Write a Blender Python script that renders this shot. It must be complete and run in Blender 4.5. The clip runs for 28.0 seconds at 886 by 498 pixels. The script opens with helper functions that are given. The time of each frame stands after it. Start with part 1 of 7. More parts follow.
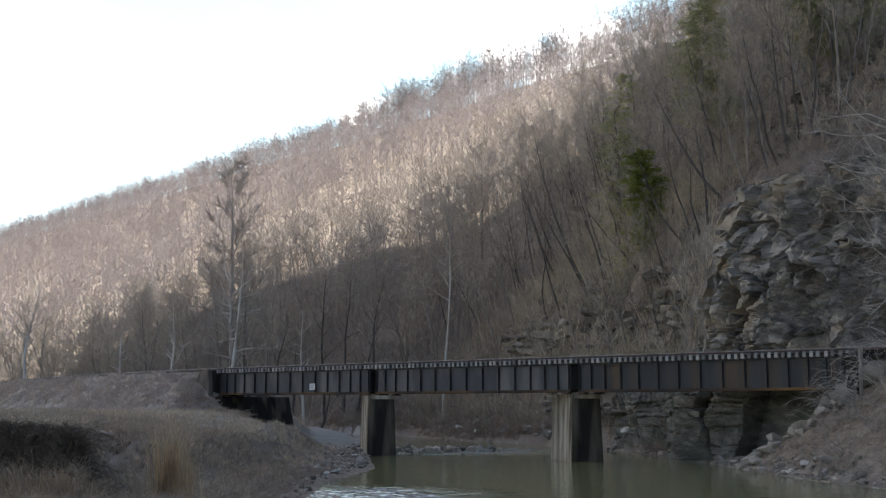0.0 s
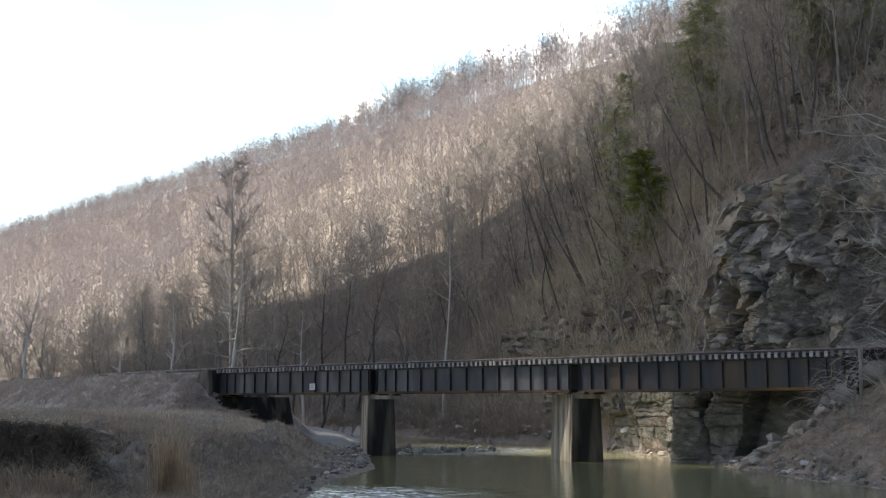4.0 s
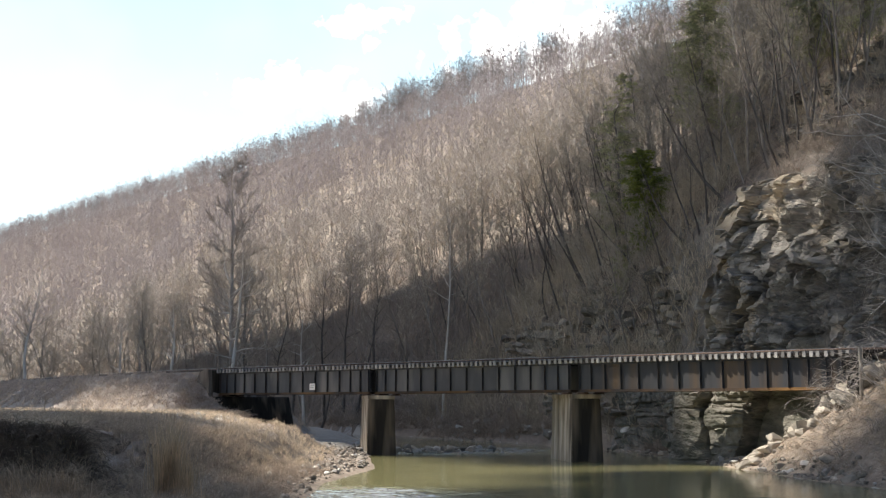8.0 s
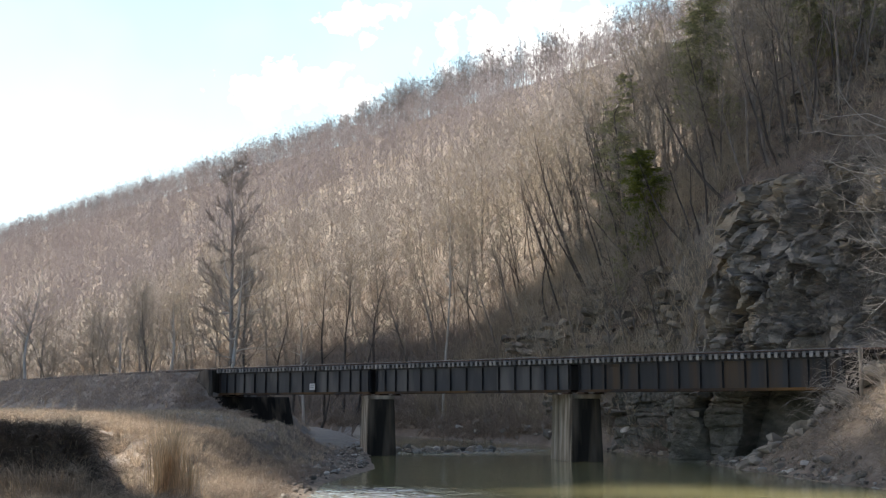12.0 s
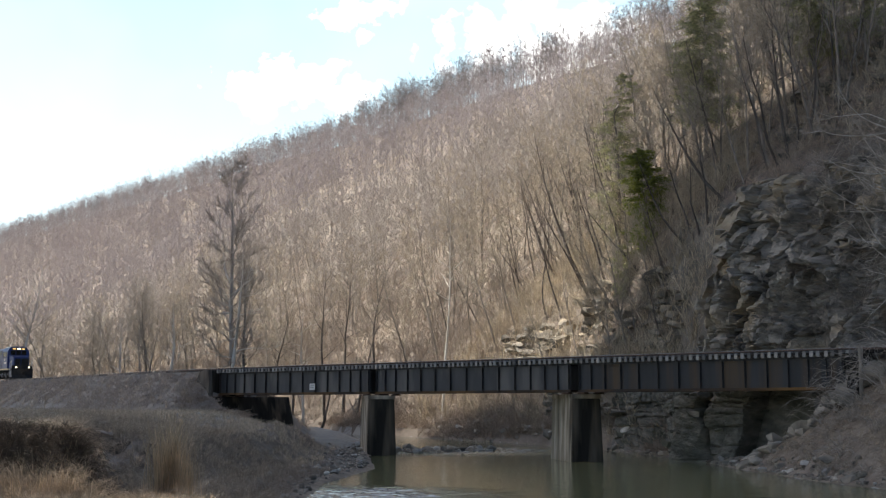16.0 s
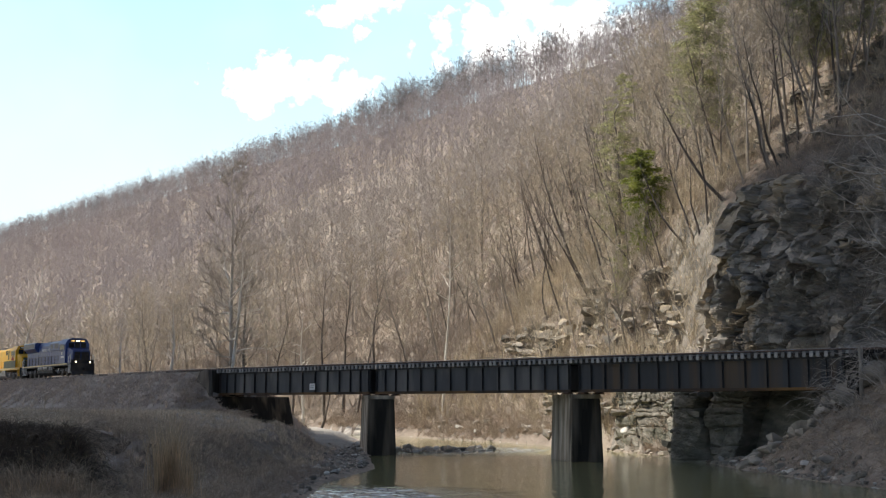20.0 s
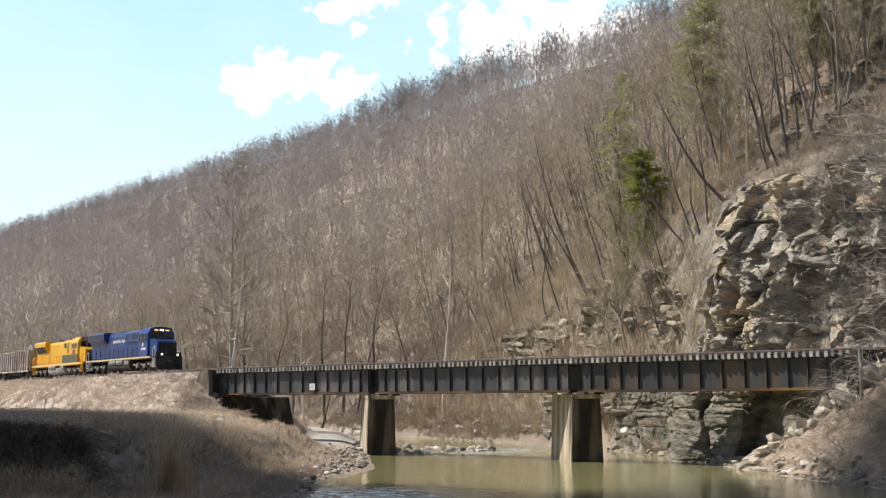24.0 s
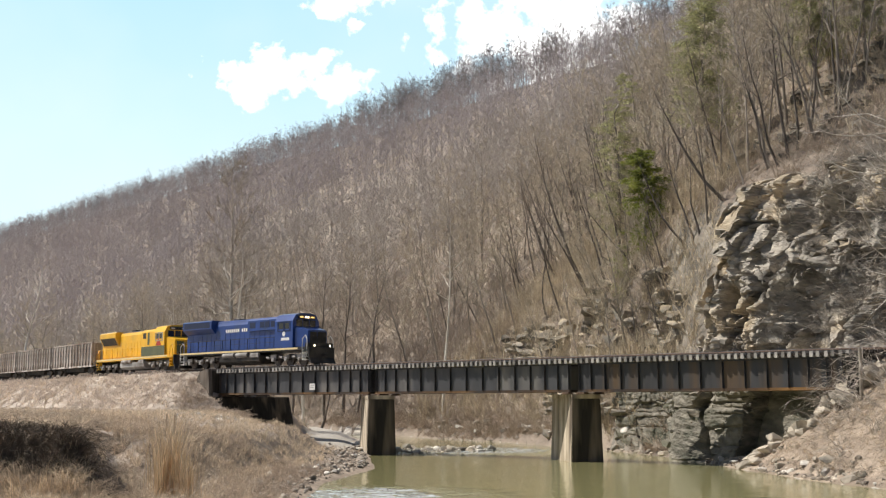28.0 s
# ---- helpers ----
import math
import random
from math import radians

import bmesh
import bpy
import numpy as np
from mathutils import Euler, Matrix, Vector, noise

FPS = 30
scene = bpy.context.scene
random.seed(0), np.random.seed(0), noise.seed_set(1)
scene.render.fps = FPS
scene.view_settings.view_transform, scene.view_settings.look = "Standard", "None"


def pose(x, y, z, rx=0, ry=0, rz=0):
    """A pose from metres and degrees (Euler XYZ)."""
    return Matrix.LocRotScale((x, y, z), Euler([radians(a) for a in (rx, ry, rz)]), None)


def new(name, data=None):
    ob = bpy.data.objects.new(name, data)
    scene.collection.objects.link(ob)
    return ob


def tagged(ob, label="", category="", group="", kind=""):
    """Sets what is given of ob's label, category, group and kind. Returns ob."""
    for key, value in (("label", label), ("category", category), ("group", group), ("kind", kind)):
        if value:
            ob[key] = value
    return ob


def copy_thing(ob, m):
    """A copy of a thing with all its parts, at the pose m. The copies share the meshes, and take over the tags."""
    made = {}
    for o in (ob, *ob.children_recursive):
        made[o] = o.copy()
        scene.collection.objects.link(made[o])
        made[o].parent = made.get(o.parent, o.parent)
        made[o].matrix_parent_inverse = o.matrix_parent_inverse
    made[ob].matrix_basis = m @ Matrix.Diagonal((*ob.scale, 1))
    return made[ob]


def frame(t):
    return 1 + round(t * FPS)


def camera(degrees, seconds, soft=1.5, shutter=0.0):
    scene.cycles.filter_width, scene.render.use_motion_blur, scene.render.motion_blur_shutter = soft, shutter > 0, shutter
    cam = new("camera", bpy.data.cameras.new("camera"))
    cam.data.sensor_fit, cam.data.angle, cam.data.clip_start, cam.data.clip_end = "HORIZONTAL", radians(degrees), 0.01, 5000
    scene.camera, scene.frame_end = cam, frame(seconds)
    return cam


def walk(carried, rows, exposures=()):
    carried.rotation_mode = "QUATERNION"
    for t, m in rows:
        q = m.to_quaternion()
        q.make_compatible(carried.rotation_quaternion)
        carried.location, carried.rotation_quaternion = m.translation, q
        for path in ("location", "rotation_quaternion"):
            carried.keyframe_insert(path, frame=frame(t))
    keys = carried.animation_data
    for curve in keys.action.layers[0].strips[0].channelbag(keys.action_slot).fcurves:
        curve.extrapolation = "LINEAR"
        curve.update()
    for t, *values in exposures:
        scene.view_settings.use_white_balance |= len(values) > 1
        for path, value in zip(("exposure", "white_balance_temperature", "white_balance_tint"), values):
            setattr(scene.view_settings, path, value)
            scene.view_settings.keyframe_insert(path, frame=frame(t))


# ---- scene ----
cam = camera(41.0, 28.0, soft=1.2)
EYE = pose(0, 0, 4.0, 90 + 7.485, 0, 0)
# the picture darkens as the clouds open and the sun comes out
walk(cam, [(0.0, EYE), (28.0, EYE)], exposures=[
    (0.0, 0.90), (3.0, 0.90), (6.0, 0.74), (8.0, 0.65), (11.0, 0.60), (14.5, 0.62),
    (17.0, 0.52), (20.0, 0.37), (23.5, 0.26), (25.0, 0.19), (28.0, 0.17)])


# ---- daylight ----
SUN = Vector((-0.60, 0.137, 0.788)).normalized()      # towards the sun
world = bpy.data.worlds.new("sky")
scene.world = world
world.use_nodes = True
wn = world.node_tree
sky = wn.nodes.new("ShaderNodeTexSky")
sky.sky_type = 'NISHITA'
sky.sun_disc = False
sky.sun_elevation = math.asin(SUN.z)
sky.sun_rotation = math.atan2(SUN.x, SUN.y)
sky.air_density, sky.dust_density, sky.ozone_density = 1.0, 1.2, 1.0
wn.links.new(sky.outputs[0], wn.nodes["Background"].inputs[0])
wn.nodes["Background"].inputs[1].default_value = 0.068
sun_data = bpy.data.lights.new("sun", 'SUN')
sun_data.energy, sun_data.angle, sun_data.color = 5.0, radians(0.5), (1.0, 0.95, 0.87)
sun = new("sun", sun_data)
sun.matrix_world = SUN.to_track_quat("Z", "Y").to_matrix().to_4x4()


# ---- materials ----
def mat(name, a, b, scale=1.0, rough=0.85, metal=0.0, bump=0.0, bscale=None, c=None, cscale=None, cut=(0.35, 0.65),
        spec=0.3, rnd=0.0, stretch=None, emit=None, island=0.0, thin=0.0):
    """Two colours mixed by noise, stained by a third; random value per object or per island."""
    m = bpy.data.materials.new(name)
    m.use_nodes = True
    nt = m.node_tree
    N, L = nt.nodes, nt.links
    bsdf = N["Principled BSDF"]
    bsdf.inputs["Roughness"].default_value = rough
    bsdf.inputs["Metallic"].default_value = metal
    bsdf.inputs["Specular IOR Level"].default_value = spec
    co = N.new("ShaderNodeTexCoord")
    vec = co.outputs["Object"]
    if stretch:
        mp = N.new("ShaderNodeMapping")
        mp.inputs["Scale"].default_value = stretch
        L.new(vec, mp.inputs["Vector"])
        vec = mp.outputs[0]

    def noisy(s, detail=5):
        t = N.new("ShaderNodeTexNoise")
        t.inputs["Scale"].default_value = s
        t.inputs["Detail"].default_value = detail
        L.new(vec, t.inputs["Vector"])
        return t.outputs["Fac"]

    def ramp(fac, lo, hi):
        r = N.new("ShaderNodeMapRange")
        r.inputs["From Min"].default_value, r.inputs["From Max"].default_value = lo, hi
        L.new(fac, r.inputs["Value"])
        return r.outputs[0]

    def mix(fac, x, y):
        n = N.new("ShaderNodeMix")
        n.data_type = 'RGBA'
        if isinstance(fac, float):
            n.inputs[0].default_value = fac
        else:
            L.new(fac, n.inputs[0])
        for i, v in ((6, x), (7, y)):
            if isinstance(v, tuple):
                n.inputs[i].default_value = (*v, 1)
            else:
                L.new(v, n.inputs[i])
        return n.outputs[2]

    col = mix(ramp(noisy(scale), *cut), a, b)
    if c:
        col = mix(ramp(noisy(cscale or scale * 0.2, 3), 0.48, 0.68), col, c)
    if rnd or island:
        if island:
            src = N.new("ShaderNodeNewGeometry").outputs["Random Per Island"]
        else:
            src = N.new("ShaderNodeObjectInfo").outputs["Random"]
        amount = rnd or island
        v = N.new("ShaderNodeMapRange")
        v.inputs["To Min"].default_value, v.inputs["To Max"].default_value = 1 - amount, 1 + amount
        L.new(src, v.inputs["Value"])
        h = N.new("ShaderNodeHueSaturation")
        L.new(v.outputs[0], h.inputs["Value"])
        L.new(col, h.inputs["Color"])
        col = h.outputs[0]
    L.new(col, bsdf.inputs["Base Color"])
    if bump:
        bp = N.new("ShaderNodeBump")
        bp.inputs["Strength"].default_value = 1.0
        bp.inputs["Distance"].default_value = bump
        L.new(noisy(bscale or scale * 2, 6), bp.inputs["Height"])
        L.new(bp.outputs[0], bsdf.inputs["Normal"])
    if emit:
        bsdf.inputs["Emission Color"].default_value = (*emit[:3], 1)
        bsdf.inputs["Emission Strength"].default_value = emit[3]
    if thin:
        tl, ms = N.new("ShaderNodeBsdfTranslucent"), N.new("ShaderNodeMixShader")
        L.new(col, tl.inputs["Color"])
        ms.inputs[0].default_value = thin
        L.new(bsdf.outputs[0], ms.inputs[1])
        L.new(tl.outputs[0], ms.inputs[2])
        L.new(ms.outputs[0], N["Material Output"].inputs[0])
    return m


M_LITTER = mat("leaf_litter", (0.255, 0.208, 0.166), (0.15, 0.119, 0.097), 0.6, 0.95, bump=0.15, bscale=2.5, c=(0.34, 0.28, 0.22), cscale=0.05)
M_WOODFLOOR = mat("woodland_floor", (0.30, 0.25, 0.205), (0.21, 0.172, 0.142), 0.25, 0.95, bump=0.15, bscale=1.5, c=(0.33, 0.28, 0.225), cscale=0.03)
# crest trees: their silhouette against the bright sky is put into a darker colour
M_CREST = mat("crest_twigs", (0.34, 0.305, 0.30), (0.24, 0.215, 0.215), 0.05, 0.9, island=0.15)
# twigs beyond 330 m: aerial haze painted in as a greyer, bluer tone
M_HAZETWIG = mat("haze_tinted_far_twigs", (0.490, 0.447, 0.452), (0.363, 0.327, 0.338), 0.03, 0.9, island=0.16)
M_GRASSY = mat("dry_grass_ground", (0.538, 0.461, 0.389), (0.359, 0.300, 0.247), 0.9, 0.95, bump=0.05, bscale=7, c=(0.312, 0.246, 0.192), cscale=0.35)
M_BANK = mat("bank_earth", (0.413, 0.331, 0.256), (0.237, 0.188, 0.144), 1.3, 0.95, bump=0.15, bscale=3.5, c=(0.200, 0.156, 0.119), cscale=0.45)
M_GRAVEL = mat("gravel", (0.46, 0.425, 0.38), (0.30, 0.27, 0.24), 3.0, 0.9, bump=0.05, bscale=9, c=(0.44, 0.40, 0.34), cscale=0.3)
M_BALLAST = mat("ballast", (0.42, 0.37, 0.32), (0.26, 0.22, 0.19), 4.0, 0.9, bump=0.06, bscale=10, c=(0.36, 0.29, 0.22), cscale=0.3)
M_BARK = mat("bark", (0.37, 0.325, 0.28), (0.19, 0.165, 0.14), 3.0, 0.9, rnd=0.25, stretch=(1, 1, 0.25), bump=0.02)
M_TWIG = mat("twigs", (0.59, 0.515, 0.405), (0.41, 0.352, 0.275), 1.0, 0.9, rnd=0.2)
M_FARBARK = mat("far_bark", (0.46, 0.415, 0.365), (0.30, 0.27, 0.24), 0.05, 0.9, island=0.2)
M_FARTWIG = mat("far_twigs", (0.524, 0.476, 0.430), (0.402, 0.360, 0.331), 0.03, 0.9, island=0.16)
M_PALE = mat("sycamore_bark", (0.74, 0.70, 0.64), (0.42, 0.375, 0.32), 0.7, 0.8, stretch=(1, 1, 0.4), cut=(0.45, 0.6))
M_NEEDLE = mat("evergreen_needles", (0.33, 0.35, 0.08), (0.15, 0.18, 0.045), 0.8, 0.7, island=0.4, thin=0.35)
M_NEEDLE_DULL = mat("dull_evergreen_needles", (0.483, 0.473, 0.253), (0.329, 0.329, 0.176), 0.8, 0.8, island=0.4, thin=0.3)
M_ROCK = mat("sandstone", (0.433, 0.377, 0.302), (0.266, 0.233, 0.191), 0.9, 0.9, bump=0.12, bscale=2.2, c=(0.144, 0.135, 0.117), cscale=0.35, rnd=0.3)
M_ROCK_TAN = mat("tan_sandstone", (0.400, 0.328, 0.224), (0.288, 0.240, 0.176), 0.8, 0.9, bump=0.1, bscale=2.2, c=(0.20, 0.18, 0.15), cscale=0.4, rnd=0.25)
M_ROCK_WET = mat("lichened_sandstone", (0.33, 0.305, 0.25), (0.20, 0.185, 0.155), 0.9, 0.9, bump=0.1, bscale=2.2, c=(0.15, 0.15, 0.11), cscale=0.4, rnd=0.3)
M_STONE = mat("pale_river_stone", (0.60, 0.56, 0.50), (0.38, 0.35, 0.31), 2.0, 0.9, bump=0.03, bscale=5, rnd=0.35)
M_STEEL = mat("black_painted_steel", (0.030, 0.031, 0.035), (0.018, 0.018, 0.02), 1.5, 0.5, metal=0.0, bump=0.004, bscale=12, c=(0.06, 0.05, 0.045), cscale=0.5, spec=0.5)
M_TIE = mat("weathered_tie", (0.396, 0.376, 0.350), (0.238, 0.221, 0.205), 6.0, 0.9, rnd=0.45)
M_TIE_DARK = mat("creosoted_timber", (0.055, 0.046, 0.04), (0.03, 0.025, 0.022), 3.0, 0.9, rnd=0.3)
M_RAIL = mat("rusty_rail", (0.16, 0.10, 0.07), (0.09, 0.06, 0.045), 6.0, 0.6, metal=0.3)
M_RAILTOP = mat("polished_railhead", (0.5, 0.5, 0.5), (0.4, 0.4, 0.4), 8.0, 0.3, metal=0.9)
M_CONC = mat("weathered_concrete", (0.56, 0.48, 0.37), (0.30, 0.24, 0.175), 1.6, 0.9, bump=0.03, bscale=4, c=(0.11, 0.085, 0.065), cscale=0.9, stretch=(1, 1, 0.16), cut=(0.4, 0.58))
# near-black concrete: shade painted into the colour along with dark staining
M_CONC_DARK = mat("shade_and_stain_concrete", (0.040, 0.034, 0.028), (0.019, 0.017, 0.014), 1.4, 0.9, bump=0.02, bscale=4, c=(0.17, 0.135, 0.10), cscale=0.85, stretch=(1, 1, 0.14))
M_REED = mat("dry_reeds", (0.719, 0.557, 0.370), (0.544, 0.404, 0.257), 3.0, 0.85, island=0.3, thin=0.45)
M_GRASSBLADE = mat("dry_grass_blades", (0.726, 0.592, 0.441), (0.508, 0.416, 0.307), 2.0, 0.9, island=0.4, thin=0.4)
M_WEED = mat("dead_weeds", (0.593, 0.477, 0.356), (0.361, 0.282, 0.214), 2.0, 0.9, island=0.35, thin=0.35)
# ground behind the cliff's crevices and in the hollow: shade painted as darker rock
M_ROCKFACE = mat("shade_toned_rock_face", (0.30, 0.265, 0.22), (0.18, 0.16, 0.135), 0.7, 0.95, bump=0.25, bscale=1.6, c=(0.12, 0.11, 0.095), cscale=0.3)
# bare root soil, with the cut bank's shade mixed into its colour
M_SOIL = mat("root_soil_with_shade", (0.221, 0.170, 0.128), (0.119, 0.093, 0.071), 1.5, 0.95, bump=0.2, bscale=4, c=(0.300, 0.232, 0.165), cscale=0.6)


def cliff_material():
    """Layered sandstone: grey, tan and lichen-dark patches, thin beds, rough relief."""
    m = mat("cliff_sandstone", (0.47, 0.42, 0.35), (0.30, 0.275, 0.24), 0.8, 0.95, bump=0.22, bscale=2.6, c=(0.13, 0.12, 0.105), cscale=0.42, cut=(0.4, 0.6), stretch=(1, 1, 2.6))
    N, L = m.node_tree.nodes, m.node_tree.links
    b = N["Principled BSDF"]
    src = b.inputs["Base Color"].links[0].from_socket
    co = N.new("ShaderNodeTexCoord")
    t = N.new("ShaderNodeTexNoise")
    t.inputs["Scale"].default_value = 0.23
    t.inputs["Detail"].default_value = 3
    L.new(co.outputs["Object"], t.inputs["Vector"])
    r = N.new("ShaderNodeMapRange")
    r.inputs["From Min"].default_value, r.inputs["From Max"].default_value = 0.5, 0.62
    r.inputs["To Max"].default_value = 0.5
    L.new(t.outputs["Fac"], r.inputs["Value"])
    mx = N.new("ShaderNodeMix")
    mx.data_type = 'RGBA'
    mx.inputs[7].default_value = (0.56, 0.44, 0.28, 1)
    L.new(r.outputs[0], mx.inputs[0])
    L.new(src, mx.inputs[6])
    L.new(mx.outputs[2], b.inputs["Base Color"])
    return m


M_CLIFF = cliff_material()

# ---- mesh helpers ----
def part(name, bm, material, parent, label=""):
    me = bpy.data.meshes.new(name)
    bm.to_mesh(me)
    bm.free()
    me.materials.append(material)
    ob = new(name, me)
    ob.parent = parent
    if label:
        ob["label"] = label
    return ob


def mesh_part(name, verts, faces, material, parent=None, smooth=False):
    me = bpy.data.meshes.new(name)
    verts = np.asarray(verts, dtype=np.float32)
    faces = np.asarray(faces, dtype=np.int32)
    me.vertices.add(len(verts))
    me.vertices.foreach_set("co", verts.ravel())
    n = faces.shape[1]
    me.loops.add(faces.size)
    me.loops.foreach_set("vertex_index", faces.ravel())
    me.polygons.add(len(faces))
    me.polygons.foreach_set("loop_start", np.arange(0, faces.size, n, dtype=np.int32))
    me.polygons.foreach_set("loop_total", np.full(len(faces), n, dtype=np.int32))
    me.update(calc_edges=True)
    me.polygons.foreach_set("use_smooth", np.full(len(faces), smooth))
    me.materials.append(material)
    ob = new(name, me)
    ob.parent = parent
    return ob


def box(bm, x0, x1, y0, y1, z0, z1, bevel=0.0):
    m = Matrix.Translation(((x0 + x1) / 2, (y0 + y1) / 2, (z0 + z1) / 2)) @ Matrix.Diagonal((abs(x1 - x0), abs(y1 - y0), abs(z1 - z0), 1))
    r = bmesh.ops.create_cube(bm, size=1, matrix=m)
    if bevel:
        es = list({e for v in r["verts"] for e in v.link_edges})
        bmesh.ops.bevel(bm, geom=es, offset=bevel, segments=1, affect='EDGES')
    return bm


def rod(bm, a, b, r, n=8, r2=None):
    a, b = Vector(a), Vector(b)
    d = b - a
    m = Matrix.Translation((a + b) / 2) @ d.to_track_quat("Z", "Y").to_matrix().to_4x4()
    bmesh.ops.create_cone(bm, cap_ends=True, segments=n, radius1=r, radius2=r if r2 is None else r2, depth=d.length, matrix=m)
    return bm


def prism(bm, outline, y0, y1):
    """An outline in x and z, drawn out from y0 to y1."""
    a = [bm.verts.new((x, y0, z)) for x, z in outline]
    b = [bm.verts.new((x, y1, z)) for x, z in outline]
    n = len(outline)
    bm.faces.new(a)
    bm.faces.new(b[::-1])
    for i in range(n):
        bm.faces.new((a[i], b[i], b[(i + 1) % n], a[(i + 1) % n]))
    bmesh.ops.recalc_face_normals(bm, faces=bm.faces[:])
    return bm


def thing(name, m, label, category, group=""):
    e = new(name)
    e.matrix_world = m
    e.empty_display_size = 0.3
    return tagged(e, label, category, group)


def fresh():
    return bmesh.new()


# ---- the plan: bridge line, track curve, river, hill ----
TH = radians(49)
DIR_L = Vector((-math.sin(TH), math.cos(TH), 0))       # along the bridge, towards its far end
NRM = Vector((math.cos(TH), math.sin(TH), 0))          # across the bridge, away from the viewer's side
PIER2 = Vector((9.63, 87.04, 0))                       # near girder's line at the second pier
HALF_W = 1.05                                          # half the distance between the girders
MID2 = PIER2 + NRM * HALF_W
Z_TOP, Z_BOT = 7.06, 4.90                              # girder top and bottom
Z_RAIL = 7.52
SPAN = 20.5
S_LEFT = 41.2                                          # far end of the bridge from the second pier
S_RIGHT = -20.3
R_CURVE = 171.5
S_BEND = 25.1                                          # where the curve begins
S_ARC = 41.9


def track(s):
    """Place and heading on the track's centre line, s metres from the second pier towards the far end."""
    if s <= S_BEND:
        return MID2 + DIR_L * s, TH
    c = MID2 + DIR_L * S_BEND + NRM * R_CURVE
    a = min(s - S_BEND, S_ARC) / R_CURVE
    h = TH - a
    P = c + Vector((-math.cos(h), -math.sin(h), 0)) * R_CURVE
    if s - S_BEND > S_ARC:
        P = P + Vector((-math.sin(h), math.cos(h), 0)) * (s - S_BEND - S_ARC)
    return P, h


TRK_S = np.arange(-70, 385, 1.5)
TRK = np.array([track(s)[0][:2] for s in TRK_S])
U1, U2 = np.array((-0.636, 0.771)), np.array((0.771, 0.636))   # along the valley, up the hill


def smooth(x, a, b):
    t = np.clip((x - a) / (b - a), 0, 1)
    return t * t * (3 - 2 * t)


def wave(X, Y, seed, scale):
    """Cheap rolling noise out of a few sines."""
    g = np.random.RandomState(seed)
    out = 0
    for k in range(7):
        a = g.uniform(0, 6.28)
        f = (1.6 ** (k * 0.6)) / scale
        out = out + np.sin((X * math.cos(a) + Y * math.sin(a)) * f * 6.28 + g.uniform(0, 6.28)) / (1.35 ** k)
    return out / 2.6


LEFT_Y = [-300, 0, 20, 26, 32, 40, 50, 63, 78, 97, 104, 110, 118, 140, 160, 200, 300, 900]
LEFT_X = [40, 15, 9, 5, 0, -3.5, -6.3, -7.0, -5.0, -6.6, -6.0, -6.5, -8, -9.5, -14, -46, -125, -600]
RIGHT_Y = [-300, 0, 40, 60, 64, 78, 86, 95, 107, 132, 143, 160, 200, 300, 900]
RIGHT_X = [70, 42, 26, 22.2, 21, 19.6, 19.3, 18.6, 16, 7.3, 1.5, -6, -36, -112, -585]
BASE_P = [-40, 20, 39, 50, 62, 77, 99, 116, 151, 400]
BASE_Q = [80, 75, 72.3, 74, 76.5, 82, 92, 96, 99, 100]


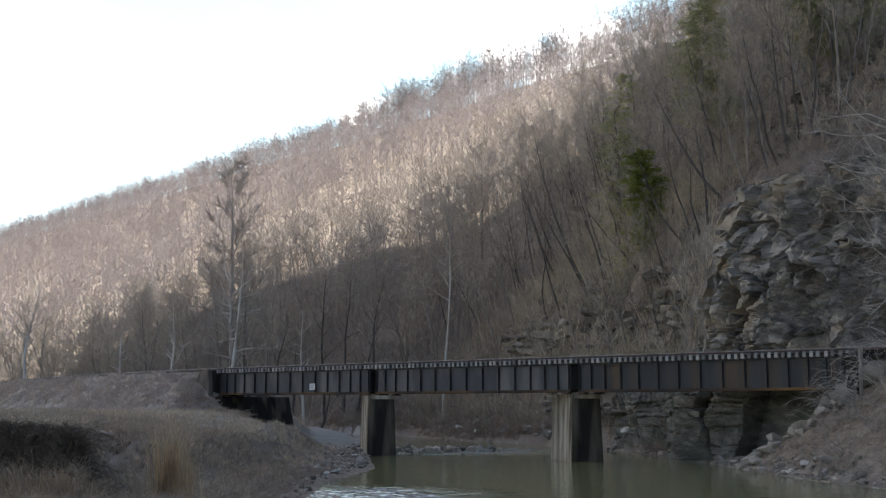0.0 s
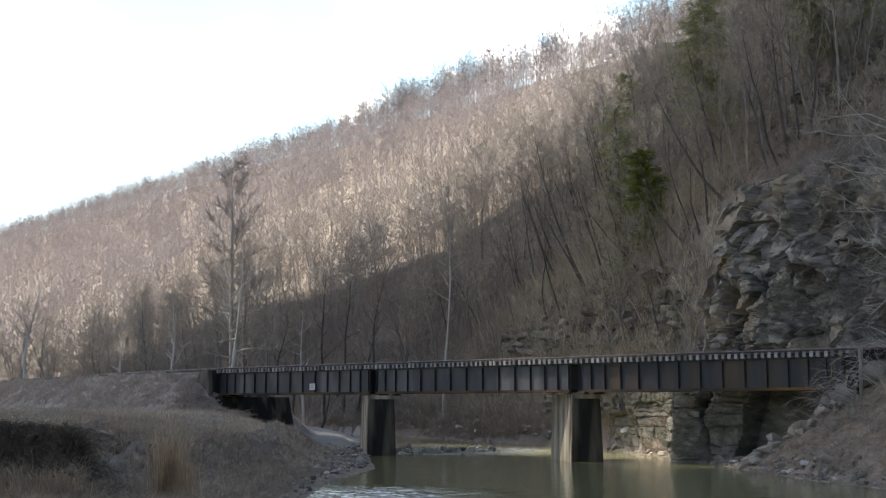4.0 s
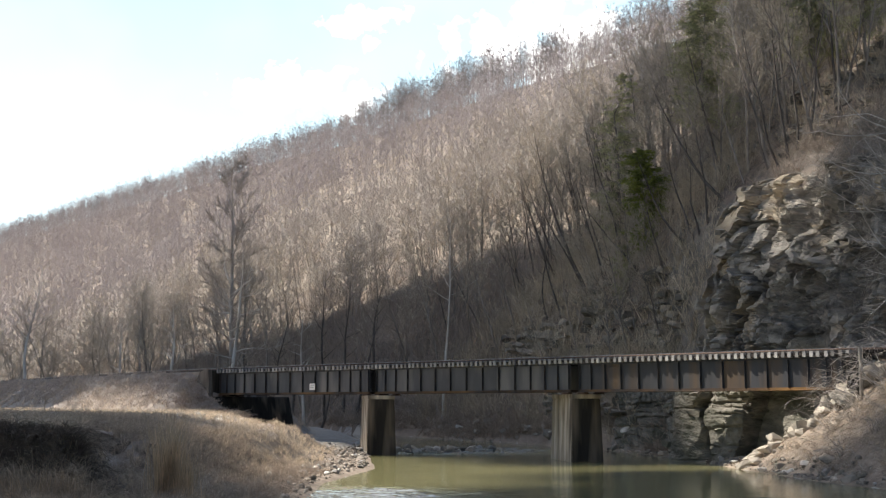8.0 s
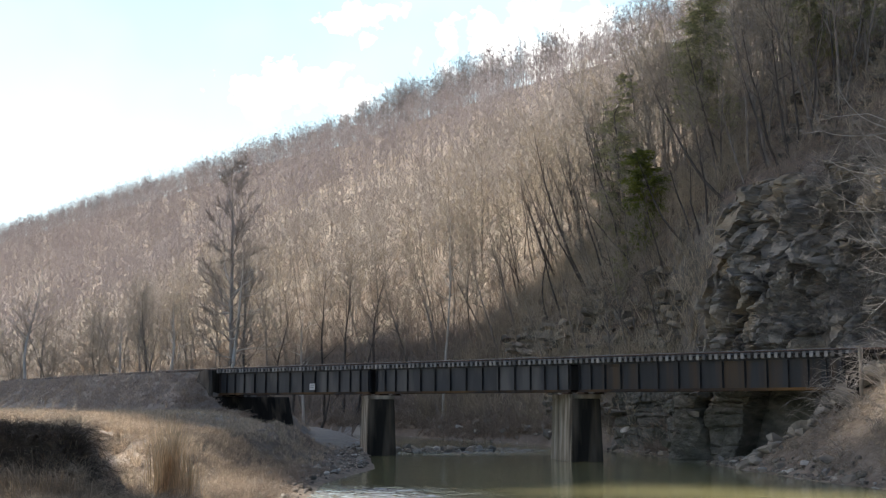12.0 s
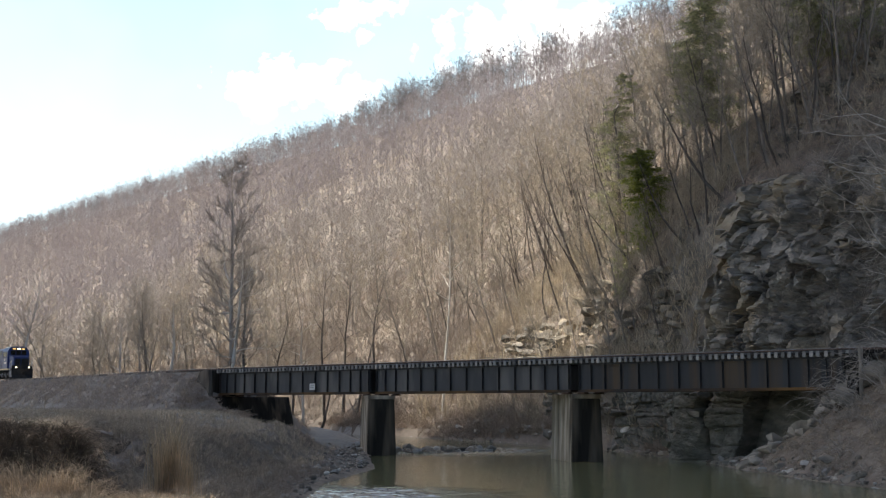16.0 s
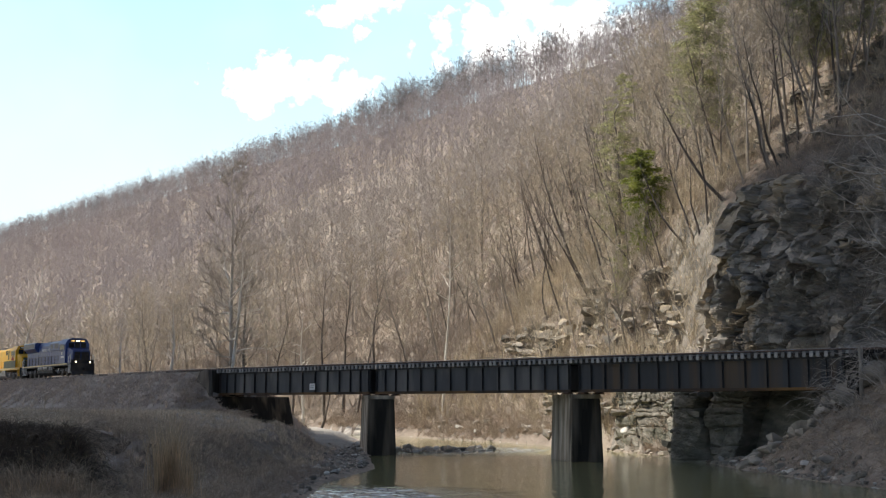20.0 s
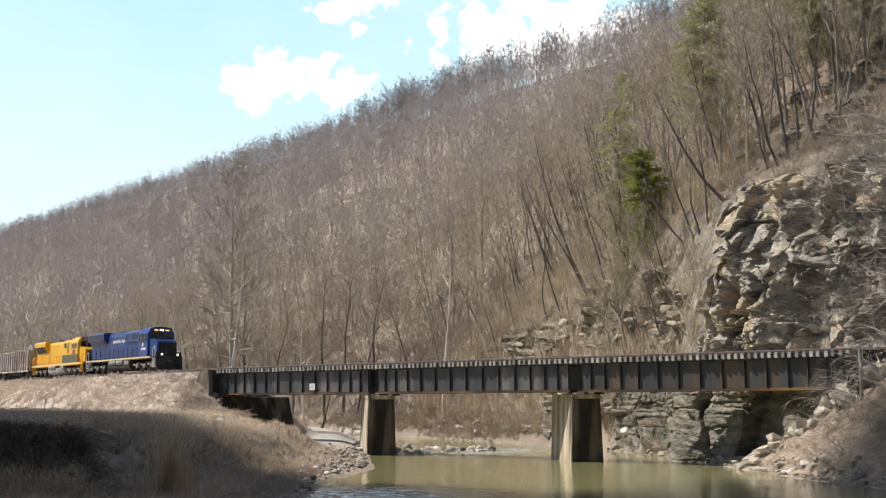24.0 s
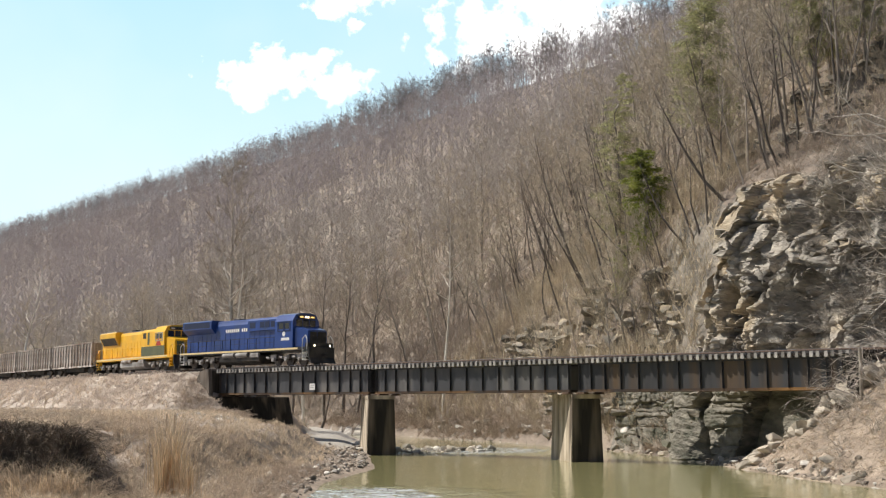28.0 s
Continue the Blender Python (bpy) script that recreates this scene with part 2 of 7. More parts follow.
def height(X, Y):
    X, Y = np.asarray(X, float), np.asarray(Y, float)
    p, q = X * U1[0] + Y * U1[1], X * U2[0] + Y * U2[1]
    dl = np.interp(Y, LEFT_Y, LEFT_X) - X
    dr = X - np.interp(Y, RIGHT_Y, RIGHT_X)
    # left bank: low shore, then a terrace with a cut face before it
    low = 0.12 * np.clip(dl, -8, 6) + 0.07 * np.clip(dl - 3, 0, 8)
    low = low + wave(X, Y, 3, 17) * 0.16 * smooth(dl, 0, 5)
    cutline = 56.0 + wave(X, Y * 0, 5, 21) * 1.1
    terr = 3.25 * (0.75 * smooth(dl, 2.5, 7) + 0.25 * smooth(dl, 7, 14)) * smooth(Y, cutline - 0.3 - 9 * smooth(X, -16.5, -13), cutline + 0.12 + 3 * smooth(X, -16.5, -13)) + wave(X, Y, 8, 30) * 0.12
    near = 2.35 * smooth(Y, 34, 8) * smooth(dl, -6, 3)
    # the terrace runs out to a cut face near the viewer
    edge_x = X + 0.288 * Y + 0.5 * wave(X * 0, Y, 6, 7)
    tongue = (3.2 + wave(X, Y, 8, 6) * 0.1) * smooth(edge_x, 1.2, -0.7) * smooth(Y, 32.6 + 0.35 * wave(X, Y * 0, 5, 3), 33.1 + 0.35 * wave(X, Y * 0, 5, 3)) * smooth(Y, 62, 56)
    terr = np.maximum(terr, tongue)
    talus = (2.45 - 0.62 * (33.2 - Y) + 0.25 * wave(X, Y, 19, 1.6)) * smooth(edge_x, 1.6, -0.9) * smooth(Y, 34.5, 33.4)
    terr = np.maximum(terr, talus)
    left = np.maximum(np.maximum(low, terr), near)
    # road bed behind the bridge
    on_road = smooth(Y, 99, 105) * smooth(dl, 0.3, 3.2) * smooth(dl, 12, 8)
    left = left * (1 - on_road) + (0.75 + 0.006 * np.clip(Y - 103, 0, 200)) * on_road
    mound = 2.4 * np.exp(-((X + 17.6) / 2.3) ** 2 - ((Y - 130) / 5.0) ** 2) + 0.25 * wave(X, Y, 14, 3) * smooth(dl, 8, 10) * smooth(Y, 110, 118) * smooth(Y, 160, 150)
    left = left + mound * (Y > 105)
    # railway fill
    d2 = np.full(X.shape, 1e9)
    sgn = np.zeros(X.shape)
    fill = TRK[TRK_S >= S_LEFT + 3.2]
    fill = np.concatenate([fill[:-1] + (fill[1:] - fill[:-1]) * f for f in (0, 0.33, 0.67)])
    for k in range(len(fill)):
        d2 = np.minimum(d2, (X - fill[k, 0]) ** 2 + (Y - fill[k, 1]) ** 2)
    d = np.sqrt(d2)
    bank = 7.14 - np.maximum(0, d - 3.3) / 1.25 + wave(X, Y, 12, 9) * 0.14 * smooth(d, 3.3, 6)
    along_b = (X - PIER2.x) * DIR_L.x + (Y - PIER2.y) * DIR_L.y
    behind = (X - PIER2.x) * NRM.x + (Y - PIER2.y) * NRM.y
    open_side = smooth(along_b, S_LEFT + 0.3, S_LEFT - 0.6) * smooth(behind, -1.2, 0.2) * smooth(behind, 40, 30)
    bank = bank - np.maximum(bank - 0.9, 0) * open_side
    left = np.maximum(left, bank)
    # right bank up to the shelf on which the track goes on
    right = 0.92 * np.clip(dr, -8, 100)
    in_b = (X - PIER2.x) * DIR_L.x + (Y - PIER2.y) * DIR_L.y
    off_b = (X - PIER2.x) * NRM.x + (Y - PIER2.y) * NRM.y
    hollow = smooth(in_b, -21.5, -19.8) * smooth(in_b, -4, -7) * smooth(off_b, 0.2, 1.4) * smooth(off_b, 22, 19)
    right = right * (1 - hollow) + np.minimum(right, 0.3) * hollow
    right = np.minimum(right, 7.12) + wave(X, Y, 21, 7) * 0.35 * smooth(dr, 0.4, 3)
    # hill: rock foot and spur at its near end, long slope, level ridge
    h = q - np.interp(p, BASE_P, BASE_Q)
    foot = smooth(p, 135, 82)
    bump = wave(X, Y, 31, 90) * 2.5 + wave(X, Y, 32, 28) * 0.9
    cave = 5.0 * smooth(p, 48.5, 50) * smooth(p, 57, 55.5)
    cliff = 7.0 * smooth(h - cave, -0.5, 2.5) + 15 * smooth(h, 4.0, 10.0) + 0.80 * np.clip(h - 9, 0, 400)
    spur = np.minimum(cliff, 34 + 0.36 * h)
    plain = 1.5 + 0.572 * h + bump * smooth(h, 5, 60)
    spur_w = smooth(p, 205, 135)
    steep = np.minimum(0.86 * h + 1, 34 + 0.36 * h) + bump * smooth(h, 5, 60)
    hill = plain + (np.maximum(plain, steep) - plain) * spur_w
    hill = hill * (1 - foot) + np.maximum(spur, plain) * foot
    # undercut hollow below the bridge's end, and the rock wall standing in the water
    hill = hill + (np.minimum(hill, 0.2 + 80 * smooth(h, 3.5, 7.5)) - hill) * cave / 5.0
    wall_w = smooth(p, 56, 57) * smooth(p, 78, 75)
    hill = hill + (np.minimum(hill, -0.3 + 80 * smooth(h, 0.2, 2.2)) - hill) * wall_w
    right = np.where((wall_w > 0.5) & (h > -7), np.minimum(right, 0.12), right)
    ridge = 150 + 3 * smooth(p, 650, 800) + wave(X, Y, 41, 260) * 3.0 + 7 * smooth(p, 470, 400) + 10 * np.exp(-((p - 600) / 38) ** 2) - 3 * np.exp(-((p - 500) / 40) ** 2) + 1.2 * wave(p, p * 0, 44, 45)
    k = 10.0
    hill = -k * np.log(np.exp(-np.clip(hill, -60, 400) / k) + np.exp(-ridge / k))
    hill = hill - np.clip(q - 380, 0, 600) * 0.35
    hill = np.maximum(hill, -6)
    land = np.where(dl > 0, left, np.where(dr > 0, right, -0.9 * smooth(np.minimum(-dl, -dr), 0, 3)))
    out = np.where(h > -1.0, np.maximum(hill, np.where(dl > 0, left, np.where(dr > 0, np.where(cave > 1, np.minimum(right, 0.6), np.minimum(right, 7.2)), land))), land)
    return out


def zat(x, y):
    return float(height(np.array([x]), np.array([y]))[0])


def graded(knots):
    out = []
    for (a, b, st) in knots:
        out.append(np.arange(a, b, st))
    return np.concatenate(out + [np.array([knots[-1][1]])])


def build_ground():
    xs = graded([(-4500, -1500, 500), (-1500, -500, 50), (-500, -120, 8), (-120, -40, 2.5), (-40, 45, 0.8), (45, 130, 3), (130, 300, 10), (300, 1000, 50), (1000, 4500, 500)])
    ys = graded([(-3000, -200, 400), (-200, 0, 20), (0, 31, 2), (31, 35, 0.16), (35, 53, 0.8), (53, 58, 0.14), (58, 125, 0.8), (125, 190, 2), (190, 500, 6), (500, 1100, 15), (1100, 1600, 60), (1600, 4900, 500)])
    X, Y = np.meshgrid(xs, ys)
    Z = height(X, Y)
    V = np.stack([X, Y, Z], -1).reshape(-1, 3)
    nx, ny = len(xs), len(ys)
    i = np.arange(ny - 1)[:, None] * nx + np.arange(nx - 1)[None]
    F = np.stack([i, i + 1, i + nx + 1, i + nx], -1).reshape(-1, 4)
    ob = mesh_part("ground", V, F, M_LITTER, smooth=True)
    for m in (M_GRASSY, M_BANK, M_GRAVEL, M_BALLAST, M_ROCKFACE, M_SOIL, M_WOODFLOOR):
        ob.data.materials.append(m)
    C = V[F].mean(1)
    x, y, z = C.T
    p, q = x * U1[0] + y * U1[1], x * U2[0] + y * U2[1]
    h = q - np.interp(p, BASE_P, BASE_Q)
    dl = np.interp(y, LEFT_Y, LEFT_X) - x
    dr = x - np.interp(y, RIGHT_Y, RIGHT_X)
    idx = np.zeros(len(C), int)
    idx[(h > 14) & (p > 230)] = 7
    idx[(dl > 0) & (h < -2)] = 1
    idx[(dl > -1) & (dl < 7) & (y < 101)] = 2
    idx[(dr > -1) & (dr < 7) & (h < 0) & (y < 95)] = 2
    idx[(dl <= -1) & (dr <= -1)] = 3
    idx[(dl > 0.8) & (dl < 9.0) & (y > 100) & (y < 200) & (z < 1.7)] = 3
    idx[(dl > 7.5) & (dl < 13) & (y > 110) & (y < 150) & (z > 1.3) & (z < 5)] = 6
    d2 = np.full(len(C), 1e9)
    for k in range(0, len(TRK), 2):
        d2 = np.minimum(d2, (x - TRK[k, 0]) ** 2 + (y - TRK[k, 1]) ** 2)
    idx[(d2 < 3.4 ** 2) & (z > 6.9) & (z < 7.9)] = 4
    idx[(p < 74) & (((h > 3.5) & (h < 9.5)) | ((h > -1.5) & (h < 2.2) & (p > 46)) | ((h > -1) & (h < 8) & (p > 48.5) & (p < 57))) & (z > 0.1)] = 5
    # cut faces turned from the sun: soil coloured dark for their shade
    cut_at = 56.0 + wave(x, y * 0, 5, 21) * 1.1
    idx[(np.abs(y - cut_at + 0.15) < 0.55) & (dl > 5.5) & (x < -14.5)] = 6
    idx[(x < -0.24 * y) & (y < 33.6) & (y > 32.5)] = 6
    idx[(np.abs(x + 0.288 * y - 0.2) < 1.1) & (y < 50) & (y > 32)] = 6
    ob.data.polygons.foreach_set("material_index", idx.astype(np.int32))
    tagged(ob, "leaf-littered hillside, grassy banks and gravel river bed", "ground", kind="structure")


build_ground()


def build_water():
    m = bpy.data.materials.new("murky_water")
    m.use_nodes = True
    N, L = m.node_tree.nodes, m.node_tree.links
    b = N["Principled BSDF"]
    b.inputs["Base Color"].default_value = (0.29, 0.27, 0.13, 1)
    b.inputs["Roughness"].default_value = 0.06
    b.inputs["IOR"].default_value = 1.33
    b.inputs["Specular IOR Level"].default_value = 0.5
    co = N.new("ShaderNodeTexCoord")
    heights = []
    for s, st in ((0.9, (1, 0.6, 1)), (3.5, (1, 0.5, 1))):
        mp = N.new("ShaderNodeMapping")
        mp.inputs["Scale"].default_value = st
        mp.inputs["Rotation"].default_value = (0, 0, 0.2)
        t = N.new("ShaderNodeTexNoise")
        t.inputs["Scale"].default_value = s
        t.inputs["Detail"].default_value = 4
        L.new(co.outputs["Object"], mp.inputs[0])
        L.new(mp.outputs[0], t.inputs["Vector"])
        heights.append(t.outputs["Fac"])
    add = N.new("ShaderNodeMath")
    add.operation = 'MULTIPLY_ADD'
    L.new(heights[1], add.inputs[0])
    add.inputs[1].default_value = 0.35
    L.new(heights[0], add.inputs[2])
    # rougher water over the shallows
    rough = None
    for centre, size in (((-4.0, 55, 0), 8.5), ((2.0, 108, 0), 14.0)):
        dist = N.new("ShaderNodeVectorMath")
        dist.operation = 'DISTANCE'
        L.new(co.outputs["Object"], dist.inputs[0])
        dist.inputs[1].default_value = centre
        mr = N.new("ShaderNodeMapRange")
        mr.interpolation_type = 'SMOOTHSTEP'
        mr.inputs["From Min"].default_value, mr.inputs["From Max"].default_value = size, size * 0.35
        mr.inputs["To Min"].default_value, mr.inputs["To Max"].default_value = 0.05, 0.9
        L.new(dist.outputs["Value"], mr.inputs["Value"])
        if rough is None:
            rough = mr.outputs[0]
        else:
            mx = N.new("ShaderNodeMath")
            mx.operation = 'MAXIMUM'
            L.new(rough, mx.inputs[0])
            L.new(mr.outputs[0], mx.inputs[1])
            rough = mx.outputs[0]
    bp = N.new("ShaderNodeBump")
    L.new(rough, bp.inputs["Distance"])
    bp.inputs["Strength"].default_value = 0.7
    L.new(add.outputs[0], bp.inputs["Height"])
    L.new(bp.outputs[0], b.inputs["Normal"])
    V = [(x, y, -0.12) for x, y in ((-40, -60), (75, -60), (40, 60), (24, 125), (-40, 260), (-80, 260), (-22, 130), (-16, 60))]
    me = bpy.data.meshes.new("water")
    me.from_pydata([Vector(v) for v in V], [], [list(range(8))])
    me.materials.append(m)
    ob = tagged(new("water", me), "murky green shallow river with small ripples", "water", kind="structure")


# pale broken water; the sky's reflection is painted in as blue-grey
M_RIFFLE = mat("broken_water_with_sky_glare", (0.46, 0.48, 0.46), (0.31, 0.315, 0.25), 0.8, 0.12, c=(0.60, 0.62, 0.62), cscale=0.5, spec=0.5, stretch=(1, 0.45, 1))


def build_riffle(name, x0, x1, y0, y1, step, mask, label, seed, amp, wl):
    """Broken wavelets standing over a shallow stretch, sinking into the still water at the rim."""
    X, Y = np.meshgrid(np.arange(x0, x1, step), np.arange(y0, y1, step))
    m = mask(X, Y)
    lift = amp * m * (wave(X, Y * 0.75, seed, wl * 3.2) + 0.8 * wave(X * 1.3, Y, seed + 1, wl * 1.4)) - 0.05 * (1 - m)
    V = np.stack([X, Y, -0.105 + lift], -1).reshape(-1, 3)
    ny, nx = X.shape
    i = np.arange(ny - 1)[:, None] * nx + np.arange(nx - 1)[None]
    F = np.stack([i, i + 1, i + nx + 1, i + nx], -1).reshape(-1, 4)
    ob = mesh_part(name, V, F, M_RIFFLE, smooth=True)
    tagged(ob, label, "water", kind="structure")


build_water()
build_riffle("riffle", -9.5, 3.0, 44, 63, 0.1, lambda X, Y: smooth((X + 3.6) ** 2 / 16 + (Y - 53.5) ** 2 / 60 + 0.22 * wave(X, Y, 51, 3), 1.0, 0.45),
             "broken water over the near shallows, sky glare in its colour", 52, 0.035, 0.45)
build_riffle("riffle", -7.0, 12.0, 98, 121, 0.14, lambda X, Y: smooth((X - 2.5) ** 2 / 70 + (Y - 109) ** 2 / 75 + 0.25 * wave(X, Y, 53, 4), 1.0, 0.45),
             "pale broken water running over the riffle", 54, 0.045, 0.55)


# ---- bridge ----
def along(s, off, z):
    """A point s metres from the second pier along the bridge, off metres behind the near girder, at z."""
    return PIER2 + DIR_L * s + NRM * off + Vector((0, 0, z))


BR = Matrix.Translation(PIER2) @ Matrix.Rotation(math.atan2(DIR_L.y, DIR_L.x), 4, 'Z')   # x: towards the far end, y: towards the viewer


def build_bridge():
    br = thing("railway_bridge", BR, "black riveted steel deck plate-girder railway bridge over the river", "bridge")
    spans = [(S_RIGHT + 0.1, -0.35), (0.35, SPAN - 0.3), (SPAN + 0.4, S_LEFT - 0.2)]
    for (a, b) in spans:
        for y, side in ((0, 1), (-2 * HALF_W, -1)):
            g = part("girder_web", box(fresh(), a, b, y - 0.012, y + 0.012, Z_BOT + 0.05, Z_TOP - 0.05), M_WEB_RUST if b < 0 else M_WEB, br)
            bm = fresh()
            box(bm, a, b, y - 0.2, y + 0.2, Z_TOP - 0.05, Z_TOP, 0.008)
            box(bm, a, b, y + 0.012, y + 0.09, Z_TOP - 0.20, Z_TOP - 0.054)
            box(bm, a, b, y - 0.09, y - 0.012, Z_TOP - 0.20, Z_TOP - 0.054)
            part("top_flange", bm, M_STEEL, br)
            bm = fresh()
            box(bm, a, b, y - 0.2, y + 0.2, Z_BOT, Z_BOT + 0.05, 0.008)
            box(bm, a, b, y + 0.012, y + 0.09, Z_BOT + 0.054, Z_BOT + 0.19)
            part("bottom_flange", bm, M_FLANGE, br, "rust-streaked bottom flange")
            # stiffeners, closer together towards the bearings
            n = 14
            for i in range(n + 1):
                t = i / n * 2 - 1
                t = t * (1.18 - 0.18 * t * t)
                x = (a + b) / 2 + t * (b - a - 0.25) / 2
                if side == 1:
                    bm = fresh()
                    box(bm, x - 0.012, x + 0.012, y + 0.014, y + 0.16, Z_BOT + 0.19, Z_TOP - 0.2)
                    box(bm, x - 0.09, x + 0.012, y + 0.014, y + 0.03, Z_BOT + 0.2, Z_TOP - 0.21)
                    part("stiffener", bm, M_STEEL, br)
        # cross frames
        for k in range(6):
            x = a + (b - a) * (k + 0.5) / 6
            bm = fresh()
            rod(bm, (x, -0.05, Z_BOT + 0.3), (x, -2 * HALF_W + 0.05, Z_TOP - 0.3), 0.05, 4)
            rod(bm, (x, -0.05, Z_TOP - 0.3), (x, -2 * HALF_W + 0.05, Z_BOT + 0.3), 0.05, 4)
            part("cross_frame", bm, M_STEEL, br)
        for x in (a + 0.35, b - 0.35):
            for y in (0, -2 * HALF_W):
                bm = fresh()
                box(bm, x - 0.25, x + 0.25, y - 0.25, y + 0.25, Z_BOT - 0.07, Z_BOT - 0.004, 0.01)
                box(bm, x - 0.33, x + 0.33, y - 0.3, y + 0.3, Z_BOT - 0.14, Z_BOT - 0.074, 0.01)
                part("bearing", bm, M_RAIL, br)
    # ties, guard timbers, rails
    g = random.Random(4)
    tie_bm = box(fresh(), -0.118, 0.118, -1.46, 1.46, -0.09, 0.27, 0.012)
    first = part("tie", tie_bm, M_TIE, br)
    n = int((S_LEFT - S_RIGHT + 0.6) / 0.47)
    for i in range(n):
        x = S_RIGHT - 0.3 + i * 0.47
        o = first if i == 0 else new("tie", first.data)
        o.parent = br
        o.location = (x + g.uniform(-0.012, 0.012), -HALF_W + g.uniform(-0.05, 0.06), Z_TOP + 0.004 + g.uniform(0, 0.012))
        o.rotation_euler = (0, 0, g.uniform(-0.015, 0.015))
    # dark strips added between tie ends to keep sun streaks off the web
    for y in (-HALF_W + 1.36, -HALF_W - 1.36):
        part("tie_spacer", box(fresh(), S_RIGHT - 0.3, S_LEFT + 0.1, y - 0.04, y + 0.04, Z_TOP + 0.02, Z_TOP + 0.20, 0.005), M_TIE_DARK, br)
    for y in (-HALF_W + 1.05, -HALF_W - 1.05):
        part("guard_timber", box(fresh(), S_RIGHT - 0.4, S_LEFT + 0.2, y - 0.09, y + 0.09, Z_TOP + 0.27, Z_TOP + 0.35, 0.01), M_TIE_DARK, br)
    bm = fresh()
    box(bm, 27.5, 28.2, 0.20, 0.22, Z_BOT + 0.38, Z_BOT + 0.95, 0.005)
    sign = part("sign_plate", bm, M_SIGN, br, "small white sign plate with faded lettering")
    for k, (w, zz) in enumerate(((0.40, 0.80), (0.46, 0.60))):
        part("lettering_bar", box(fresh(), 27.85 - w / 2, 27.85 + w / 2, 0.22, 0.225, Z_BOT + zz - 0.02, Z_BOT + zz + 0.02), M_SIGNTEXT, sign)
    return br


def mat_streak(name, base, streak, amount):
    """Dark paint with rust-coloured runs."""
    m = mat(name, base, tuple(v * 0.65 for v in base), 1.2, 0.5, c=streak, cscale=amount, spec=0.5, stretch=(1, 1, 0.22), bump=0.004, bscale=10)
    return m


M_WEB = mat_streak("streaked_black_paint", (0.075, 0.076, 0.082), (0.17, 0.16, 0.15), 0.5)
M_WEB_RUST = mat("rust_run_black_paint", (0.055, 0.054, 0.058), (0.035, 0.034, 0.036), 1.2, 0.55, c=(0.105, 0.066, 0.036), cscale=0.75, spec=0.5, stretch=(1, 1, 0.10), bump=0.004, bscale=10)
M_FLANGE = mat("rust_streaked_flange", (0.045, 0.04, 0.038), (0.085, 0.05, 0.028), 0.6, 0.7, c=(0.24, 0.13, 0.045), cscale=0.16)
M_SIGN = mat("white_enamel", (0.75, 0.74, 0.72), (0.62, 0.6, 0.57), 3.0, 0.5)
M_SIGNTEXT = mat("faded_letters", (0.25, 0.24, 0.24), (0.35, 0.34, 0.33), 9.0, 0.6)
build_bridge()


def build_pier(x, y, label):
    """A battered concrete pier set along the stream; x, y: the middle of its near end at the water."""
    ax = Vector((-0.174, 0.985, 0))
    m = Matrix.Translation((x, y, 0)) @ Matrix.Rotation(math.atan2(ax.y, ax.x), 4, 'Z')       # local x: along the stream, away
    pier = thing("bridge_pier", m, label, "bridge pier", "bridge piers")
    h = Z_BOT - 0.46

    def block(z0, z1, a, b, w0, w1, wa, wb, bev):
        bm = fresh()
        lo = [bm.verts.new(c) for c in ((a, -w0, z0), (b, -w0, z0), (b, w0, z0), (a, w0, z0))]
        hi = [bm.verts.new(c) for c in ((wa, -w1, z1), (wb, -w1, z1), (wb, w1, z1), (wa, w1, z1))]
        bm.faces.new(lo[::-1])
        bm.faces.new(hi)
        for i in range(4):
            bm.faces.new((lo[i], lo[(i + 1) % 4], hi[(i + 1) % 4], hi[i]))
        bmesh.ops.bevel(bm, geom=bm.edges[:], offset=bev, segments=2, affect='EDGES')
        return bm

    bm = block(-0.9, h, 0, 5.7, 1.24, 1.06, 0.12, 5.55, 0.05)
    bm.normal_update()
    # the end face turned from the sun gets its shade as colour
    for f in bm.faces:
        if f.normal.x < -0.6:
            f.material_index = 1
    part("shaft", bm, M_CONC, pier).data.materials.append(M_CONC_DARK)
    part("cap", block(h + 0.002, Z_BOT - 0.142, 0.08, 5.6, 1.10, 1.10, 0.08, 5.6, 0.03), M_CONC, pier)
    return pier


build_pier(10.47, 87.0, "battered concrete bridge pier with a stained, shade-darkened end, standing in the river")
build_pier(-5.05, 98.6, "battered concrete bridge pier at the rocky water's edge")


M_CONC_WORN = mat("stained_old_concrete", (0.22, 0.185, 0.15), (0.12, 0.10, 0.082), 1.2, 0.9, bump=0.03, bscale=4, c=(0.07, 0.06, 0.05), cscale=0.6, stretch=(1, 1, 0.35))


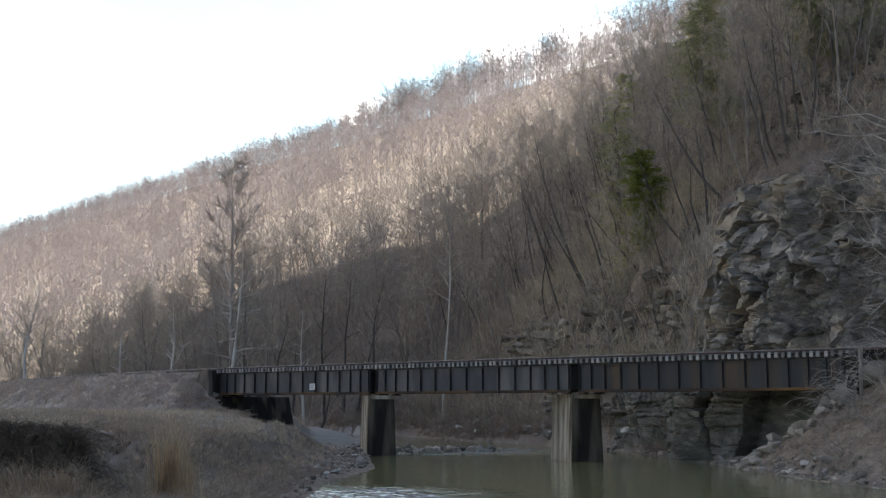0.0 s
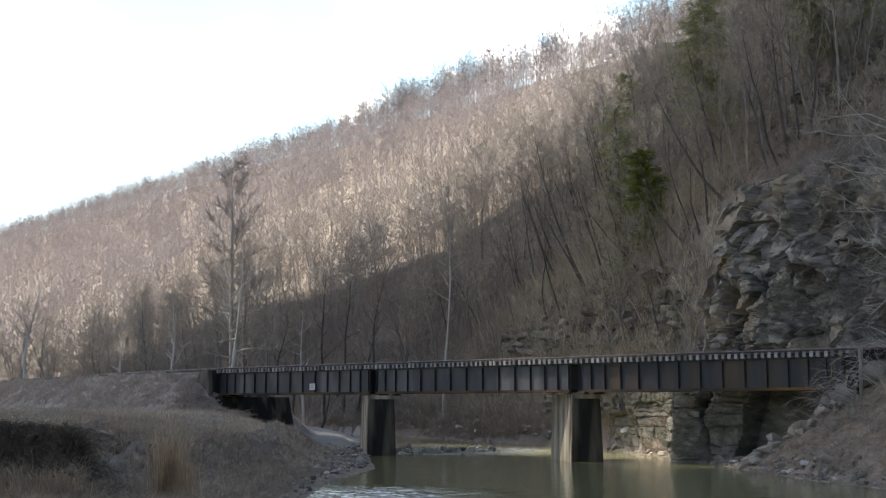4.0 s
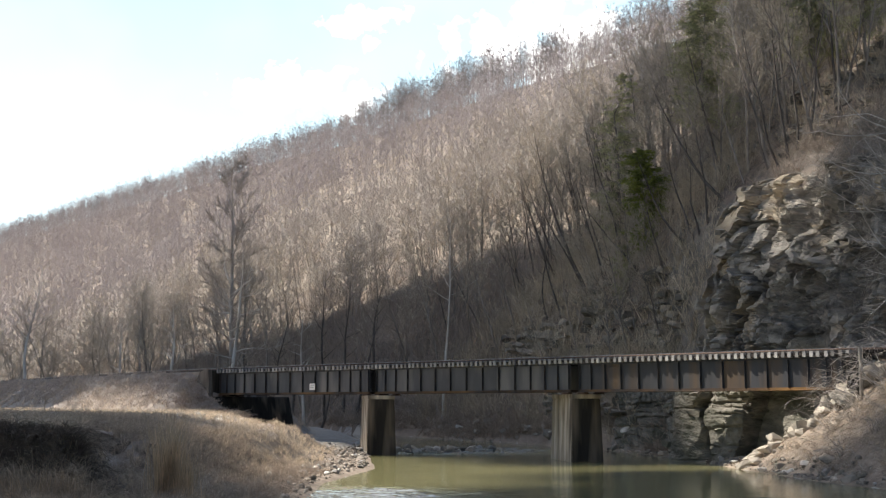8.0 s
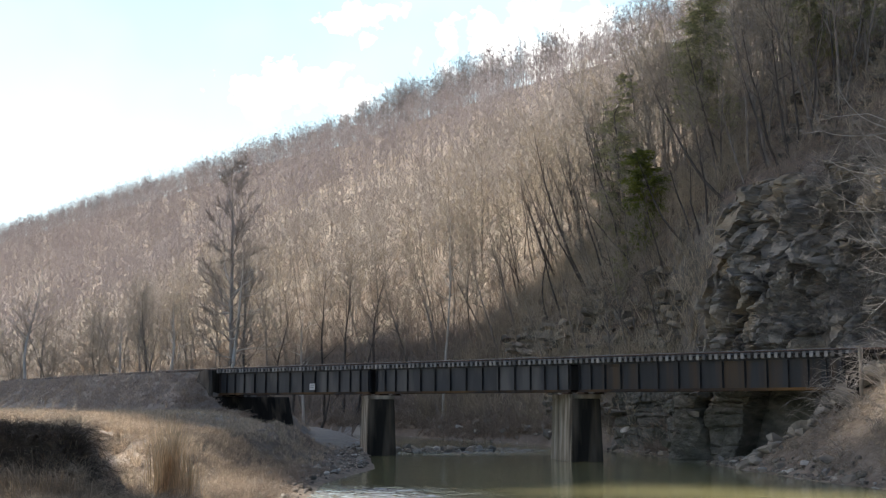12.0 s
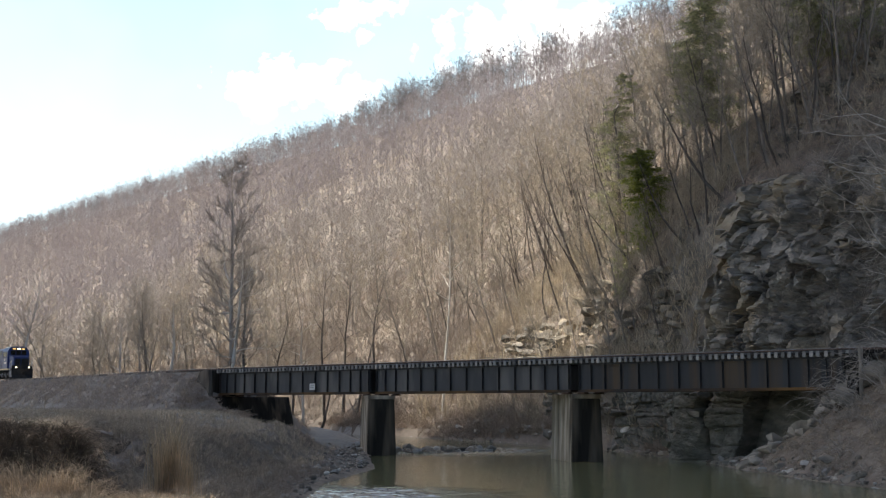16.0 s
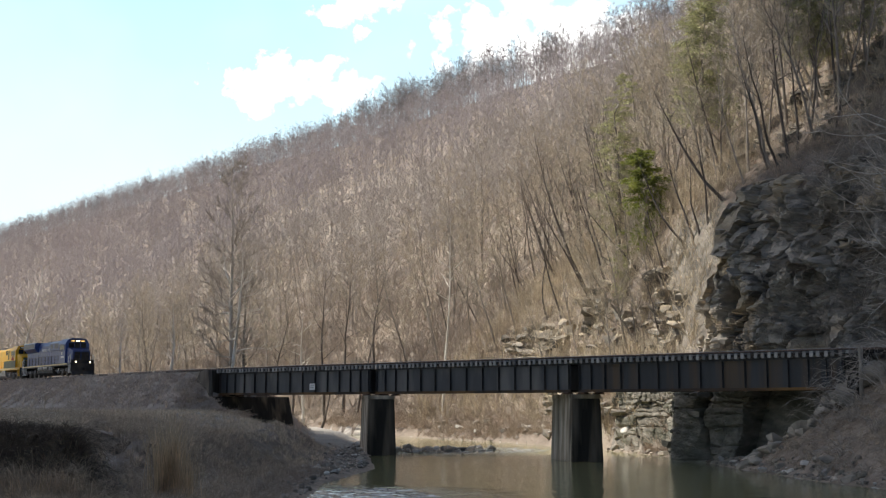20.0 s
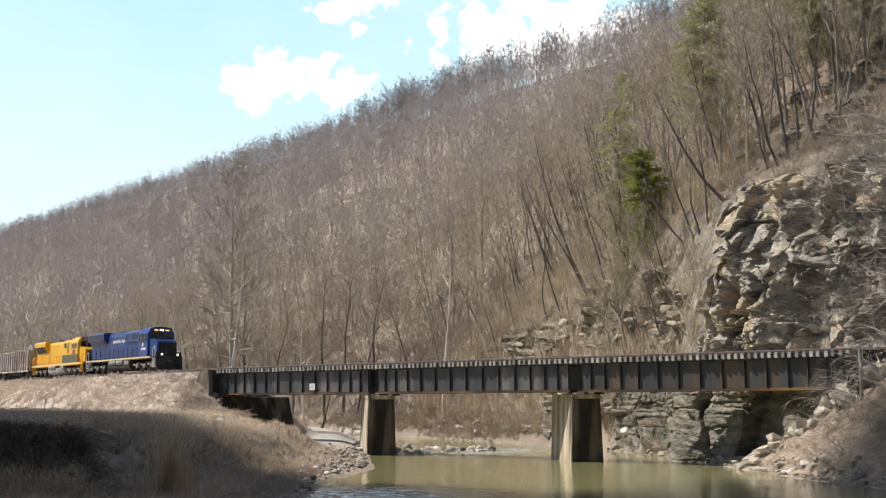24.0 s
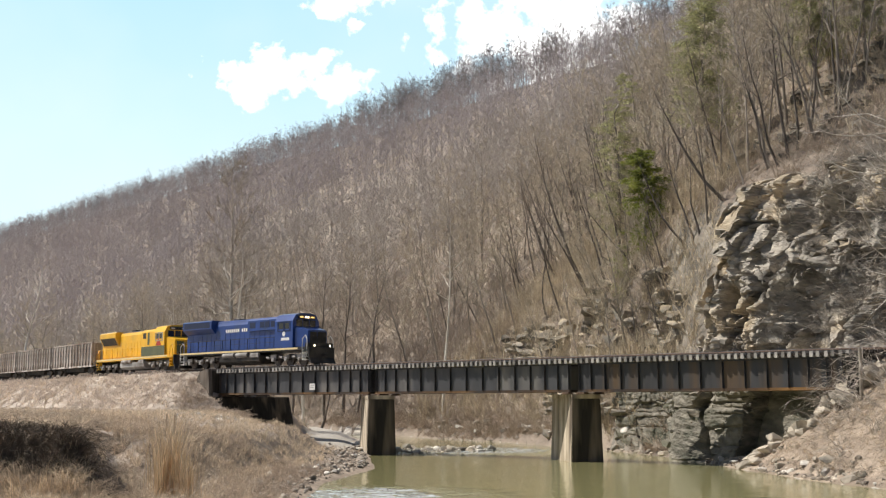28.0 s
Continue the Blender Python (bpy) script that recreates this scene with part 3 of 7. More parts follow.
def build_abutments():
    ab = thing("bridge_abutment", BR @ Matrix.Translation((S_LEFT, 0, 0)), "weathered concrete abutment with a sloped wing wall at the fill", "abutment")
    bm = prism(fresh(), [(-2.3, -0.2), (0.6, -0.2), (0.6, Z_BOT - 0.15), (-0.9, Z_BOT - 0.15)], -8.2, 0.9)
    bmesh.ops.bevel(bm, geom=bm.edges[:], offset=0.05, segments=1, affect='EDGES')
    # walls below the deck: their shade is in the near-black colour
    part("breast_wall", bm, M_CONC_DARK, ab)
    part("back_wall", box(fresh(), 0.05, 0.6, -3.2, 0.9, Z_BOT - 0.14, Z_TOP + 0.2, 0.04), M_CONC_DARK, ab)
    bm = fresh()
    prism(bm, [(-0.5, 3.0), (2.0, 3.0), (2.0, 5.9), (1.2, Z_TOP + 0.05), (0.45, Z_TOP + 0.25), (-0.1, Z_TOP + 0.25)], 0.92, 1.35)
    part("wing_wall", bm, M_CONC_WORN, ab)
    part("fill_cap", box(fresh(), 0.62, 4.2, -3.0, 0.9, 5.0, Z_TOP + 0.1, 0.05), M_BALLAST, ab)
    ab2 = thing("bridge_abutment", BR @ Matrix.Translation((S_RIGHT, 0, 0)), "stained, shade-darkened concrete abutment set into the rocky bank", "abutment")
    # same near-black walls here, shade and staining in one colour
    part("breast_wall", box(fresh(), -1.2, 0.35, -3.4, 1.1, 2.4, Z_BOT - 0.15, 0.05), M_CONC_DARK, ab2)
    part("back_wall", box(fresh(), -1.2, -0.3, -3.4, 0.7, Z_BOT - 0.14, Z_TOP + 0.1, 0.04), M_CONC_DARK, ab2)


build_abutments()


def build_track():
    tr = thing("railway_track", Matrix.Identity(4), "single railway track with rusty rails on a ballast bed", "railway track")
    ss = np.concatenate([np.arange(-62, S_BEND, 20), np.arange(S_BEND, 380, 2.0)])
    for side in (-0.7175, 0.7175):
        V, F, V2, F2 = [], [], [], []
        for k, s in enumerate(ss):
            P, h = track(s)
            n = Vector((math.cos(h), math.sin(h), 0))
            for (o, z) in ((-0.07, -0.17), (0.07, -0.17), (0.035, -0.012), (-0.035, -0.012)):
                V.append(P + n * (side + o) + Vector((0, 0, Z_RAIL + z)))
            for (o, z) in ((-0.036, -0.012), (0.036, -0.012), (0.034, 0), (-0.034, 0)):
                V2.append(P + n * (side + o) + Vector((0, 0, Z_RAIL + z)))
            if k:
                for i in range(4):
                    j = (i + 1) % 4
                    F.append((k * 4 - 4 + i, k * 4 - 4 + j, k * 4 + j, k * 4 + i))
        r = mesh_part("rail", V, F, M_RAIL, tr)
        mesh_part("rail_head", V2, F, M_RAILTOP, r)
    # ties off the bridge
    V, F = [], []
    for s in list(np.arange(S_LEFT + 0.9, 200, 0.52)) + list(np.arange(-60, S_RIGHT - 0.8, 0.52)):
        P, h = track(s)
        n = Vector((math.cos(h), math.sin(h), 0))
        d = Vector((-math.sin(h), math.cos(h), 0))
        k = len(V)
        for z in (-0.36, -0.172):
            for (a, b) in ((-1.3, -0.11), (1.3, -0.11), (1.3, 0.11), (-1.3, 0.11)):
                V.append(P + n * a + d * b + Vector((0, 0, Z_RAIL + z)))
        F += [(k + 4, k + 5, k + 6, k + 7)] + [(k + i, k + (i + 1) % 4, k + 4 + (i + 1) % 4, k + 4 + i) for i in range(4)]
    o = mesh_part("tie_strip", V, F, M_TIE_DARK, tr)
    o["kind"] = "stuff"


build_track()


# ---- trees ----
def tube(V, F, pts, radii, n):
    k = len(V)
    for i, (P, r) in enumerate(zip(pts, radii)):
        d = (pts[min(i + 1, len(pts) - 1)] - pts[max(i - 1, 0)]).normalized()
        a = d.orthogonal().normalized()
        b = d.cross(a)
        for j in range(n):
            w = 2 * math.pi * j / n
            V.append(P + (a * math.cos(w) + b * math.sin(w)) * r)
    for i in range(len(pts) - 1):
        for j in range(n):
            p, q = k + i * n + j, k + i * n + (j + 1) % n
            F.append((p, q, q + n))
            F.append((p, q + n, p + n))


def blade(V, F, a, d, length, w, g):
    """A thin tapering twig."""
    s = d.orthogonal().normalized()
    s = (Matrix.Rotation(g.uniform(0, 6.28), 3, d) @ s) * w * 0.5
    k = len(V)
    V += [a - s, a + s, a + d * length + Vector((g.uniform(-.1, .1), g.uniform(-.1, .1), g.uniform(-.05, .12))) * length]
    F.append((k, k + 1, k + 2))


def bent(a, d, length, g, n, wob, lift):
    pts = [a.copy()]
    for i in range(n):
        d = (d + Vector((g.gauss(0, wob), g.gauss(0, wob), g.gauss(0, wob) + lift))).normalized()
        pts.append(pts[-1] + d * length / n)
    return pts


def grow(seed, H, r, spread=0.33, limbs=16, first=0.3, branches=5, twigs=5, lean=(0, 0), wob=0.045, sides=6, tw=0.03, steep=0.9, bsides=3):
    """Trunk with limbs, and the fine branches and twigs: two vertex and face lists."""
    g = random.Random(seed)
    V, F, W, E = [], [], [], []
    n = 9
    d = Vector((lean[0], lean[1], 1)).normalized()
    trunk = [Vector((0, 0, -0.6))]
    for i in range(n):
        d = (d + Vector((g.gauss(0, wob), g.gauss(0, wob), 0.05))).normalized()
        trunk.append(trunk[-1] + d * (H + 0.6) / n)
    rad = [r * (1.25 if i == 0 else 1) * (1 - 0.93 * (i / n) ** 1.1) for i in range(n + 1)]
    tube(V, F, trunk, rad, sides)

    def on_trunk(t):
        x = t * n
        i = min(int(x), n - 1)
        return trunk[i].lerp(trunk[i + 1], x - i), rad[i] + (rad[i + 1] - rad[i]) * (x - i)

    az = g.uniform(0, 6.28)
    for k in range(limbs):
        t = first + (1 - first) * ((k + g.random() * 0.8) / limbs) ** 0.9 * 0.97
        P, pr = on_trunk(t)
        az += 2.4 + g.uniform(-0.5, 0.5)
        up = steep * g.uniform(0.6, 1.3) * (0.6 + t * 0.8)
        dd = Vector((math.cos(az), math.sin(az), up)).normalized()
        ln = H * spread * g.uniform(0.6, 1.15) * (1.15 - 0.75 * t)
        pts = bent(P, dd, ln, g, 4, 0.13, 0.07)
        lr = min(pr * 0.6, 0.02 + ln * 0.016)
        tube(V, F, pts, [lr * (1 - 0.85 * i / 4) for i in range(5)], max(3, sides - 2))
        for b in range(branches):
            u = 0.25 + 0.75 * (b + g.random()) / branches
            i = min(int(u * 4), 3)
            Q = pts[i].lerp(pts[i + 1], u * 4 - i)
            bd = ((pts[i + 1] - pts[i]).normalized() + Vector((g.gauss(0, .7), g.gauss(0, .7), g.gauss(0.15, .5)))).normalized()
            bl = ln * g.uniform(0.22, 0.45)
            bp = bent(Q, bd, bl, g, 2, 0.15, 0.1)
            br = max(0.012, lr * 0.3)
            if bsides:
                tube(W, E, bp, [br, br * 0.7, br * 0.25], bsides)
            else:
                blade(W, E, Q, bd, bl, br * 2, g)
            for c in range(twigs):
                u2 = g.uniform(0.15, 1.0) * 2
                i2 = min(int(u2), 1)
                R = bp[i2].lerp(bp[i2 + 1], u2 - i2)
                td = ((bp[i2 + 1] - bp[i2]).normalized() + Vector((g.gauss(0, .6), g.gauss(0, .6), g.gauss(0.2, .45)))).normalized()
                blade(W, E, R, td, bl * g.uniform(0.35, 0.8), tw, g)
    return V, F, W, E


def make_tree(name, seed, label, bark=None, twig=None, group="", **kw):
    V, F, W, E = grow(seed, **kw)
    t = new(name)
    tagged(t, label, "tree", group)
    mesh_part("trunk", V, F, bark or M_BARK, t, smooth=True)
    mesh_part("crown", W, E, twig or M_TWIG, t)
    return t


def uphill(x, y):
    e = 1.5
    return Vector((zat(x - e, y) - zat(x + e, y), zat(x, y - e) - zat(x, y + e), 0)) / (2 * e)


def plant(ob, x, y, rz=0.0, scale=1.0, tilt=(0, 0)):
    return Matrix.Translation((x, y, zat(x, y) - 0.05)) @ Matrix.Rotation(tilt[0], 4, 'Y') @ Matrix.Rotation(tilt[1], 4, 'X') @ Matrix.Rotation(rz, 4, 'Z')


PROTO = []
for k, (H, r, sp, li, fi) in enumerate(((16, 0.13, 0.27, 15, 0.34), (18, 0.16, 0.30, 17, 0.32), (13, 0.10, 0.32, 14, 0.28), (17, 0.14, 0.25, 14, 0.42),
                                        (11, 0.09, 0.38, 15, 0.22), (20, 0.19, 0.28, 18, 0.36), (15, 0.12, 0.34, 15, 0.25), (9, 0.07, 0.40, 14, 0.2))):
    PROTO.append(make_tree("bare_tree", 100 + k, "bare grey-brown hardwood tree on the leaf-littered slope", group="hillside trees",
                           H=H, r=r, spread=sp, limbs=li, first=fi, branches=7, twigs=10, tw=0.032, wob=0.075, lean=(-0.2 + 0.05 * k, 0.05)))


def scatter_near():
    """Separate trees along the foot of the hill, on the spur above the rocks and on the valley floor behind the track."""
    g = random.Random(11)
    spots = []
    zones = [(58, 100, 11, 48, 120, 4.0), (98, 150, 7, 48, 75, 7.0), (150, 260, 4, 45, 80, 12.0), (150, 330, -26, 2, 50, 14.0)]
    for p0, p1, h0, h1, count, gap in zones:
        n = tries = 0
        while n < count and tries < 4000:
            tries += 1
            p, h = g.uniform(p0, p1), g.uniform(h0, h1)
            q = np.interp(p, BASE_P, BASE_Q) + h
            x, y = U1[0] * p + U2[0] * q, U1[1] * p + U2[1] * q
            if abs(x) > 0.40 * y or any((x - a) ** 2 + (y - b) ** 2 < gap for a, b in spots):
                continue
            if np.min((TRK[:, 0] - x) ** 2 + (TRK[:, 1] - y) ** 2) < 60:
                continue
            dl = np.interp(y, LEFT_Y, LEFT_X) - x
            dr = x - np.interp(y, RIGHT_Y, RIGHT_X)
            if h < 2 and (dl < 12 and dr < 1):
                continue
            spots.append((x, y))
            n += 1
    used = set()
    for (x, y) in spots:
        k = g.randrange(len(PROTO))
        m = plant(None, x, y, g.uniform(-0.8, 0.8), 1, (-0.10 + g.gauss(0, 0.09), g.gauss(0, 0.08)))
        if k not in used:
            used.add(k)
            PROTO[k].matrix_world = m
        else:
            copy_thing(PROTO[k], m)
    return spots


SPOTS = scatter_near()


def join_copies(name, protos, places, material, pick, label, category):
    """Many copies of light prototypes in one mesh. places: x, y, z, turn, scale, lean."""
    VV, FF, base = [], [], 0
    for k, (V, F) in enumerate(protos):
        sel = places[pick == k]
        if not len(sel):
            continue
        V, F = np.array([tuple(v) for v in V], np.float32), np.array(F, np.int64)
        c, s, sc = np.cos(sel[:, 3]), np.sin(sel[:, 3]), sel[:, 4]
        X = (V[None, :, 0] * c[:, None] - V[None, :, 1] * s[:, None]) * sc[:, None]
        Y = (V[None, :, 0] * s[:, None] + V[None, :, 1] * c[:, None]) * sc[:, None]
        Z = V[None, :, 2] * sc[:, None]
        X = X + sel[:, 0:1] + Z * sel[:, 5:6]
        Y = Y + sel[:, 1:2] + Z * sel[:, 6:7]
        Z = Z + sel[:, 2:3]
        VV.append(np.stack([X, Y, Z], -1).reshape(-1, 3))
        off = base + np.arange(len(sel))[:, None, None] * len(V)
        FF.append((F[None] + off).reshape(-1, F.shape[1]))
        base += len(sel) * len(V)
    ob = mesh_part(name, np.concatenate(VV), np.concatenate(FF), material)
    return tagged(ob, label, category, kind="stuff")


def light_tree(seed, H, r, spread, limbs, first, branches, twigs, tw):
    """A tree for the distance: slim trunk, blades for limbs and twigs."""
    g = random.Random(seed)
    V, F, W, E = [], [], [], []
    pts = [Vector((0, 0, -0.5))]
    d = Vector((g.gauss(0, 0.08), g.gauss(0, 0.08), 1))
    for i in range(4):
        d = (d + Vector((g.gauss(0, 0.06), g.gauss(0, 0.06), 0))).normalized()
        pts.append(pts[-1] + d * H / 4)
    tube(V, F, pts, [r, r * 0.85, r * 0.65, r * 0.4, r * 0.1], 3)
    az = g.uniform(0, 6)
    for k in range(limbs):
        t = first + (1 - first) * (k + g.random()) / limbs * 0.98
        i = min(int(t * 4), 3)
        P = pts[i].lerp(pts[i + 1], t * 4 - i)
        az += 2.4 + g.uniform(-0.5, 0.5)
        dd = Vector((math.cos(az), math.sin(az), g.uniform(0.5, 1.4) * (0.5 + t))).normalized()
        ln = H * spread * g.uniform(0.6, 1.2) * (1.2 - 0.8 * t)
        blade(V, F, P, dd, ln, r * 0.8, g)
        for b in range(branches):
            Q = P + dd * ln * g.uniform(0.25, 1.0)
            bd = (dd + Vector((g.gauss(0, .7), g.gauss(0, .7), g.gauss(0.2, .5)))).normalized()
            bl = ln * g.uniform(0.25, 0.55)
            blade(W, E, Q, bd, bl, tw * 1.3, g)
            for c in range(twigs):
                R = Q + bd * bl * g.uniform(0.2, 0.9)
                td = (bd + Vector((g.gauss(0, .7), g.gauss(0, .7), g.gauss(0.25, .5)))).normalized()
                blade(W, E, R, td, bl * g.uniform(0.5, 1.0), tw, g)
    return V, F, W, E


def far_woods():
    g = np.random.RandomState(7)
    full = [light_tree(300 + k, g.uniform(11, 17), g.uniform(0.07, 0.12), 0.36, 12, 0.26, 4, 6, 0.055) for k in range(8)]
    light = [light_tree(330 + k, g.uniform(11, 17), g.uniform(0.07, 0.11), 0.36, 9, 0.28, 4, 3, 0.085) for k in range(8)]
    n = 26000
    p, h = g.uniform(60, 1150, n), g.uniform(3, 275, n)
    q = np.interp(p, BASE_P, BASE_Q) + h
    x, y = U1[0] * p + U2[0] * q, U1[1] * p + U2[1] * q
    keep = (np.abs(x) < 0.39 * y) & (g.uniform(0, 1, n) < np.clip(1.2 - y / 1400, 0.35, 1)) & ((h > 44) | (p > 250) | ((h > 18) & (g.uniform(0, 1, n) < 0.35)))
    x, y = x[keep][:7400], y[keep][:7400]
    z = height(x, y) - 0.1
    n = len(x)
    places = np.stack([x, y, z, g.uniform(0, 6.28, n), g.uniform(0.6, 1.2, n), -0.05 + g.normal(0, 0.07, n), g.normal(0, 0.06, n)], -1)
    # taller trees along the crest
    m = 520
    pr = np.where(g.uniform(0, 1, m) < 0.55, g.uniform(170, 480, m), g.uniform(480, 1100, m))
    qr = 350 + g.normal(0, 9, m)
    xr, yr = U1[0] * pr + U2[0] * qr, U1[1] * pr + U2[1] * qr
    crest = np.stack([xr, yr, height(xr, yr) - 0.1, g.uniform(0, 6.28, m), np.where(pr < 500, g.uniform(0.85, 1.3, m), g.uniform(0.6, 0.95, m)), g.normal(0, 0.05, m), g.normal(0, 0.05, m)], -1)
    crest = crest[np.abs(xr) < 0.39 * yr]
    lacy = [light_tree(400 + k, 19, 0.17, 0.34, 15, 0.34, 5, 5, 0.06) for k in range(6)]
    pick = g.randint(0, 6, len(crest))
    join_copies("crest_trunks", [(V, F) for V, F, W, E in lacy], crest, M_CREST, pick, "slim trunks of the bare trees on the crest, darkened as against the sky", "woods")
    join_copies("crest_branches", [(W, E) for V, F, W, E in lacy], crest, M_CREST, pick, "lacy bare branches of the trees on the crest", "woods")
    # the farther woods take the twig colour with the haze in it
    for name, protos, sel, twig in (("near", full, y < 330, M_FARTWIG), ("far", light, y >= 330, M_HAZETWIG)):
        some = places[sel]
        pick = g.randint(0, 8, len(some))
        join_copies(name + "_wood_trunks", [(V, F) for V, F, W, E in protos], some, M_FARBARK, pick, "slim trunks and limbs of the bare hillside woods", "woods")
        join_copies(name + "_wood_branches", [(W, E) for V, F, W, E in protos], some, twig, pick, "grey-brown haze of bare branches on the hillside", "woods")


far_woods()


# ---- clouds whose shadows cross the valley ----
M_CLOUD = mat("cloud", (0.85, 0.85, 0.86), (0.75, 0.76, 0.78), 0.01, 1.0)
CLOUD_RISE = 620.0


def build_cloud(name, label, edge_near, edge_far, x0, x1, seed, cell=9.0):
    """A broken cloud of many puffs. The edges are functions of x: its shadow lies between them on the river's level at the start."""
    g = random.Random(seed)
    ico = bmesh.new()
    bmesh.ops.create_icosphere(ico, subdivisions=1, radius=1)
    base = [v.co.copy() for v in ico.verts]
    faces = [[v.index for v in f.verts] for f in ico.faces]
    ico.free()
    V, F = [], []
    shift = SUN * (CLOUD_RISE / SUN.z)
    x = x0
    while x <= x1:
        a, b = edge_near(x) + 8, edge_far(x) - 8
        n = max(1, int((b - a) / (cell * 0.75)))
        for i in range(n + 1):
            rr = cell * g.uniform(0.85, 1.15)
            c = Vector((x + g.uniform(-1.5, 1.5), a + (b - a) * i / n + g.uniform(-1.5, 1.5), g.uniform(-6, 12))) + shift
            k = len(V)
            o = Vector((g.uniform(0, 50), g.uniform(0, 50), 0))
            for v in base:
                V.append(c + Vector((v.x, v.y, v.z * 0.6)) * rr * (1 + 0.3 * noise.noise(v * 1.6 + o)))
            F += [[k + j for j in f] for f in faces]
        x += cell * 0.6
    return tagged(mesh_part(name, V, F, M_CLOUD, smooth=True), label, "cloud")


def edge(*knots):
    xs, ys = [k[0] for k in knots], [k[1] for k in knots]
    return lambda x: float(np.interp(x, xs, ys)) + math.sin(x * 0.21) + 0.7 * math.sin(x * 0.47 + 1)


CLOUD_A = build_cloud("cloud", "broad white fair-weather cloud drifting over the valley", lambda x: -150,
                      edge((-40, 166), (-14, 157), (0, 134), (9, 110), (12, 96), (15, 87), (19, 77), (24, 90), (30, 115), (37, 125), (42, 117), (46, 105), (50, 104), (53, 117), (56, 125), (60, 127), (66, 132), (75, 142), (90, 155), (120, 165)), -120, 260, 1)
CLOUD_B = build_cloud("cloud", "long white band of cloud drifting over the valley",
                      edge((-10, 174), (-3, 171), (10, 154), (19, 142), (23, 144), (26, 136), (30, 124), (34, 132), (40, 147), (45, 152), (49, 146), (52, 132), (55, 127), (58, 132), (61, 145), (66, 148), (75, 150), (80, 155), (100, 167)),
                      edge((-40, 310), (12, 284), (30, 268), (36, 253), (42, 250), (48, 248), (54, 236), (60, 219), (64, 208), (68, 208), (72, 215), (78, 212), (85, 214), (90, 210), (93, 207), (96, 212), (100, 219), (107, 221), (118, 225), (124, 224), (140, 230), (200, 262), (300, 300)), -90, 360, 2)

# ---- train ----
BLUE = mat("dark_blue_enamel", (0.019, 0.060, 0.245), (0.014, 0.045, 0.19), 0.8, 0.32, spec=0.5, c=(0.022, 0.05, 0.15), cscale=0.5)
BLUE_DARK = mat("navy_enamel", (0.008, 0.018, 0.06), (0.006, 0.014, 0.05), 0.8, 0.35, spec=0.5)
YELLOW = mat("yellow_enamel", (0.83, 0.47, 0.02), (0.74, 0.40, 0.015), 0.7, 0.35, spec=0.5, c=(0.62, 0.35, 0.03), cscale=0.5)
OLIVE = mat("dull_green_grey_panel", (0.12, 0.13, 0.07), (0.09, 0.10, 0.055), 1.0, 0.5)
CREAM = mat("cream_stripe", (0.78, 0.62, 0.33), (0.70, 0.55, 0.28), 2.0, 0.5)
BLACKP = mat("black_enamel", (0.018, 0.018, 0.02), (0.03, 0.029, 0.028), 2.0, 0.45, c=(0.07, 0.06, 0.05), cscale=0.8)
GREYM = mat("dusty_grey_running_gear", (0.42, 0.40, 0.375), (0.26, 0.24, 0.22), 3.0, 0.7, c=(0.12, 0.10, 0.085), cscale=1.2)
DARKM = mat("oily_black_steel", (0.035, 0.032, 0.03), (0.02, 0.019, 0.018), 3.0, 0.6, c=(0.08, 0.065, 0.05), cscale=1.0)
SILVER = mat("silver_grey_tank", (0.42, 0.41, 0.40), (0.30, 0.29, 0.28), 1.0, 0.45, c=(0.2, 0.18, 0.16), cscale=0.7)
WHEEL = mat("worn_wheel_steel", (0.14, 0.12, 0.11), (0.08, 0.07, 0.065), 4.0, 0.5, metal=0.4)
WHITEP = mat("white_paint", (0.80, 0.79, 0.76), (0.70, 0.69, 0.66), 3.0, 0.5)
REDP = mat("red_paint", (0.45, 0.05, 0.03), (0.35, 0.04, 0.03), 3.0, 0.5)
GLASS = mat("dark_cab_glass", (0.02, 0.022, 0.025), (0.015, 0.016, 0.018), 1.0, 0.05, spec=0.6)
LAMP = mat("lit_headlamp", (1, 0.95, 0.85), (1, 0.95, 0.85), 1.0, 0.3, emit=(1.0, 0.80, 0.55, 3.0))
LAMP_AMBER = mat("lit_amber_lamp", (1, 0.7, 0.3), (1, 0.7, 0.3), 1.0, 0.3, emit=(1.0, 0.58, 0.18, 1.1))
HOPPER = mat("dusty_grey_brown_steel", (0.40, 0.355, 0.32), (0.27, 0.23, 0.20), 0.9, 0.7, c=(0.13, 0.09, 0.065), cscale=0.5, rnd=0.2, stretch=(1, 1, 0.3))
HOPPER_RIB = mat("pale_dusty_steel_rib", (0.60, 0.56, 0.52), (0.42, 0.38, 0.34), 1.2, 0.7, c=(0.16, 0.12, 0.09), cscale=0.7, rnd=0.2)
COAL = mat("coal_dust", (0.03, 0.03, 0.03), (0.06, 0.055, 0.05), 2.0, 0.9, bump=0.05)
WHEELS = []        # every wheelset with its radius


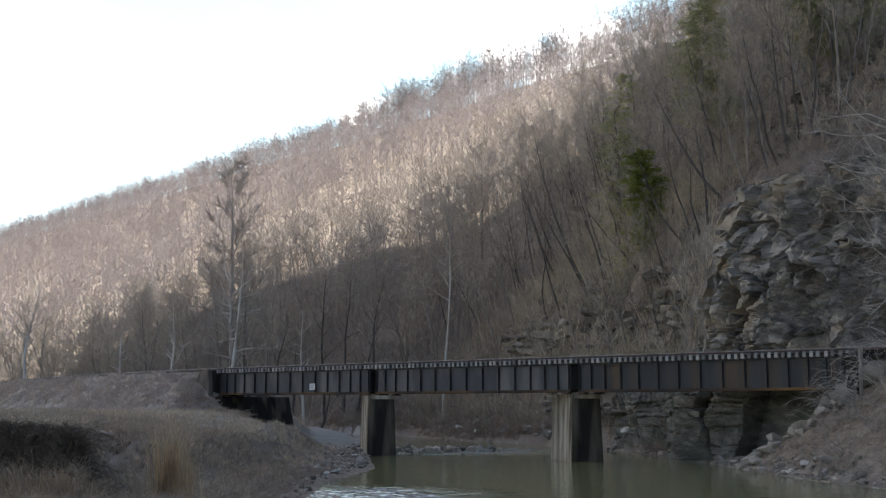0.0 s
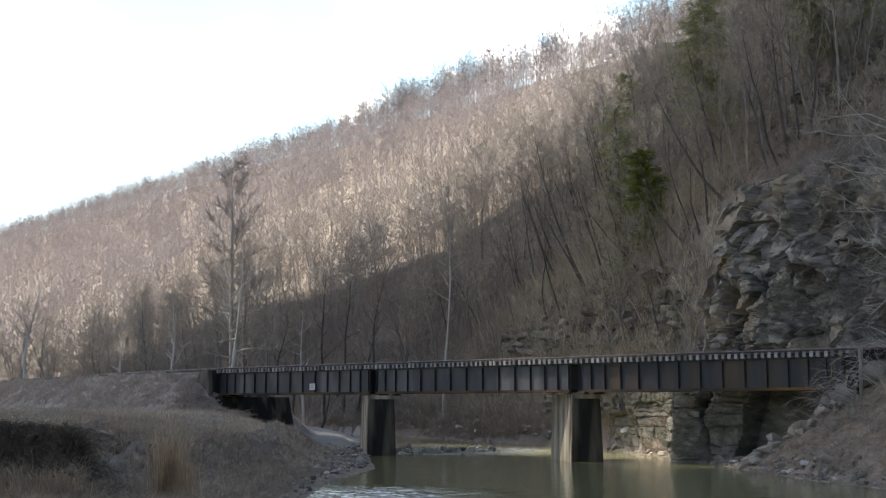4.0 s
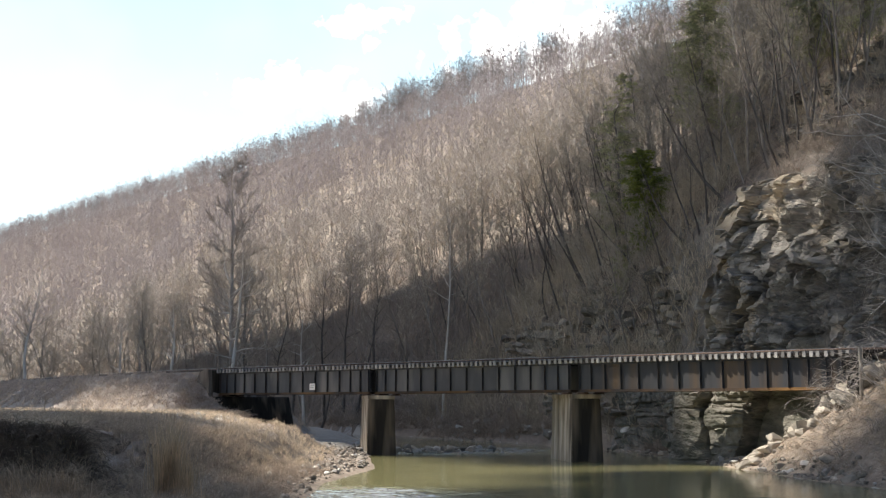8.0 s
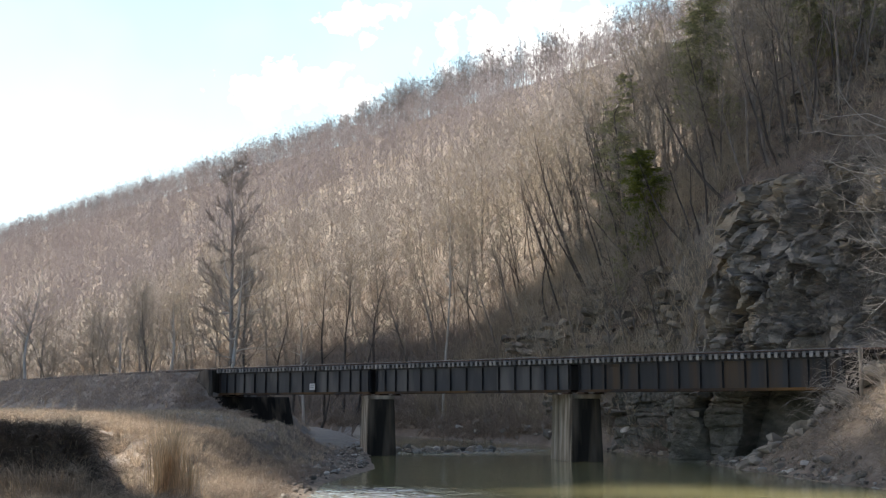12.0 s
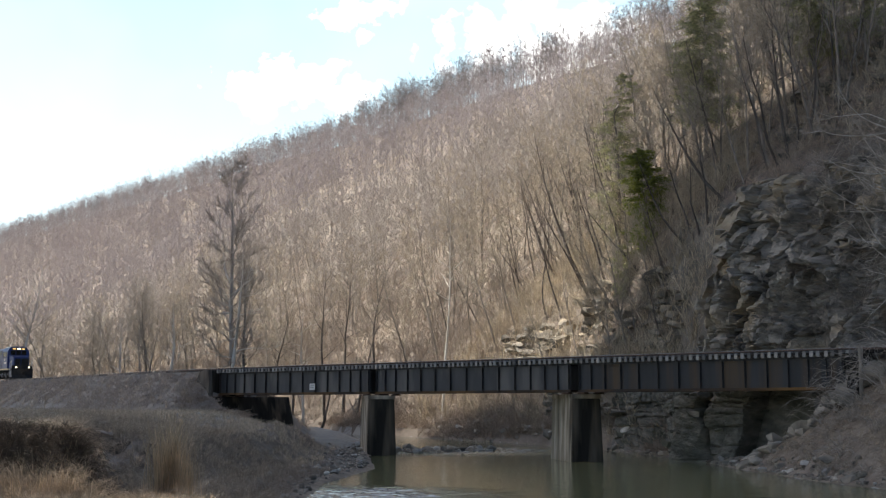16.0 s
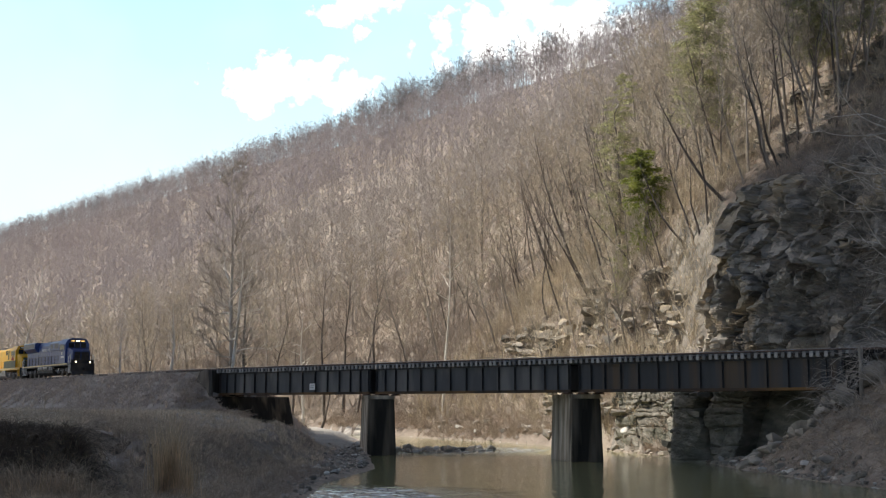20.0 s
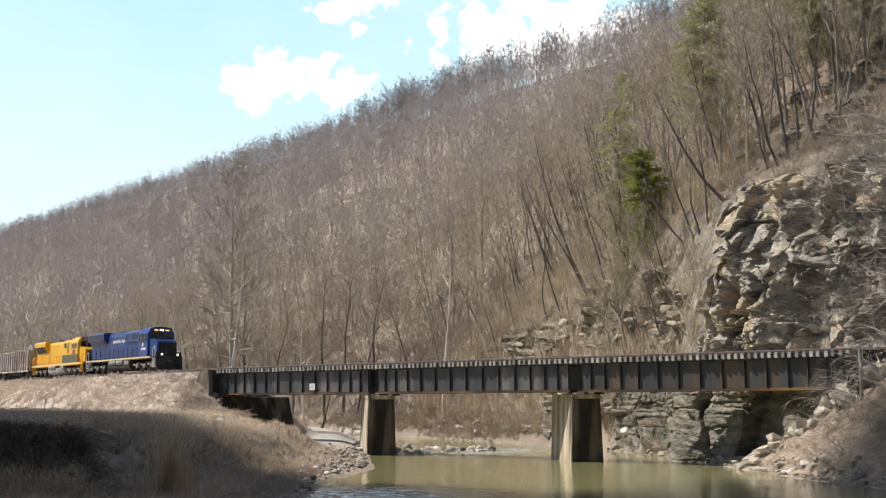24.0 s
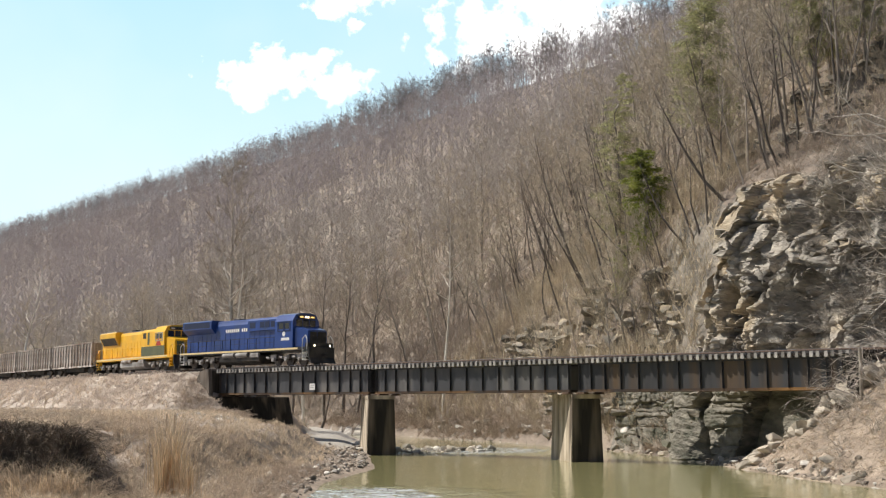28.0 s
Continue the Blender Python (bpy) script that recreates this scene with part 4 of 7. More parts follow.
def wheelset(parent, x, r, gauge=0.7175):
    bm = fresh()
    for y in (-gauge, gauge):
        s = 1 if y > 0 else -1
        rod(bm, (0, y - 0.065 * s, 0), (0, y + 0.065 * s, 0), r, 20)
        rod(bm, (0, y - 0.09 * s, 0), (0, y - 0.066 * s, 0), r + 0.025, 20)
        rod(bm, (0, y + 0.066 * s, 0), (0, y + 0.10 * s, 0), r * 0.38, 10)
        for k in range(5):
            a = k * 2 * math.pi / 5
            rod(bm, (math.cos(a) * r * 0.62, y + 0.05 * s, math.sin(a) * r * 0.62), (math.cos(a) * r * 0.62, y + 0.078 * s, math.sin(a) * r * 0.62), 0.06, 6)
    rod(bm, (0, -1.05, 0), (0, 1.05, 0), 0.08, 8)
    w = part("wheelset", bm, WHEEL, parent)
    w.location = (x, 0, r)
    WHEELS.append((w, r))
    return w


def loco_truck(loco, x, material, spread=1.95):
    t = new("truck")
    t.parent = loco
    t.location = (x, 0, 0)
    r = 0.533
    bm = fresh()
    for y in (-1.13, 1.13):
        prism(bm, [(-2.75, 0.75), (-2.4, 0.98), (-1.2, 1.0), (-0.9, 0.86), (0.9, 0.86), (1.2, 1.0), (2.4, 0.98), (2.75, 0.75), (2.3, 0.68), (0.8, 0.62), (-0.8, 0.62), (-2.3, 0.68)], y - 0.09, y + 0.09)
    box(bm, -0.3, 0.3, -1.05, 1.05, 0.65, 0.95, 0.02)
    part("side_frame", bm, material, t)
    for k in (-1, 0, 1):
        wheelset(t, k * spread, r)
        for y in (-1.27, 1.27):
            s = 1 if y > 0 else -1
            bm = box(fresh(), k * spread - 0.2, k * spread + 0.2, y - 0.12, y + 0.12, 0.38, 0.72, 0.04)
            rod(bm, (k * spread, y, 0.55), (k * spread, y + 0.16 * s, 0.55), 0.13, 10)
            part("axle_box", bm, material, t)
        for y in (-1.3, 1.3):
            bm = fresh()
            rod(bm, (k * spread + 0.55, y, 0.62), (k * spread + 0.55, y, 1.02), 0.10, 8)
            part("spring", bm, DARKM, t)
            bm = fresh()
            rod(bm, (k * spread - 0.55, y, 0.70), (k * spread - 0.95, y, 0.78), 0.11, 8)
            part("brake_cylinder", bm, material, t)
    return t


def tapered(bm, x0, x1, w0, w1, z0, z1, h0=None, h1=None):
    """A box whose half width goes from w0 to w1 and whose top from h0 to h1 along x."""
    h0, h1 = h0 or z1, h1 or z1
    v = [bm.verts.new(c) for c in ((x0, -w0, z0), (x1, -w1, z0), (x1, w1, z0), (x0, w0, z0), (x0, -w0, h0), (x1, -w1, h1), (x1, w1, h1), (x0, w0, h0))]
    for f in ((3, 2, 1, 0), (4, 5, 6, 7), (0, 1, 5, 4), (1, 2, 6, 5), (2, 3, 7, 6), (3, 0, 4, 7)):
        bm.faces.new([v[i] for i in f])
    return bm


def section(bm, x0, x1, outline):
    """An outline in y and z drawn along x."""
    n = len(outline)
    a = [bm.verts.new((x0, y, z)) for y, z in outline]
    b = [bm.verts.new((x1, y, z)) for y, z in outline]
    bm.faces.new(a)
    bm.faces.new(b[::-1])
    for i in range(n):
        bm.faces.new((a[i], b[i], b[(i + 1) % n], a[(i + 1) % n]))
    bmesh.ops.recalc_face_normals(bm, faces=bm.faces[:])
    return bm


def rail_line(bm, pts, r=0.022):
    for a, b in zip(pts, pts[1:]):
        rod(bm, a, b, r, 5)


def build_loco(name, label, body, roof, sill, rail_mat, truck_mat, tank_mat, blue):
    L = new(name)
    tagged(L, label, "locomotive", "locomotives")
    # underframe and deck edge
    bm = box(fresh(), -10.55, 10.2, -1.5, 1.5, 1.28, 1.58, 0.02)
    part("underframe", bm, BLACKP if blue else body, L)
    for y in (-1.5, 1.5):
        s = 1 if y > 0 else -1
        part("sill_stripe", box(fresh(), -10.5, 8.75, y, y + 0.012 * s, 1.40, 1.56), sill, L, "cream line along the deck edge")
    # long hood with a rounded roof line
    w = 0.98
    x_cab = 5.35
    hood = section(fresh(), -10.0, x_cab, [(-w, 1.585), (-w, 4.05), (-w + 0.22, 4.38), (w - 0.22, 4.38), (w, 4.05), (w, 1.585)])
    hood_part = part("long_hood", hood, body, L)
    # hood doors
    x = -9.6
    g = random.Random(3)
    while x < x_cab - 0.9:
        for y in (-w, w):
            s = 1 if y > 0 else -1
            if blue or x > -5.4:
                part("hood_door", box(fresh(), x, x + 0.72, y, y + 0.02 * s, 1.75, 3.30, 0.006), body, hood_part)
            else:
                part("hood_door", box(fresh(), x, x + 0.72, y, y + 0.02 * s, 1.75, 2.9, 0.006), body, hood_part)
        x += 0.80
    if blue:
        # broad radiator wings at the rear, then dynamic brake box, exhaust and blower duct
        part("radiator_wing", section(fresh(), -10.1, -5.0, [(-w, 3.35), (-1.5, 3.85), (-1.5, 4.55), (-1.3, 4.66), (1.3, 4.66), (1.5, 4.55), (1.5, 3.85), (w, 3.35)]), BLUE, L, "overhanging blue radiator wings")
        for y in (-1.505, 1.505):
            part("radiator_grille", box(fresh(), -9.8, -5.3, y - 0.005, y + 0.005, 3.95, 4.5), BLUE_DARK, L)
        part("engine_cover", section(fresh(), -4.9, 0.6, [(-0.8, 4.38), (-0.7, 4.55), (0.7, 4.55), (0.8, 4.38)]), roof, L)
        part("exhaust_stack", box(fresh(), -2.9, -1.8, -0.35, 0.35, 4.55, 4.72, 0.03), BLACKP, L)
        part("blower_cab", section(fresh(), 0.7, x_cab - 0.05, [(-1.2, 3.35), (-1.2, 4.3), (-1.0, 4.52), (1.0, 4.52), (1.2, 4.3), (1.2, 3.35)]), BLUE, L)
        for y in (-1.205, 1.205):
            for (a, b) in ((1.0, 1.9), (2.6, 3.3), (3.4, 4.1), (4.3, 4.9)):
                part("grille", box(fresh(), a, b, y - 0.006, y + 0.006, 3.6, 4.15), BLUE_DARK, L)
        # lettering on the hood side
        for y in (-w - 0.025, w + 0.025):
            for k in range(15):
                if k in (7, 11):
                    continue
                a = -3.2 + k * 0.33
                part("lettering_bar", box(fresh(), a, a + 0.22, y - 0.004, y + 0.004, 3.36, 3.68), WHITEP, hood_part)
    else:
        # flared radiator at the rear, black dynamic brake hatch
        part("radiator_flare", section(fresh(), -9.7, -5.1, [(-w, 3.0), (-1.5, 3.95), (-1.5, 4.42), (-1.35, 4.55), (1.35, 4.55), (1.5, 4.42), (1.5, 3.95), (w, 3.0)]), YELLOW, L, "flared yellow radiator section")
        for y in (-1, 1):
            bm = fresh()
            v = [bm.verts.new(c) for c in ((-9.4, y * 1.06, 3.12), (-5.4, y * 1.06, 3.12), (-5.4, y * 1.49, 3.9), (-9.4, y * 1.49, 3.9))]
            f = bm.faces.new(v)
            r = bmesh.ops.extrude_face_region(bm, geom=[f])
            for q in r["geom"]:
                if isinstance(q, bmesh.types.BMVert):
                    q.co.y += 0.02 * y
                    q.co.z -= 0.01
            part("radiator_grille", bm, BLACKP, L)
        part("roof_cap", section(fresh(), -9.65, -5.2, [(-1.36, 4.552), (-1.2, 4.62), (1.2, 4.62), (1.36, 4.552)]), SILVER, L)
        part("engine_cover", section(fresh(), -5.0, 1.2, [(-0.72, 4.38), (-0.62, 4.5), (0.62, 4.5), (0.72, 4.38)]), BLACKP, L)
        part("exhaust_stack", box(fresh(), -3.4, -2.4, -0.3, 0.3, 4.5, 4.7, 0.03), BLACKP, L)
        part("blower_housing", section(fresh(), 1.4, x_cab - 0.05, [(-1.12, 2.6), (-1.12, 4.2), (-0.95, 4.44), (0.95, 4.44), (1.12, 4.2), (1.12, 2.6)]), YELLOW, L)
        for y in (-1.125, 1.125):
            part("grille", box(fresh(), 1.7, 2.5, y - 0.006, y + 0.006, 3.5, 4.1), BLACKP, L)
            part("grille", box(fresh(), 2.9, 3.4, y - 0.006, y + 0.006, 2.8, 4.1), OLIVE, L)
        for y in (-1.505, 1.505):
            s = 1 if y > 0 else -1
            bm = prism(fresh(), [(5.9, 2.62), (7.3, 2.62), (6.6, 3.45)], y, y + 0.012 * s)
            part("emblem", bm, REDP, L, "dark red triangular emblem")
            part("lower_panel", box(fresh(), 2.2, 8.12, y, y + 0.010 * s, 1.60, 2.58), OLIVE, L, "dull green-grey lower panel")
    # cab: full width, sloped roof sides
    cab = part("cab", section(fresh(), x_cab, 8.0, [(-1.5, 1.585), (-1.5, 4.0), (-1.15, 4.58), (-0.6, 4.72), (0.6, 4.72), (1.15, 4.58), (1.5, 4.0), (1.5, 1.585)]), body, L)
    for y in (-1.503, 1.503):
        s = 1 if y > 0 else -1
        for (a, b) in ((5.95, 6.6), (6.85, 7.45)):
            part("side_window", box(fresh(), a, b, y, y + 0.01 * s, 3.3, 3.84, 0.004), GLASS, cab)
        bm = fresh()
        for (a, b, c, d) in ((5.78, 7.62, 3.89, 3.96), (5.78, 7.62, 3.07, 3.14), (5.76, 5.84, 3.07, 3.96), (6.66, 6.77, 3.07, 3.96), (7.56, 7.64, 3.07, 3.96)):
            box(bm, a, b, y, y + 0.03 * s, c, d)
        part("window_frame", bm, SILVER if not blue else BLUE_DARK, cab)
        part("number_panel", box(fresh(), 6.3, 7.5, y, y + 0.008 * s, 2.25, 2.5), WHITEP if blue else CREAM, cab, "pale number panel with plain bars")
        if blue:
            bm = fresh()
            rod(bm, (6.7, y, 2.85), (6.7, y + 0.012 * s, 2.85), 0.22, 16)
            part("emblem", bm, WHITEP, cab, "round white emblem")
    # windshield under the roof brow
    for y0, y1 in ((-1.1, -0.42), (-0.32, 0.32), (0.42, 1.1)):
        part("windshield", box(fresh(), 8.0, 8.012, y0, y1, 3.5, 4.12, 0.004), GLASS, cab)
    part("number_board", box(fresh(), 8.0, 8.16, -0.95, 0.95, 4.2, 4.52, 0.04), BLACKP, cab)
    for y in (-0.14, 0.14):
        bm = fresh()
        rod(bm, (8.15, y, 4.36), (8.185, y, 4.36), 0.095, 14)
        part("headlight", bm, LAMP if blue else GLASS, cab, "lit round headlight" if blue else "")
    for y in (-0.62, 0.62):
        part("lit_number_plate", box(fresh(), 8.16, 8.172, y - 0.2, y + 0.2, 4.3, 4.42), LAMP_AMBER if blue else WHITEP, cab)
    # nose
    bm = tapered(fresh(), 8.0, 9.75, 1.34, 1.08, 1.585, 3.5, 3.52, 3.12)
    bmesh.ops.bevel(bm, geom=bm.edges[:], offset=0.08, segments=2, affect='EDGES')
    nose = part("nose", bm, body, L)
    # blue nose: front blackened in colour, as it faces away from the sun
    part("nose_door", box(fresh(), 9.72, 9.77, -0.9, -0.12, 1.62, 2.95, 0.01), BLACKP if blue else OLIVE, nose)
    if blue:
        part("nose_panel", box(fresh(), 9.70, 9.765, -0.05, 0.95, 1.62, 2.95, 0.01), BLACKP, nose)
        part("front_sill", box(fresh(), 9.70, 10.19, -1.42, 1.42, 1.585, 1.95, 0.03), BLACKP, L)
    # front platform, pilot, plough, ditch lamps, steps
    for x, s in ((10.2, 1), (-10.55, -1)):
        pilot = part("pilot", box(fresh(), x - 0.05, x + 0.16 * s, -1.45, 1.45, 0.55, 1.55, 0.03), BLACKP, L)
        bm = fresh()
        prism(bm, [(x, 0.62), (x + 0.16 * s, 0.62), (x + 0.42 * s, 0.13), (x + 0.25 * s, 0.13)], -1.4, 1.4)
        part("plough", bm, BLACKP, pilot)
        bm = fresh()
        box(bm, x + 0.1 * s, x + 0.75 * s, -0.14, 0.14, 0.72, 1.0, 0.04)
        box(bm, x + 0.62 * s, x + 0.9 * s, -0.2, 0.12, 0.68, 1.05, 0.05)
        part("coupler", bm, DARKM, L)
        for y in (-1.3, 1.3):
            sy = 1 if y > 0 else -1
            bm = fresh()
            for k in range(4):
                z = 0.42 + k * 0.3
                box(bm, x - 0.75 * s, x - 0.15 * s, y - 0.2, y + 0.2, z, z + 0.04)
            box(bm, x - 0.80 * s, x - 0.75 * s, y - 0.2, y + 0.2, 0.38, 1.5)
            part("step_ladder", bm, WHITEP if blue else YELLOW, L)
            bm = fresh()
            rail_line(bm, [(x - 0.78 * s, y + 0.19 * sy, 0.8), (x - 0.78 * s, y + 0.19 * sy, 2.3), (x - 0.5 * s, y + 0.1 * sy, 2.62)], 0.042)
            rail_line(bm, [(x - 0.12 * s, y + 0.19 * sy, 0.8), (x - 0.12 * s, y + 0.19 * sy, 2.2), (x - 0.4 * s, y + 0.1 * sy, 2.62)], 0.042)
            part("grab_rail", bm, WHITEP if blue else YELLOW, L)
        bm = fresh()
        rail_line(bm, [(x - 0.05 * s, -1.1, 1.58), (x - 0.05 * s, -1.1, 2.55), (x - 0.05 * s, -0.4, 2.55), (x - 0.05 * s, -0.4, 1.58)])
        rail_line(bm, [(x - 0.05 * s, 1.1, 1.58), (x - 0.05 * s, 1.1, 2.55), (x - 0.05 * s, 0.4, 2.55), (x - 0.05 * s, 0.4, 1.58)])
        part("end_handrail", bm, rail_mat, L)
    for y in (-0.88, 0.88):
        bm = fresh()
        rod(bm, (10.2, y, 1.70), (10.4, y, 1.70), 0.13, 12)
        d = part("ditch_lamp", bm, BLACKP, L)
        bm = fresh()
        rod(bm, (10.4, y, 1.70), (10.425, y, 1.70), 0.095, 14)
        part("lens", bm, LAMP if blue else GLASS, d, "bright lit lens" if blue else "")
    # side handrails on stanchions
    for y in (-1.46, 1.46):
        x = -10.0
        while x < 5.2:
            bm = fresh()
            rod(bm, (x, y, 1.58), (x, y, 2.62), 0.028, 5)
            part("stanchion", bm, rail_mat, L)
            x += 1.38
        bm = fresh()
        rod(bm, (-10.1, y, 2.62), (5.3, y, 2.62), 0.024, 5)
        rod(bm, (-10.1, y, 2.15), (5.3, y, 2.15), 0.014, 5)
        part("handrail", bm, rail_mat, L)
    # tank and reservoirs between the trucks
    bm = section(fresh(), -3.6, 2.9, [(-1.42, 1.05), (-1.42, 0.55), (-1.1, 0.28), (1.1, 0.28), (1.42, 0.55), (1.42, 1.05)])
    part("fuel_tank", bm, DARKM if blue else tank_mat, L)
    for y in (-1.38, 1.38):
        for (a, b) in (((-2.9, -1.1), (-0.7, 1.1)) if blue else ((-3.0, -0.4),)):
            bm = fresh()
            rod(bm, (a, y, 1.12), (b, y, 1.12), 0.24, 14)
            part("air_reservoir", bm, SILVER if blue else GREYM, L)
        part("equipment_box", box(fresh(), 1.5, 2.8, y - 0.14, y + 0.14, 0.85, 1.27, 0.02), GREYM, L)
    bm = fresh()
    for k, y in enumerate((-0.12, 0.0, 0.12)):
        rod(bm, (4.4, y, 4.62 if blue else 4.5), (4.85, y, 4.66 if blue else 4.56), 0.03, 6, 0.07)
    part("horn", bm, SILVER, L)
    loco_truck(L, 6.85, truck_mat)
    loco_truck(L, -7.0, truck_mat)
    return L


def build_hopper():
    H = new("hopper_car")
    tagged(H, "dusty grey-brown ribbed steel coal hopper car", "hopper car", "coal hopper cars")
    x0, x1, w, z0, z1 = -7.55, 7.55, 1.5, 1.02, 3.66
    for y in (-w, w):
        s = 1 if y > 0 else -1
        part("side_wall", box(fresh(), x0, x1, y - 0.02, y + 0.02, z0, z1), HOPPER, H)
        part("side_sill", box(fresh(), x0, x1, y - 0.06, y + 0.075, z0 - 0.14, z0 + 0.06, 0.01), HOPPER_RIB, H)
        part("top_chord", box(fresh(), x0 - 0.05, x1 + 0.05, y - 0.07, y + 0.09, z1 - 0.05, z1 + 0.10, 0.01), HOPPER, H)
        rib = None
        n = 14
        for k in range(n + 1):
            x = x0 + 0.08 + (x1 - x0 - 0.16) * k / n
            if rib is None:
                rib = part("rib", box(fresh(), -0.065, 0.065, y + 0.021 * s, y + 0.14 * s, z0 + 0.06, z1 - 0.05, 0.01), HOPPER_RIB, H)
                o = rib
            else:
                o = new("rib", rib.data)
                o.parent = H
            o.location = (x, 0, 0)
    for x in (x0, x1):
        s = 1 if x > 0 else -1
        part("end_wall", box(fresh(), x - 0.02, x + 0.02, -w, w, z0 + 0.55, z1), HOPPER, H)
        part("end_sill", box(fresh(), x, x + 0.42 * s, -1.4, 1.4, 0.95, 1.22, 0.02), HOPPER, H)
        for y in (-1.3, -0.4, 0.4, 1.3):
            part("end_post", box(fresh(), x + 0.02 * s, x + 0.13 * s, y - 0.06, y + 0.06, z0 + 0.2, z1 - 0.05), HOPPER_RIB, H)
        bm = fresh()
        for k in range(6):
            z = 1.25 + k * 0.38
            rod(bm, (x + 0.2 * s, -1.42, z), (x + 0.2 * s, -0.98, z), 0.016, 5)
        rail_line(bm, [(x + 0.2 * s, -1.42, 1.1), (x + 0.2 * s, -1.42, 3.5)], 0.02)
        rail_line(bm, [(x + 0.2 * s, -0.98, 1.1), (x + 0.2 * s, -0.98, 3.5)], 0.02)
        part("ladder", bm, HOPPER_RIB, H)
        bm = fresh()
        box(bm, x + 0.3 * s, x + 0.62 * s, -0.13, 0.13, 0.72, 0.98, 0.03)
        part("coupler", bm, DARKM, H)
    bm = fresh()
    tapered(bm, x0 + 0.02, x1 - 0.02, 1.46, 1.46, 0.95, 1.35)
    part("floor", bm, COAL, H)
    part("centre_sill", box(fresh(), x0, x1, -0.25, 0.25, 0.72, 0.94, 0.02), DARKM, H)
    for k in (-2, -0.7, 0.7, 2):
        part("hopper_chute", tapered(fresh(), k * 1.25 - 0.5, k * 1.25 + 0.5, 1.2, 0.9, 0.42, 0.94), DARKM, H)
    for x in (-5.9, 5.9):
        t = new("truck")
        t.parent = H
        t.location = (x, 0, 0)
        bm = fresh()
        for y in (-1.0, 1.0):
            prism(bm, [(-1.15, 0.52), (-0.75, 0.72), (0.75, 0.72), (1.15, 0.52), (0.95, 0.38), (0.45, 0.25), (-0.45, 0.25), (-0.95, 0.38)], y - 0.08, y + 0.08)
        box(bm, -0.2, 0.2, -1.0, 1.0, 0.42, 0.7, 0.02)
        part("side_frame", bm, DARKM, t)
        wheelset(t, -0.89, 0.457)
        wheelset(t, 0.89, 0.457)
    return H


BLUE_LOCO = build_loco("diesel_locomotive", "dark blue diesel freight locomotive with a cream stripe and lit headlights", BLUE, BLUE, CREAM, BLACKP, GREYM, DARKM, True)
N_WHEELS = len(WHEELS)
YELLOW_LOCO = build_loco("diesel_locomotive", "bright yellow diesel freight locomotive with black roof and grey-green lower panel", YELLOW, YELLOW, CREAM, YELLOW, GREYM, SILVER, False)
HOPPER_FIRST = len(WHEELS)
HOPPERS = [build_hopper() for k in range(4)]


# ---- sky behind the ridge ----
def build_backdrop():
    m = bpy.data.materials.new("bright_hazy_sky")
    m.use_nodes = True
    N, L = m.node_tree.nodes, m.node_tree.links
    N.remove(N["Principled BSDF"])
    em = N.new("ShaderNodeEmission")
    co = N.new("ShaderNodeTexCoord")
    sep = N.new("ShaderNodeSeparateXYZ")
    L.new(co.outputs["Object"], sep.inputs[0])
    mr = N.new("ShaderNodeMapRange")
    mr.inputs["From Min"].default_value, mr.inputs["From Max"].default_value = 500, 1700
    L.new(sep.outputs["Z"], mr.inputs["Value"])
    mx = N.new("ShaderNodeMix")
    mx.data_type = 'RGBA'
    mx.inputs[6].default_value = (0.76, 0.96, 1.02, 1)
    mx.inputs[7].default_value = (0.50, 0.78, 0.96, 1)
    L.new(mr.outputs[0], mx.inputs[0])
    # thin veil of haze
    t = N.new("ShaderNodeTexNoise")
    t.inputs["Scale"].default_value = 0.0007
    t.inputs["Detail"].default_value = 4
    L.new(co.outputs["Object"], t.inputs["Vector"])
    r = N.new("ShaderNodeMapRange")
    r.inputs["From Min"].default_value, r.inputs["From Max"].default_value = 0.42, 0.75
    r.inputs["To Max"].default_value = 0.55
    L.new(t.outputs["Fac"], r.inputs["Value"])
    m2 = N.new("ShaderNodeMix")
    m2.data_type = 'RGBA'
    m2.inputs[7].default_value = (0.88, 0.96, 1.0, 1)
    L.new(r.outputs[0], m2.inputs[0])
    L.new(mx.outputs[2], m2.inputs[6])
    L.new(m2.outputs[2], em.inputs["Color"])
    L.new(em.outputs[0], N["Material Output"].inputs[0])
    V, F = [], []
    n = 24
    for i in range(n + 1):
        a = radians(-36 + 72 * i / n)
        for z in (-100, 2600):
            V.append((4750 * math.sin(a), 4750 * math.cos(a), z))
        if i:
            F.append((2 * i - 2, 2 * i, 2 * i + 1, 2 * i - 1))
    ob = mesh_part("backdrop", V, F, m)
    tagged(ob, "pale blue hazy sky beyond the ridge", "sky", kind="structure")


build_backdrop()


